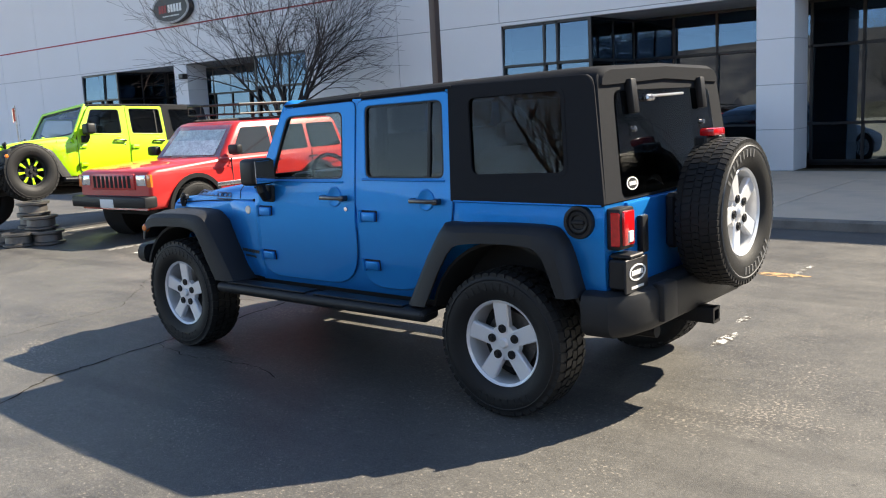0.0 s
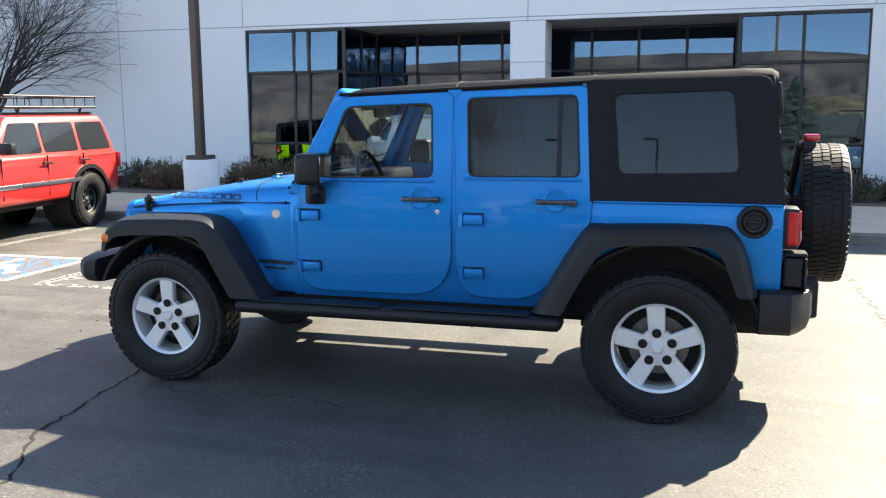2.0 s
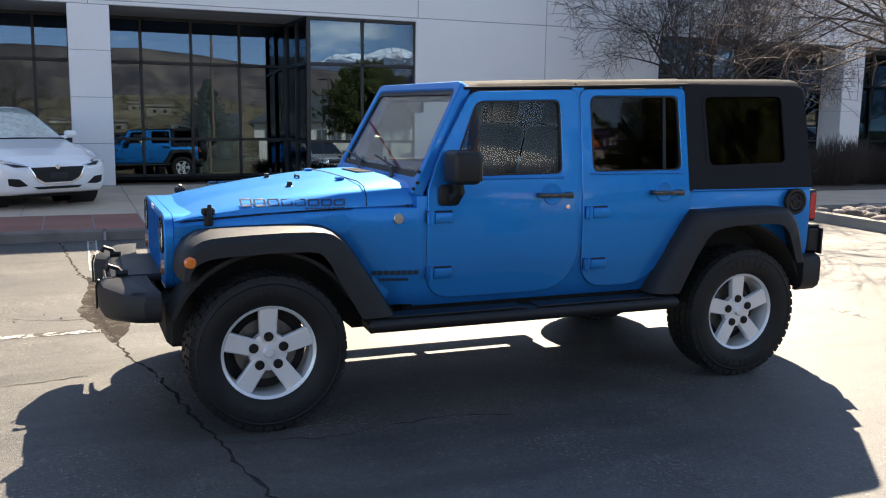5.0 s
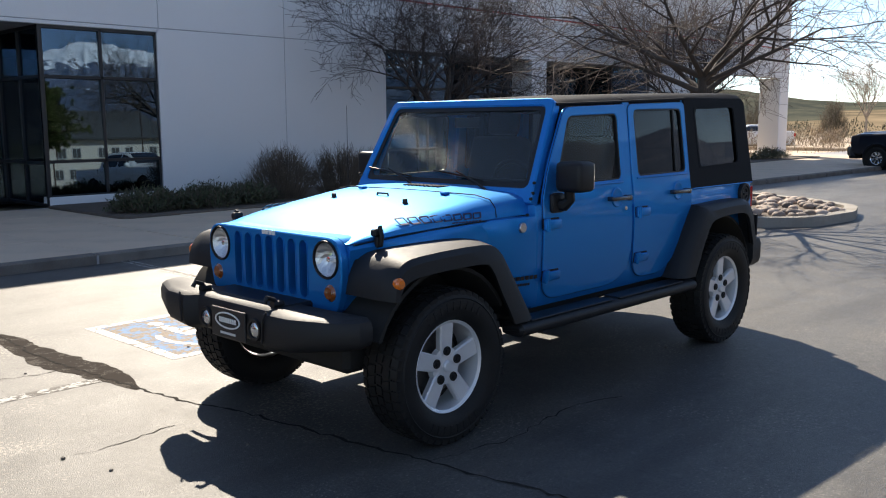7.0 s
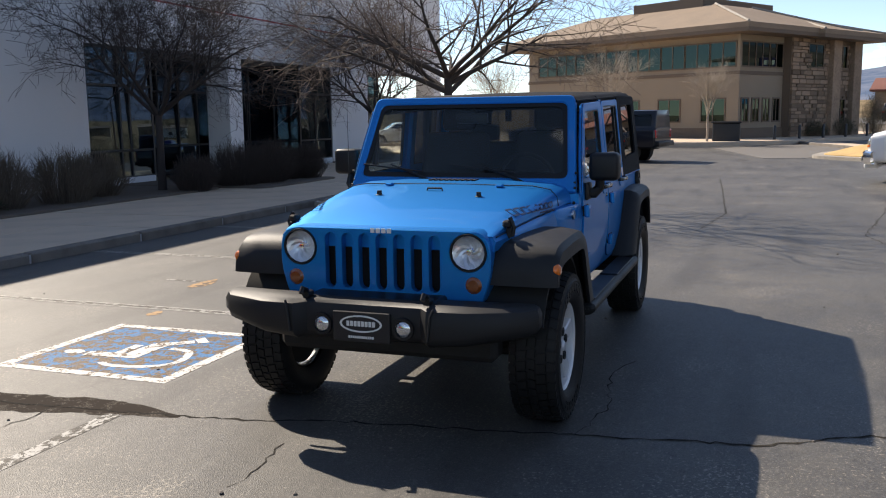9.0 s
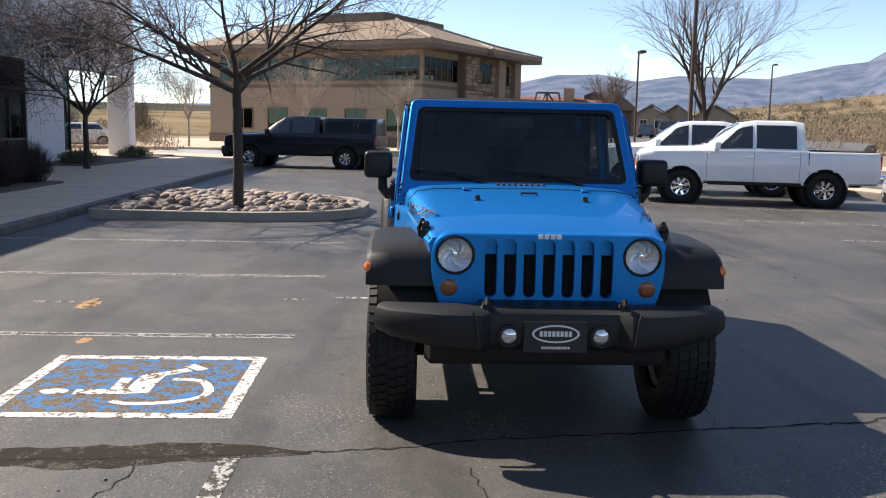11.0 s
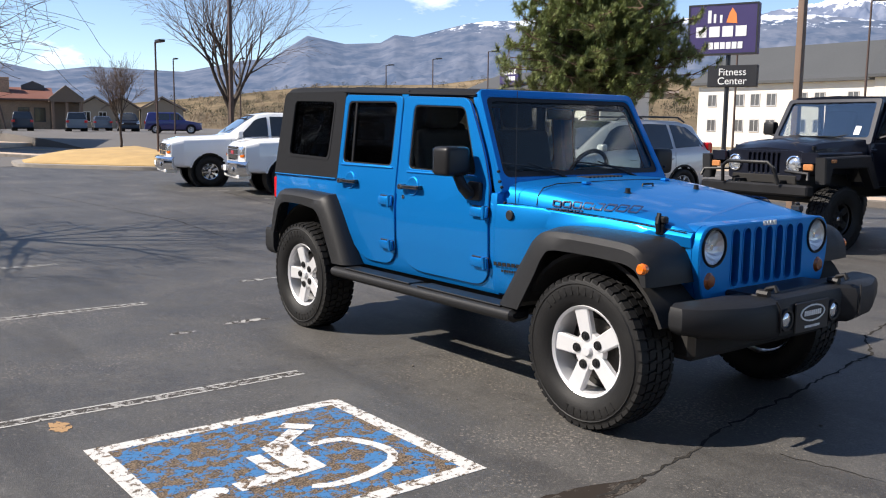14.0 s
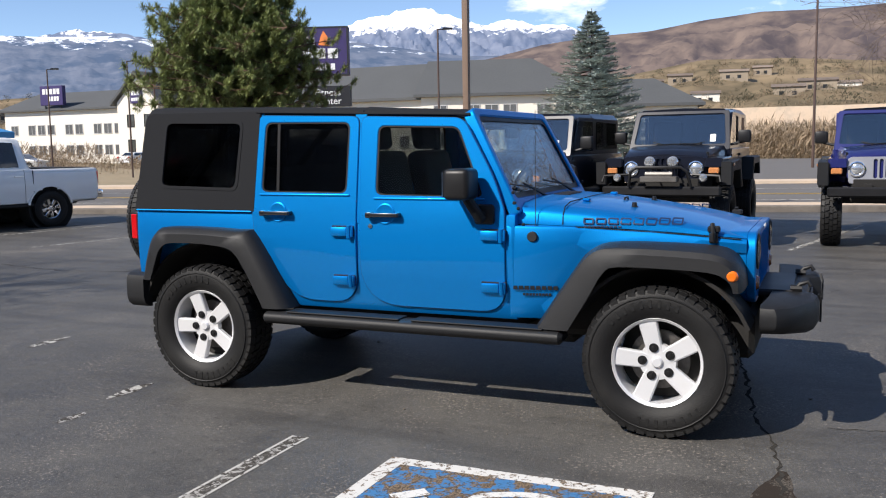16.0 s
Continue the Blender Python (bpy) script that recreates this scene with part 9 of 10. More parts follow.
def town_sign():
    """The tall sign, its maker's mark drawn as plain shapes."""
    s = thing("pole_sign", "tall purple roadside sign above a black panel on a post", "sign", "", pose(-18.6, 28.8, -0.2, 0, 0, 20))
    part("post", tube([(0.25, 0, -0.2), (0.25, 0, 5.0)], 0.10, 8), "frame_dark", s)
    part("sign_box", bm_box((-1.45, -0.2, 4.88), (1.45, 0.2, 6.98), 0.03), "purple", s)
    part("sign_edge", ring_with_hole([(-1.45, 4.88), (1.45, 4.88), (1.45, 6.98), (-1.45, 6.98)], [(-1.38, 4.95), (1.38, 4.95), (1.38, 6.91), (-1.38, 6.91)], "y", -0.215, -0.198), "decal_black", s)
    for x0, x1, z1 in ((-0.62, -0.48, 6.72), (-0.38, -0.28, 6.56), (-0.12, -0.02, 6.52)):
        part("word_shape", bm_box((x0, -0.216, 6.20), (x1, -0.2, z1)), "pale", s, "", None)
    for k in range(4):
        part("word_shape", bm_box((-1.1 + 0.5500 * k, -0.216, 5.62), (-1.1 + 0.5500 * (k + 0.8), -0.2, 6.05)), "pale", s, "", None)
    for k in range(6):
        part("word_shape", bm_box((-0.55 + 0.2417 * k, -0.216, 5.12), (-0.55 + 0.2417 * (k + 0.8), -0.2, 5.40)), "pale", s, "", None)
    part("leaf_shape", prism([(0.15, 6.2), (0.6, 6.15), (0.55, 6.55), (0.38, 6.8), (0.25, 6.55)], "y", -0.216, -0.2), "orange", s, "orange leaf shape", None)
    part("lower_panel", bm_box((-0.55, -0.14, 3.55), (1.50, 0.14, 4.45), 0.02), "decal_black", s)
    for word, z in (("Fitness", 4.03), ("Center", 3.66)):
        cu = bpy.data.curves.new("lettering", "FONT")
        cu.body, cu.size, cu.align_x, cu.extrude = word, 0.42, "CENTER", 0.004
        t = new("lettering", cu)
        cu.materials.append(MAT["pale"])
        t.parent = s
        t.matrix_basis = Matrix.Translation((0.48, -0.146, z)) @ Matrix.Rotation(radians(90), 4, "X")
        bpy.context.view_layer.update()
        me = bpy.data.meshes.new_from_object(t.evaluated_get(bpy.context.evaluated_depsgraph_get()))
        bpy.data.objects.remove(t)
        o = new("lettering", me)
        o.parent = s
        o.matrix_basis = Matrix.Translation((0.48, -0.146, z)) @ Matrix.Rotation(radians(90), 4, "X")
        tagged(o, "white sans-serif lettering")


town_sign()

flag = thing("flag", "small red flag on a thin staff beside the parked cars", "flag", "", Matrix.Translation((13.6, -3.65, 0)))
part("staff", tube([(0, 0, 0), (0, 0, 2.12)], 0.012, 6), "steel", flag)
cloth = bmesh.new()
rows = [[cloth.verts.new((0.05 * k, 0.03 * math.sin(k * 1.3), z - 0.012 * k)) for k in range(5)] for z in (1.82, 1.95, 2.08)]
for ra, rb in zip(rows, rows[1:]):
    for k in range(4):
        cloth.faces.new((ra[k], ra[k + 1], rb[k + 1], rb[k]))
part("cloth", cloth, "red", flag, "small red cloth")


def far_window(parent, x0, x1, z0, z1, y, axis="y", mat="green_glass", frame="office_dark", sgn=1):
    """A framed window set on a far wall that looks along an axis."""
    def bx(a0, a1, b0, b1, d0, d1):
        lo, hi = (a0, y + d0 * sgn, b0), (a1, y + d1 * sgn, b1)
        if axis == "x":
            lo, hi = (y + d0 * sgn, a0, b0), (y + d1 * sgn, a1, b1)
        l = tuple(min(p, q) for p, q in zip(lo, hi))
        h = tuple(max(p, q) for p, q in zip(lo, hi))
        return bm_box(l, h)
    w = part("window", join(bx(x0 - 0.08, x1 + 0.08, z1, z1 + 0.08, -0.05, 0.05), bx(x0 - 0.08, x1 + 0.08, z0 - 0.08, z0, -0.05, 0.07), bx(x0 - 0.08, x0, z0, z1, -0.05, 0.05), bx(x1, x1 + 0.08, z0, z1, -0.05, 0.05),
                            bx((x0 + x1) / 2 - 0.03, (x0 + x1) / 2 + 0.03, z0, z1, -0.05, 0.04)), frame, parent, "", None)
    part("pane", bx(x0, x1, z0, z1, -0.03, 0.015), mat, w, "", None)


def office():
    """Two-storey tan office with a hipped roof; local x runs along its stone-clad side, y along its long front, from the eave corner."""
    o = thing("office_building", "two-storey tan office with a hipped shingle roof and stone corner", "building", "", Matrix.Translation((-47.2, 0.75, 0)) @ Matrix.Rotation(radians(148.2), 4, "Z"))
    W, LX, LY, E = 1.5, 13.8, 18.9, 6.45
    part("main_wall", bm_box((W, W, -0.3), (LX, LY, E)), "office_wall", o)
    part("floor_band", bm_box((W - 0.06, W - 0.06, 3.95), (LX - 0.3, LY + 0.05, 4.15)), "office_dark", o)
    part("plinth", bm_box((W - 0.08, W - 0.08, -0.2), (LX - 0.3, LY + 0.06, 0.85)), "office_dark", o)
    part("corner_trim", bm_box((W - 0.05, W - 0.05, 0.85), (W + 0.12, W + 0.12, E)), "office_wall", o)
    # stone facing of the far part of the side
    rnd = random.Random(4)
    S0, S1 = 6.1, LX + 0.1
    stone = part("stone_corner", bm_box((S0, W - 0.5, -0.3), (S1, W + 0.6, E)), "office_dark", o)
    me = mesh_of("stone", bm_box((0, 0, 0), (1, 0.12, 1), 0.02), "stone")
    z = 0.0
    while z < E - 0.2:
        h = rnd.uniform(0.18, 0.32)
        x = S0 + 0.02
        while x < S1 - 0.1:
            w = min(rnd.uniform(0.35, 1.0), S1 - x)
            if not (7.9 < x + w / 2 < 9.6 and 4.45 < z + h / 2 < 5.9) and not (11.5 < x + w / 2 < 12.5 and (0.9 < z < 2.5 or 4.45 < z < 5.9)):
                st = new("stone", me)
                st.parent = stone
                st.matrix_basis = Matrix.Translation((x + 0.02, W - 0.58 - rnd.uniform(0, 0.07), z + 0.02)) @ Matrix.Diagonal((w - 0.04, 1, min(h, E - z) - 0.04, 1))
            x += w
        z += h
    for x in (10.3, 12.9):
        part("stone_pier", bm_box((x, W - 0.95, -0.3), (x + 1.0, W - 0.4, E), 0.03), "stone", o, "projecting stone pier")
    far_window(o, 7.9, 9.6, 4.5, 5.85, W - 0.6, "y", sgn=-1)
    for z0, z1 in ((1.0, 2.5), (4.5, 5.85)):
        far_window(o, 11.5, 12.5, z0, z1, W - 0.6, "y", sgn=-1)
    # ribbon windows round the corner, and the lower windows
    for k in range(3):
        far_window(o, W + 0.2 + 1.45 * k, W + 1.55 + 1.45 * k, 4.45, 5.8, W, "y", sgn=-1)
    for k in range(9):
        far_window(o, W + 0.25 + 1.8 * k, W + 1.95 + 1.8 * k, 4.45, 5.8, W, "x", sgn=-1)
    for k in range(4):
        far_window(o, W + 0.3 + 1.1 * k, W + 0.95 + 1.1 * k, 1.25, 2.55, W, "y", sgn=-1)
    for y0 in (2.0, 5.2, 8.4, 11.6, 14.6):
        far_window(o, y0 + 0.4, y0 + 2.0, 1.25, 2.55, W, "x", sgn=-1)
    # hipped roof with deep eaves, a lower hip over the stone part and a screen on top
    for x0, x1, y0, y1, z, rise, ix, iy in ((0, 12.6, 0, LY + 1.4, E, 2.0, 4.3, 5.2), (7.4, LX + 1.6, -0.4, 9.0, E - 0.05, 1.15, 3.0, 3.4)):
        rf = loft([[(x0, y0, z), (x1, y0, z), (x1, y1, z), (x0, y1, z)], [(x0, y0, z + 0.28), (x1, y0, z + 0.28), (x1, y1, z + 0.28), (x0, y1, z + 0.28)],
                   [(x0 + ix, y0 + iy, z + rise), (x1 - ix, y0 + iy, z + rise), (x1 - ix, y1 - iy, z + rise), (x0 + ix, y1 - iy, z + rise)]])
        part("roof", rf, "shingle", o, "tan shingle hipped roof", None)
        part("eave_band", bm_box((x0 + 0.02, y0 + 0.02, z - 0.22), (x1 - 0.02, y1 - 0.02, z + 0.05)), "office_dark", o, "", None)
        part("ridge_cap", join(tube([(x0, y0, z + 0.3), (x0 + ix, y0 + iy, z + rise + 0.03)], 0.09, 5), tube([(x1, y0, z + 0.3), (x1 - ix, y0 + iy, z + rise + 0.03)], 0.09, 5)), "kerb_pale", o, "pale ridge tiles", None)
    part("roof_well", bm_box((4.1, 6.0, E + 1.6), (12.0, 11.5, E + 2.5)), "office_dark", o, "brown equipment screen on the roof", None)
    return o


office()
structure("office_bank", prism(rounded([(-42.6, -20), (-41.8, -1.4), (-45.2, 2.4), (-62.5, 13.0), (-75, 8), (-66, -24)], 1.2, 4), "z", -0.05, 0.24, 0.04), "concrete", "raised pale ground before the office", "pavement")
# little things before the office
for i, (x, y, h, ln) in enumerate(((-44.0, -1.1, 1.5, 1.5), (-44.0, -6.4, 1.6, 1.9), (-43.4, -12.5, 1.6, 1.7))):
    bare_tree("pale leafless young tree before the office", (x, y, 0.2), h, ln, 0.06, 70 + i, 4, 7, 0.34, 0.36, ("pale_twig", "pale_twig"), (0, 0), "young trees")
cab = thing("utility_cabinet", "dark green steel utility cabinet by the drive", "cabinet", "", Matrix.Translation((-44.8, -0.1, 0.235)))
part("cabinet_body", bm_box((-0.6, -0.75, -0.02), (0.6, 0.65, 0.95), 0.04), "frame_dark", cab)
part("cabinet_lid", bm_box((-0.68, -0.83, 0.95), (0.68, 0.73, 1.05), 0.03), "frame_dark", cab)
for i in range(5):
    b = tagged(solid("bollard", lathe([(0, -0.02), (0.08, -0.02), (0.08, 0.72), (0.05, 0.78), (0, 0.78)], 10, "z", (-47.0 - 2.0 * i, 2.3 + 1.35 * i, 0.24)), "frame_dark", 30), "short dark bollard beside the drive", "bollard", "bollards")
for i, (x, y, r, h) in enumerate(((-60.3, 8.6, 1.0, 2.6), (-57.4, 6.2, 1.2, 1.3), (-54.8, 4.6, 1.0, 1.0))):
    bush("dark evergreen shrub against the stone corner", (x, y, 0.24), r, r, h, 220, 90 + i, "reed", "juniper")
structure("drive_apron", prism([(-60, 12.4), (-44, 2.8), (-40, -0.5), (-29.5, 1.8), (-29.8, 3.3), (-52, 15.6)], "z", -0.05, 0.012), "road", "grey asphalt drive leading past the office", "road")
mound = rounded([(-33, 4.4), (-30.2, 3.85), (-26.0, 6.6), (-24.5, 8.6), (-36, 11.5), (-44, 13.2)], 0.7, 4)
structure("grass_island", loft([[(-33.2 + (x + 33.2) * f, 8.3 + (y - 8.3) * f, z) for x, y in mound] for f, z in ((1, -0.05), (1, 0.14), (0.93, 0.20), (0.78, 0.36), (0.55, 0.50), (0.25, 0.56), (0.03, 0.57))]), "dry_grass", "mound of dry golden grass inside a kerb", "grass")
structure("grass_kerb", prism(rounded([(-33.4, 4.1), (-29.75, 3.4), (-25.5, 6.4), (-24.0, 8.7), (-36, 11.9), (-44.6, 13.5)], 0.8, 4), "z", -0.05, 0.11), "kerb_pale", "pale kerb round the dry grass", "kerb")
structure("office_walk", bm_box((-41, -22, -0.05), (-32.0, -7.4, 0.10)), "concrete", "pale footway before the office", "pavement")

for x, y, h in ((-23.4, 8.74, 9.5),):
    lamp_post(x, y, h, False, "brown_steel", False)
street_lamp(-29.2, 8.4, 4.6, 0.05)
street_lamp(-62, 22, 6.4, 0.07)
street_lamp(-78, 26.5, 6.4, 0.07)
street_lamp(-58, 25.5, 6.4, 0.07)
for k in range(7):
    street_lamp(-58.0 + 7.2 * k - 0.02 * k * k, 38.6 - 0.6 * k, 6.6 + 0.10 * k, 0.06, 30)
street_lamp(-30, 31.5, 6.5, 0.06)
street_lamp(1.2, 47.0, 9.6, 0.08)
street_lamp(6.2, 44.0, 9.0, 0.08)
bare_tree("large leafless cottonwood beside the street", (-27.5, 10.6, 0), 2.2, 3.3, 0.13, 31, 4, 6, 0.36, 0.36)
bare_tree("tall slender leafless tree in dry grass", (-33.75, 8.5, 0.4), 1.1, 1.5, 0.055, 33, 4, 6, 0.28, 0.2)
bare_tree("leafless street tree overhanging the lot", (6.6, 15.2, 0), 2.4, 2.9, 0.14, 35, 5, 7, 0.5, 0.9)


def hotel(name, label, y, x0, x1, eave, base, storeys, top, gable=False, win=0.85, step=3.0, depth=14, hip=False, storey=2.75, tall=1.2):
    h = thing(name, label, "building")
    part("wall", bm_box((x0, y, -0.5), (x1, y + depth, eave)), "hotel_wall", h, "cream stucco wall")
    rf = prism([(y - 0.6, eave), (y + depth / 2, top), (y + depth + 0.6, eave), (y + depth + 0.6, eave - 0.25), (y - 0.6, eave - 0.25)], "x", x0 - 0.6, x1 + 0.6)
    for v in rf.verts:
        if hip and v.co.z > top - 0.1 and v.co.x > x1:
            v.co.x -= depth * 0.4
    part("roof", rf, "hotel_roof", h, "grey shingle roof", None)
    z = base
    for s in range(storeys):
        x = x0 + 1.2
        while x < x1 - 1.6:
            far_window(h, x, x + win, z, z + tall, y, "y", "hotel_glass", "soffit", -1)
            x += step * (0.55 if int((x - x0) / step) % 2 else 1.0)
        z += storey
    return h


h1 = hotel("hotel_building", "long cream two-storey hotel with a grey shingle roof", 70, -50, -32.3, 6.05, 1.5, 2, 9.7, storey=2.35, tall=1.0)
h2 = hotel("hotel_building", "cream hotel wing with a grey shingle roof and dark windows", 0, 0, 14.5, 6.2, 1.6, 2, 9.8, win=1.1, hip=True, storey=2.4, tall=1.15)
h2.matrix_world = pose(-32.2, 69.0, 0, 0, 0, 14)
h4 = hotel("hotel_building", "low cream annex with a grey shingle roof", 0, 0, 7.0, 5.0, 1.4, 1, 7.5, False, 0.85, 3.0, 10, hip=True)
h4.matrix_world = pose(-15.6, 74.0, 0, 0, 0, 14)
h3 = hotel("hotel_building", "far cream hotel wing with a roof sign", 85, -103, -80, 7.3, 1.2, 2, 10.0, False, 1.2, 3.2)
gb = thing("hotel_gable", "cream gabled hotel tower with a grey roof", "building")
part("wall", prism([(-80.5, -0.5), (-74, -0.5), (-74, 7.6), (-77.2, 10.6), (-80.5, 7.6)], "y", 82.5, 92), "hotel_wall", gb)
part("roof", prism([(-81.2, 7.2), (-77.2, 11.0), (-73.3, 7.2), (-73.3, 7.6), (-77.2, 11.4), (-81.2, 7.6)], "y", 82.0, 92), "hotel_roof", gb)
for x in (-78.9, -76.2):
    for z in (1.5, 4.6):
        far_window(gb, x, x + 1.0, z, z + 1.4, 82.5, "y", "dark_glass", "frame_dark", -1)
rs = thing("roof_sign", "purple roof sign with pale plain shapes", "sign", "", Matrix.Translation((-93.3, 84.5, 0)))
part("sign_box", bm_box((-2.0, -0.3, 7.75), (2.0, 0.3, 10.3), 0.03), "purple", rs)
part("sign_shapes", letter_bars(letter_bars(bmesh.new(), -1.6, 1.6, 9.2, 9.9, -0.33, 5, 0.04), -0.6, 1.4, 8.3, 8.9, -0.33, 4, 0.04), "pale", rs, "plain pale bars", None)
part("sign_stay", join(tube([(-1.4, 0, 7.0), (-1.4, 0, 8.0)], 0.1, 6), tube([(1.4, 0, 7.0), (1.4, 0, 8.0)], 0.1, 6)), "frame_dark", rs)
gs = thing("gable_sign", "small dark wall sign with pale shapes", "sign")
part("sign_box", bm_box((-78.1, 82.2, 7.4), (-76.4, 82.5, 9.2), 0.02), "purple", gs)
part("sign_shapes", letter_bars(letter_bars(bmesh.new(), -77.9, -76.6, 8.4, 8.9, 82.18, 3, 0.02), -77.9, -76.6, 7.7, 8.1, 82.18, 4, 0.02), "pale", gs, "", None)
# restaurant with an iron truss, blue-roofed shop
rr = thing("restaurant_building", "low stone restaurant with a red metal roof and a timber porch", "building", "", pose(-103.5, 14.4, 0.86, 0, 0, 78))
part("wall", bm_box((-1.5, 0, -0.9), (9.1, 9, 3.4)), "stone", rr)
part("roof", prism([(-0.7, 3.3), (4.5, 4.7), (9.7, 3.3), (9.7, 3.1), (-0.7, 3.1)], "x", -2.0, 9.6), "tile_roof", rr, "red metal roof")
part("chimney", bm_box((3.9, 2.2, 3.4), (5.2, 3.6, 5.7), 0.03), "stone", rr)
part("roof_lantern", prism([(6.4, 4.2), (6.4, 4.9), (7.6, 5.4), (8.8, 4.9), (8.8, 4.2)], "y", 3.4, 5.4), "hotel_roof", rr)
part("porch_gable", prism([(9.0, 3.0), (9.0, 3.4), (10.7, 4.8), (12.5, 3.4), (12.5, 3.0)], "y", -2.6, 4.0), "office_dark", rr, "dark timber gable")
part("porch_wall", bm_box((9.1, 0.2, -0.9), (12.2, 8, 3.2)), "office_dark", rr)
for x in (9.2, 10.6, 12.1):
    part("porch_post", bm_box((x, -2.4, -0.1), (x + 0.3, -2.1, 3.1)), "tan_steel", rr)
for x in (0.6, 2.6, 6.0, 7.6):
    far_window(rr, x, x + 1.0, 0.9, 2.3, 0, "y", "dark_glass", "frame_dark", -1)
tr = thing("iron_truss", "rusty iron bridge truss beside the restaurant", "truss", "", pose(-97.6, 13.5, 0.86, 0, 0, 78))
for a, b, c, d in ((-0.2, -0.1, 0.8, 4.8), (0.8, 4.8, 3.3, 4.8), (3.3, 4.8, 4.3, -0.1), (0.8, 3.1, 2.0, 4.8), (2.0, 4.8, 3.3, 3.1), (2.0, 3.1, 2.0, 4.8), (-0.2, 3.1, 8.6, 3.1), (0.5, 0.4, 2.0, 3.1), (2.0, 3.1, 3.6, 0.4)):
    part("truss_bar", tube([(a, 0, b), (c, 0, d)], 0.11, 5), "brown_steel", tr)
for x, y, w in ((-122.5, 34.6, 2.6), (-121.8, 38.0, 2.3), (-118.5, 42.5, 2.8)):
    hs = thing("gabled_house", "cream gabled house with a tan roof behind the lot", "house", "gabled houses", pose(x, y, 1.0, 0, 0, 72))
    part("wall", prism([(-w, -1), (w, -1), (w, 2.6), (0, 4.0), (-w, 2.6)], "y", 0, 7), "office_wall", hs)
    part("roof", prism([(-w - 0.4, 2.4), (0, 4.15), (w + 0.4, 2.4), (w + 0.4, 2.65), (0, 4.4), (-w - 0.4, 2.65)], "y", -0.5, 7.2), "hill_roof", hs)
    for wx in (-w * 0.6, w * 0.2):
        far_window(hs, wx, wx + 0.9, 0.9, 2.1, 0, "y", "dark_glass", "hotel_wall", -1)
# the rising ground of the neighbouring lot
structure("upper_lot", loft([[(x, y, -0.1), (x, y, z), (x2, y2, z), (x2, y2, -0.1)] for x, y, x2, y2, z in ((-50, 12.2, -45, 27, 0.0), (-57, 11.5, -53, 30, 0.5), (-64, 10.5, -60, 34, 0.82), (-72, 8.5, -70, 40, 0.86), (-150, 0, -150, 62, 0.90))]), "road", "grey asphalt of the rising neighbouring lot", "asphalt")
bs = thing("shop_building", "low blue-roofed shop with cream walls", "building")
part("wall", bm_box((-112, 78, -0.3), (-96, 88, 4.4)), "hotel_wall", bs)
part("porch_wall", prism([(-98, -0.3), (-92.6, -0.3), (-92.6, 4.0), (-95.3, 5.9), (-98, 4.0)], "y", 76, 80), "hotel_wall", bs)
part("porch_roof", prism([(-98.6, 3.7), (-95.3, 6.1), (-92, 3.7), (-92, 4.1), (-95.3, 6.5), (-98.6, 4.1)], "y", 75.4, 80), "teal", bs)
part("roof", prism([(-112.8, 4.4), (-95.2, 4.4), (-95.2, 5.2), (-104, 7.0), (-112.8, 5.2)], "y", 77, 89), "teal", bs)
for x in (-109, -104.5, -100):
    far_window(bs, x, x + 2.4, 0.6, 3.2, 78, "y", "dark_glass", "frame_dark", -1)
far_window(bs, -96.6, -94.0, 1.2, 4.2, 76, "y", "dark_glass", "frame_dark", -1)
bs.matrix_world = pose(-1.5, -5.74, 0.114) @ Matrix.Scale(0.6, 4)


def small_car(label, paint, m, suv=True):
    top = [(2.15, 0.5), (2.16, 0.82), (1.0, 1.0), (-2.1, 1.05), (-2.15, 0.5)]
    roof = 1.65 if suv else 1.42
    c = road_car("parked_car", label, paint, top, 0.3, 2.2, -2.2, 0.9, road_alloy, (1.32, -1.32), 0.33, 0.38, (1.02, roof, 1.0, 0.3, -1.9 if suv else -1.1, -2.1 if suv else -1.7, 0.84, 0.66),
                 [[(0.75, 1.05), (-0.2, 1.05), (-0.2, roof - 0.1), (0.35, roof - 0.1)], [(-0.28, 1.05), (-1.35, 1.05), (-1.15, roof - 0.1), (-0.28, roof - 0.1)]],
                 [("headlight", "lens", (2.05, 0.55, 0.66), (2.18, 0.85, 0.80), 0.03, True), ("tail_light", "red_lens", (-2.18, 0.6, 0.75), (-2.08, 0.86, 0.95), 0.02, True)], arch_trim=False)
    tagged(c, group="far parked cars")
    c.matrix_world = m


for lab, pt, x, y, z, a, sv in (("dark parked sport utility car near the restaurant", "black_paint", -85.5, 12.8, 0.86, 168, True), ("dark parked van near the restaurant", "black_paint", -80.9, 15.6, 0.86, 168, True),
                                ("dark grey parked van near the restaurant", "grey_paint", -77.9, 19.3, 0.86, 166, True), ("grey parked sedan near the restaurant", "grey_paint", -86.8, 24.3, 0.86, 166, False),
                                ("dark parked sport utility car beside the gabled houses", "black_paint", -79.5, 24.4, 0.86, 346, True), ("dark blue sport utility car at the lot's edge", "navy_paint", -65.3, 23.2, 0.84, 66, True),
                                ("silver parked sedan across the street", "silver_paint", -64, 53, 0, 10, False), ("white parked car beside the hotel", "white_paint", -70, 74, 0, 90, False), ("grey parked car beside the hotel", "grey_paint", -66, 78, 0, 90, False),
                                ("red parked car behind the lot", "red", -12.6, 31.0, 0, 95, False), ("white parked car past the end of the building", "white_paint", -44.5, -19.0, 0, 300, False)):
    small_car(lab, pt, pose(x, y, z, 0, 0, a), sv)


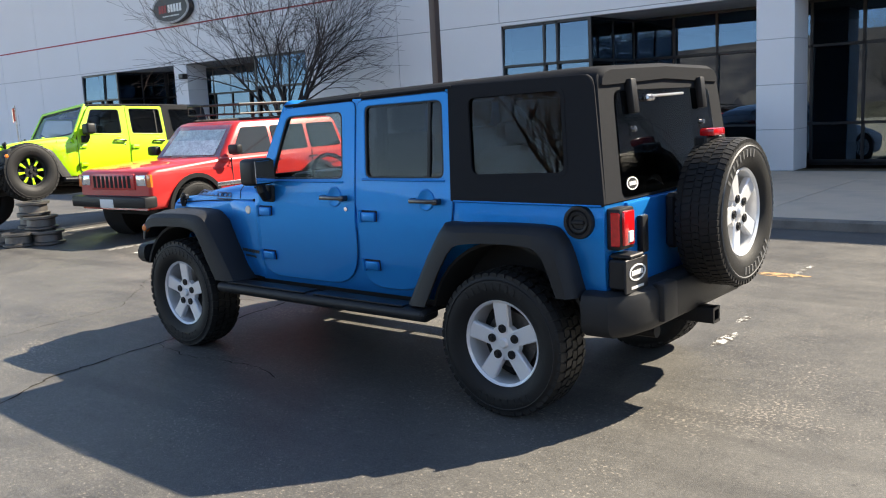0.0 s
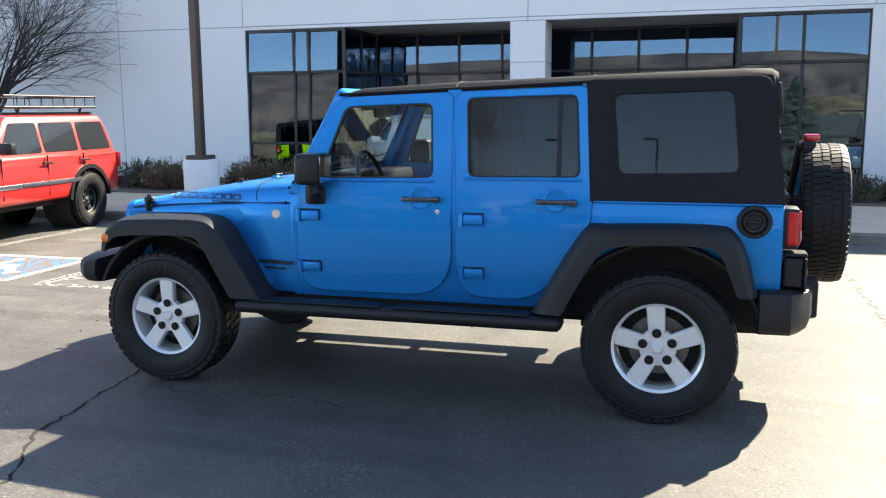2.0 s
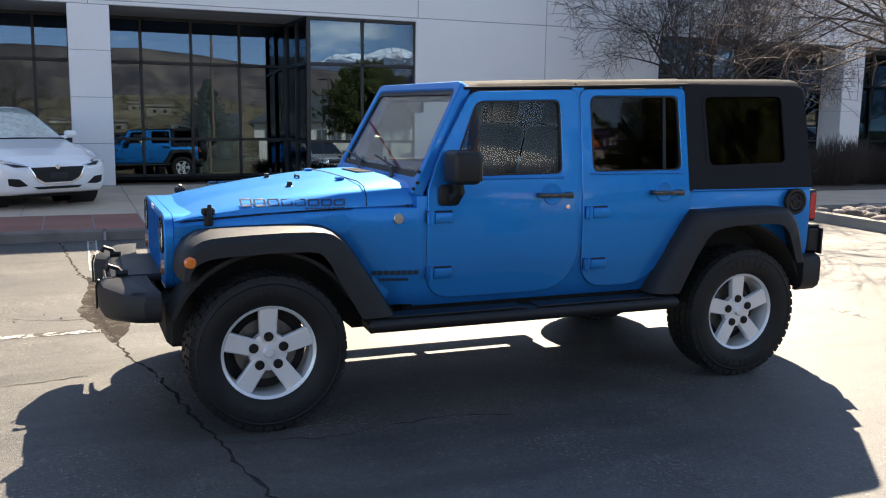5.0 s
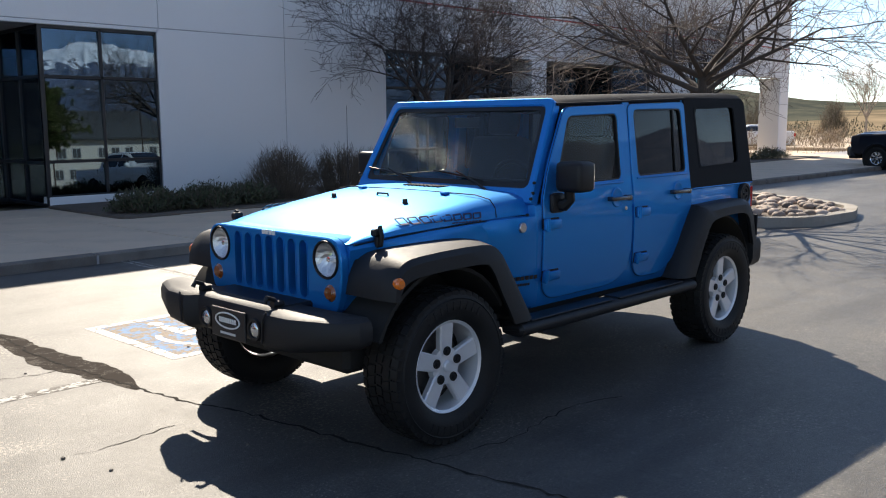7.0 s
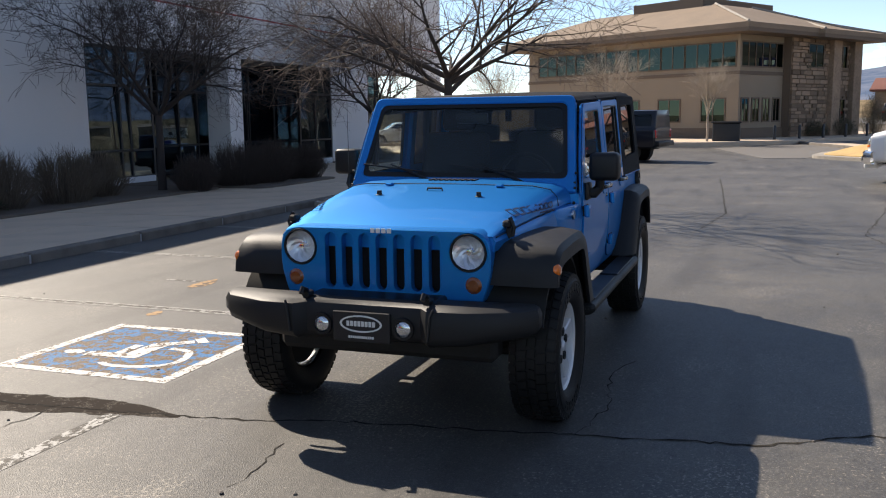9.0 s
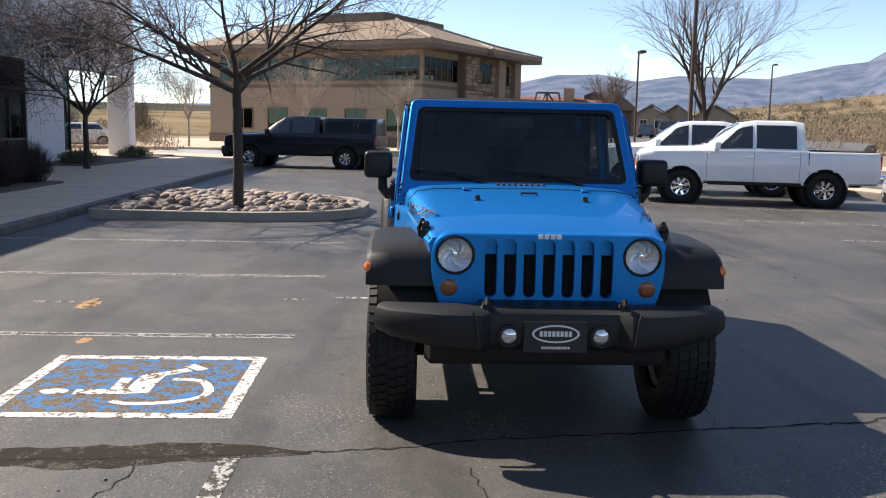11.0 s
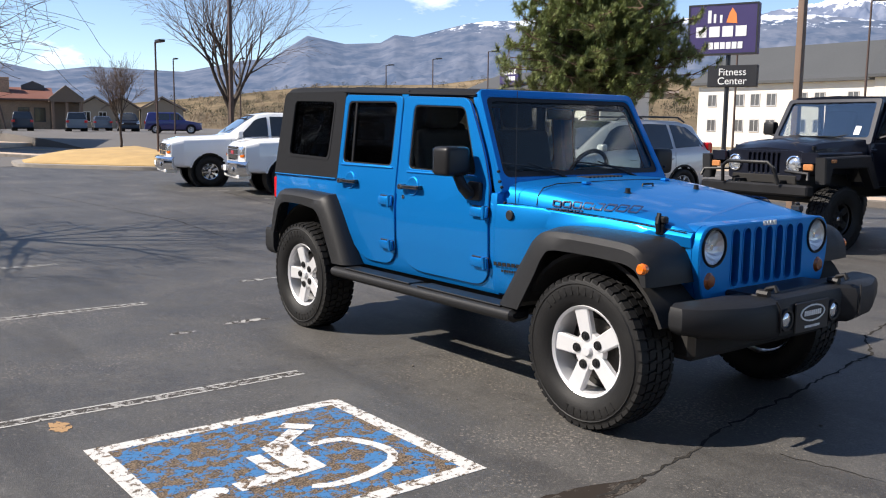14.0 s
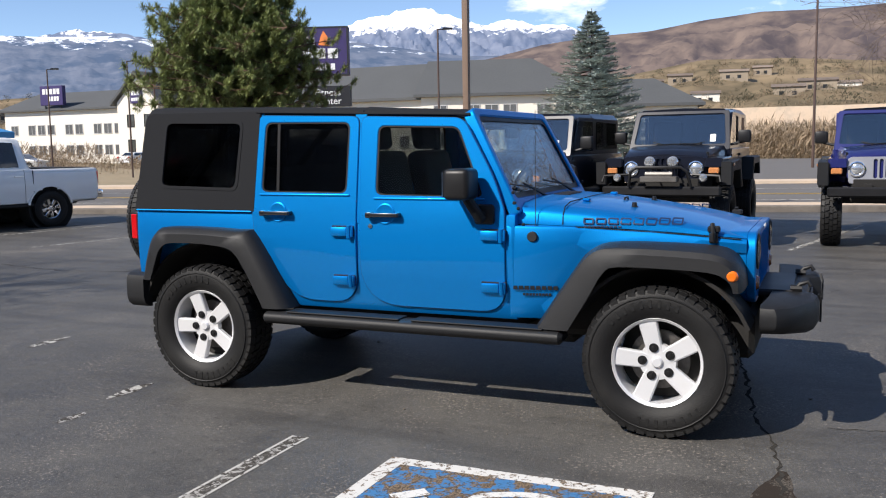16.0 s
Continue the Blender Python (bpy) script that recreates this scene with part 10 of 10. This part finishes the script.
# ---- hills, scrub and mountains ----
def terrain_material(name, low, high, snow=None, haze=(0.20, 0.27, 0.40), haze_amount=0.5, rock_scale=0.004, snow_z=0.0, snow_soft=60.0):
    """A far slope; distance haze is put on it as a faint glow of its own surface."""
    m, nd, ln, bs = nodes_of(name)
    geo = nd.new("ShaderNodeNewGeometry")
    n = nd.new("ShaderNodeTexNoise")
    n.inputs["Scale"].default_value, n.inputs["Detail"].default_value, n.inputs["Roughness"].default_value = rock_scale, 9, 0.62
    ln.new(geo.outputs["Position"], n.inputs["Vector"])
    mx = nd.new("ShaderNodeMix")
    mx.data_type = "RGBA"
    mx.inputs["A"].default_value, mx.inputs["B"].default_value = (*low, 1), (*high, 1)
    r = nd.new("ShaderNodeMapRange")
    r.inputs["From Min"].default_value, r.inputs["From Max"].default_value = 0.38, 0.62
    ln.new(n.outputs["Fac"], r.inputs["Value"])
    ln.new(r.outputs["Result"], mx.inputs["Factor"])
    col = mx.outputs["Result"]
    if snow:
        sep = nd.new("ShaderNodeSeparateXYZ")
        ln.new(geo.outputs["Position"], sep.inputs["Vector"])
        ma = nd.new("ShaderNodeMath")
        ma.operation = "MULTIPLY_ADD"
        n2 = nd.new("ShaderNodeTexNoise")
        n2.inputs["Scale"].default_value, n2.inputs["Detail"].default_value, n2.inputs["Roughness"].default_value = rock_scale * 1.6, 8, 0.66
        ln.new(geo.outputs["Position"], n2.inputs["Vector"])
        ma.inputs[1].default_value = snow_soft * 5
        ln.new(n2.outputs["Fac"], ma.inputs[0])
        ln.new(sep.outputs["Z"], ma.inputs[2])
        rs_ = nd.new("ShaderNodeMapRange")
        rs_.inputs["From Min"].default_value, rs_.inputs["From Max"].default_value = snow_z + snow_soft * 2.5, snow_z + snow_soft * 2.5 + 18
        ln.new(ma.outputs[0], rs_.inputs["Value"])
        m2 = nd.new("ShaderNodeMix")
        m2.data_type = "RGBA"
        m2.inputs["B"].default_value = (*snow, 1)
        ln.new(col, m2.inputs["A"])
        ln.new(rs_.outputs["Result"], m2.inputs["Factor"])
        col = m2.outputs["Result"]
    ln.new(col, bs.inputs["Base Color"])
    bs.inputs["Roughness"].default_value = 1.0
    bs.inputs["Specular IOR Level"].default_value = 0.0
    # painted haze: the slope itself emits, no air is modelled
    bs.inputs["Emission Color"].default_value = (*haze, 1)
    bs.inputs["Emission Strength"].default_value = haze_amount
    return m


def ridge(name, label, skyline, dist, depth, mat, seed, rough=0.10, step=0.2, rows=44, foot=0.0, crag=0.0, grain=1.3):
    """A mountain side: skyline gives bearing (degrees from +x) and elevation (degrees) of its crest as seen from the lot."""
    pts = sorted(skyline)
    a0, a1 = pts[0][0], pts[-1][0]
    cols = int((a1 - a0) / step) + 1
    vs, fs = [], []
    for i in range(cols):
        az = a0 + (a1 - a0) * i / (cols - 1)
        el = lerp_pts(pts, az)
        crest = dist * math.tan(radians(el))
        for j in range(rows + 4):
            t = j / rows
            r = dist - depth * (1 - t) if t <= 1 else dist + depth * 0.4 * (t - 1) * 3
            z = foot + (crest - foot) * (t ** 1.5 if t <= 1 else 1 - (t - 1) * 2.2)
            x, y = r * math.cos(radians(az)), r * math.sin(radians(az))
            q = Vector((x, y, 0)) * (5.5 / depth)
            k = noise.ridged_multi_fractal(q * grain + Vector((seed, seed, 0)), 0.85, 2.1, 7, 1.0, 2.0) - 1.1
            env = min(1, 4 * t * (1.0 - min(t, 1.0)) + 0.015)
            z += k * rough * crest * max(env, crag if t > 0.9 else 0)
            vs.append((x, y, z))
    n = rows + 4
    for i in range(cols - 1):
        for j in range(n - 1):
            fs.append((i * n + j, (i + 1) * n + j, (i + 1) * n + j + 1, i * n + j + 1))
    me = bpy.data.meshes.new(name)
    me.from_pydata(vs, [], fs)
    me.materials.append(mat)
    me.shade_smooth()
    bm = bmesh.new()
    bm.from_mesh(me)
    bmesh.ops.recalc_face_normals(bm, faces=bm.faces[:])
    if sum(f.normal.z for f in bm.faces) < 0:
        bmesh.ops.reverse_faces(bm, faces=bm.faces[:])
    bm.to_mesh(me)
    bm.free()
    return tagged(new(name, me), label, "mountain", "", "structure")


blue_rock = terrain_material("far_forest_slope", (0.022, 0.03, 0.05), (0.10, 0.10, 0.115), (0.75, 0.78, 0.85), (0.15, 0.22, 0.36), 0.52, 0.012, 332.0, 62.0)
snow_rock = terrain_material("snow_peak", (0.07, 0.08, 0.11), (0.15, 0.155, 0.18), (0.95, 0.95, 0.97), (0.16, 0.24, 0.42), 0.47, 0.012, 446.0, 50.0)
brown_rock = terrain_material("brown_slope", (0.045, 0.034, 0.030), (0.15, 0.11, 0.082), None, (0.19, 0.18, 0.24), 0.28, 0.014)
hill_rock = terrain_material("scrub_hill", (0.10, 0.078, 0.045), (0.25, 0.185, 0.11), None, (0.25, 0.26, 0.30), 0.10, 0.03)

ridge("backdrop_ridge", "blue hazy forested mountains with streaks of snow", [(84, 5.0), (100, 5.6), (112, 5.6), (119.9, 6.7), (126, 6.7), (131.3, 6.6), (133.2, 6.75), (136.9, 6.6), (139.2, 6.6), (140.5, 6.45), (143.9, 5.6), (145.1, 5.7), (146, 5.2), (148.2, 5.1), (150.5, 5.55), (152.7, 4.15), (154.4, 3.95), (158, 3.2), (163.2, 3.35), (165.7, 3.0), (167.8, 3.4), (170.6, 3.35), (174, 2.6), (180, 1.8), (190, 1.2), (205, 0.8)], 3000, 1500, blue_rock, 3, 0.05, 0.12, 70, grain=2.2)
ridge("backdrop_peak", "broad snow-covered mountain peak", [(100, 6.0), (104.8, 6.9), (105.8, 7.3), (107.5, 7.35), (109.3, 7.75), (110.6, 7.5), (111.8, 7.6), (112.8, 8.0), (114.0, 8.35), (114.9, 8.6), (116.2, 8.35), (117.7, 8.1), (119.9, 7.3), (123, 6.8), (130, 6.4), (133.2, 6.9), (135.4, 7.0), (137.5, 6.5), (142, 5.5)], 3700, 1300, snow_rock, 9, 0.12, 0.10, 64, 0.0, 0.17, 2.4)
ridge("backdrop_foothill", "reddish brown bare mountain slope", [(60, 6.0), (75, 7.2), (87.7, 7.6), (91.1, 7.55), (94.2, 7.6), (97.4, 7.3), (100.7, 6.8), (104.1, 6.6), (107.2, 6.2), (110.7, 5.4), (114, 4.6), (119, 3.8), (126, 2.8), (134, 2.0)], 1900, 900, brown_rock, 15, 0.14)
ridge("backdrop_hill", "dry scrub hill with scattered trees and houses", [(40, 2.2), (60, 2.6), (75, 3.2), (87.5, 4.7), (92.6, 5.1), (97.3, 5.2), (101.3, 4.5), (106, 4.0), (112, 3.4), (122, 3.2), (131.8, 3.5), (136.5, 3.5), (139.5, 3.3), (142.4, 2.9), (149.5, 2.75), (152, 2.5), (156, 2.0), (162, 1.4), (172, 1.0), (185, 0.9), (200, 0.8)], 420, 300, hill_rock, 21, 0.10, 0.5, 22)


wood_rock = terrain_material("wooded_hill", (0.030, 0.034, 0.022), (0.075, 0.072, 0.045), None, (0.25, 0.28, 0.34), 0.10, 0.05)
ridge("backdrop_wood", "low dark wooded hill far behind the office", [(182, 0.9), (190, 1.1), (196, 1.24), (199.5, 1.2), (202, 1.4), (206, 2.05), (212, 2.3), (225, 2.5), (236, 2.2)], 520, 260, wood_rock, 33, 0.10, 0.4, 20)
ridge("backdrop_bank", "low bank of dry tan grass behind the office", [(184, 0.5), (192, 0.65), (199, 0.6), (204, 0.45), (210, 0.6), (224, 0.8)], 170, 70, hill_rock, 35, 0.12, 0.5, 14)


def scatter(name, label, n, az, dist, size, mat, seed, lift=None, thin=0.017):
    """Far scrub: one mesh of many small uneven clumps of twigs."""
    rnd = random.Random(seed)
    sk = Skin()
    for k in range(n):
        a = radians(rnd.uniform(*az))
        r = rnd.uniform(*dist)
        s = rnd.uniform(*size)
        x, y = r * math.cos(a), r * math.sin(a)
        z = 0.0
        if lift:
            hit, loc, *_ = lift.ray_cast(Vector((x, y, 1000)), Vector((0, 0, -1)))
            z = loc.z if hit else 0.0
        for j in range(105):
            a2, u, hgt = rnd.uniform(0, 6.28), math.sqrt(rnd.random()), rnd.random()
            wd = 0.55 * math.sqrt(max(0.03, 1 - hgt * hgt))
            d = Vector((rnd.gauss(0, 0.6), rnd.gauss(0, 0.6), rnd.gauss(0.5, 0.5)))
            sk.blade(Vector((x + math.cos(a2) * u * wd * s, y + math.sin(a2) * u * wd * s, z + hgt * 0.6 * s - 0.05 * s)), d.normalized(), s * thin, s * rnd.uniform(0.10, 0.24))
    o = new(name, sk.mesh(name, mat, False))
    return tagged(o, label, "scrub", "", "stuff")


hill_ob = bpy.data.objects["backdrop_hill"]
bpy.context.view_layer.update()
scatter("scrub", "brown leafless scrub on the hillside", 1300, (84, 158), (150, 400), (1.2, 4.0), "scrub", 1, hill_ob)
scatter("dark_scrub", "dark green bushes and small trees on the hillside", 800, (84, 160), (180, 410), (2.0, 5.0), "scrub_green", 2, hill_ob)
scatter("street_scrub", "bare brown shrubs along the far side of the street", 170, (97, 106), (42, 85), (0.8, 2.6), "scrub", 3, None, 0.008)
scatter("hotel_scrub", "bare brown shrubs before the hotel", 90, (125, 142), (60, 90), (0.8, 2.2), "scrub", 4)
scatter("wood_scrub", "dense brown leafless brush below the hillside", 420, (136, 156), (85, 170), (1.6, 4.4), "scrub", 15, None, 0.0085)
scatter("wood_scrub", "dense brown leafless brush beside the street", 520, (82, 100), (76, 108), (2.0, 6.0), "scrub", 16, None, 0.0075)
scatter("lot_scrub", "bare brown shrubs past the lot", 90, (143, 155), (60, 130), (1.0, 3.0), "scrub", 5, None, 0.009)
scatter("bank_scrub", "bare brown shrubs past the end of the building", 120, (197.5, 213), (40, 64), (0.7, 2.2), "scrub", 25, None, 0.009)
scatter("bank_scrub", "dark low evergreens past the end of the building", 80, (196, 214), (60, 150), (1.2, 3.2), "scrub_green", 26)
for i, (x, y, r, h) in enumerate(((-52.5, -25.6, 1.5, 4.2), (-57.0, -24.5, 1.2, 3.2), (-54.5, -18.3, 0.9, 3.0))):
    bush("dark green juniper past the end of the building", (x, y, 0.0), r, r, h, 260, 130 + i, "reed", "juniper")
rnd = random.Random(9)
for k in range(16):
    a = radians((89 + 1.6 * k) if k < 8 else (128 + 2.9 * (k - 8)))
    r = rnd.uniform(270, 360)
    x, y = r * math.cos(a), r * math.sin(a)
    hit, loc, *_ = hill_ob.ray_cast(Vector((x, y, 1000)), Vector((0, 0, -1)))
    z = loc.z if hit else 0
    hs = thing("hill_house", "small far house with a low roof on the hillside", "house", "hillside houses", Matrix.Translation((x, y, z)) @ Matrix.Rotation(a + 1.57, 4, "Z"))
    w = rnd.uniform(3.0, 5.5)
    part("wall", bm_box((-w, -3.5, -3), (w, 3.5, 2.7)), "hotel_wall" if k % 5 == 0 else "office_wall", hs)
    part("roof", prism([(-4.0, 2.6), (0, 3.6), (4.0, 2.6)], "x", -w - 0.4, w + 0.4), "hill_roof", hs)
    for wx in (-w * 0.5, w * 0.3):
        part("window", bm_box((wx, 3.48, 0.3), (wx + 1.2, 3.56, 1.4)), "frame_dark", hs, "", None)
        part("window", bm_box((wx, -3.56, 0.3), (wx + 1.2, -3.48, 1.4)), "frame_dark", hs, "", None)
structure("far_lot", prism([(-2.5, 30.2), (7.5, 32.6), (10.5, 74), (-6.0, 74)], "z", -0.2, 0.10), "road", "grey asphalt lot across the street", "asphalt")
structure("retaining_wall", bm_box((-14, 118, -0.5), (70, 118.6, 5.9)), "concrete", "tall pale upper retaining wall below the hillside", "wall")
structure("retaining_wall", bm_box((-8, 112, -0.5), (60, 112.6, 3.6)), "concrete", "long pale retaining wall below the hillside", "wall")

# ---- pavement slabs and kerb stones ----
slab_me = mesh_of("slab", bm_box((0.006, 0.006, -0.06), (1.494, 1.544, 0.0), 0.006), "concrete")
paver_me = mesh_of("paver", bm_box((0.006, 0.006, -0.06), (0.594, 0.544, 0.0), 0.005), "paver")
kerb_me = mesh_of("kerb_stone", bm_box((0.008, -0.15, -0.2), (1.992, 0.0, 0.0), 0.022), "kerb")
for i in range(-24, 14):
    for j in range(4):
        x, y = 1.5 * i, -6.36 - 1.55 * (j + 1)
        if 1.4 < x < 6.0 and j == 0:
            continue
        o = new("slab", slab_me)
        o.parent, o.location = pavement, (x, y, 0.1235 + 0.003 * math.sin(i * 2.3 + j))
for i in range(10):
    for j in range(3):
        o = new("paver", paver_me)
        o.parent, o.location = pavement, (1.5 + 0.6 * i, -6.36 - 0.52 * (j + 1), 0.1225)
for i in range(-17, 11):
    o = new("kerb_stone", kerb_me)
    x = 2.0 * i
    o.parent, o.location = kerb, (x, -6.2, 0.125 + 0.004 * math.sin(i * 1.7))
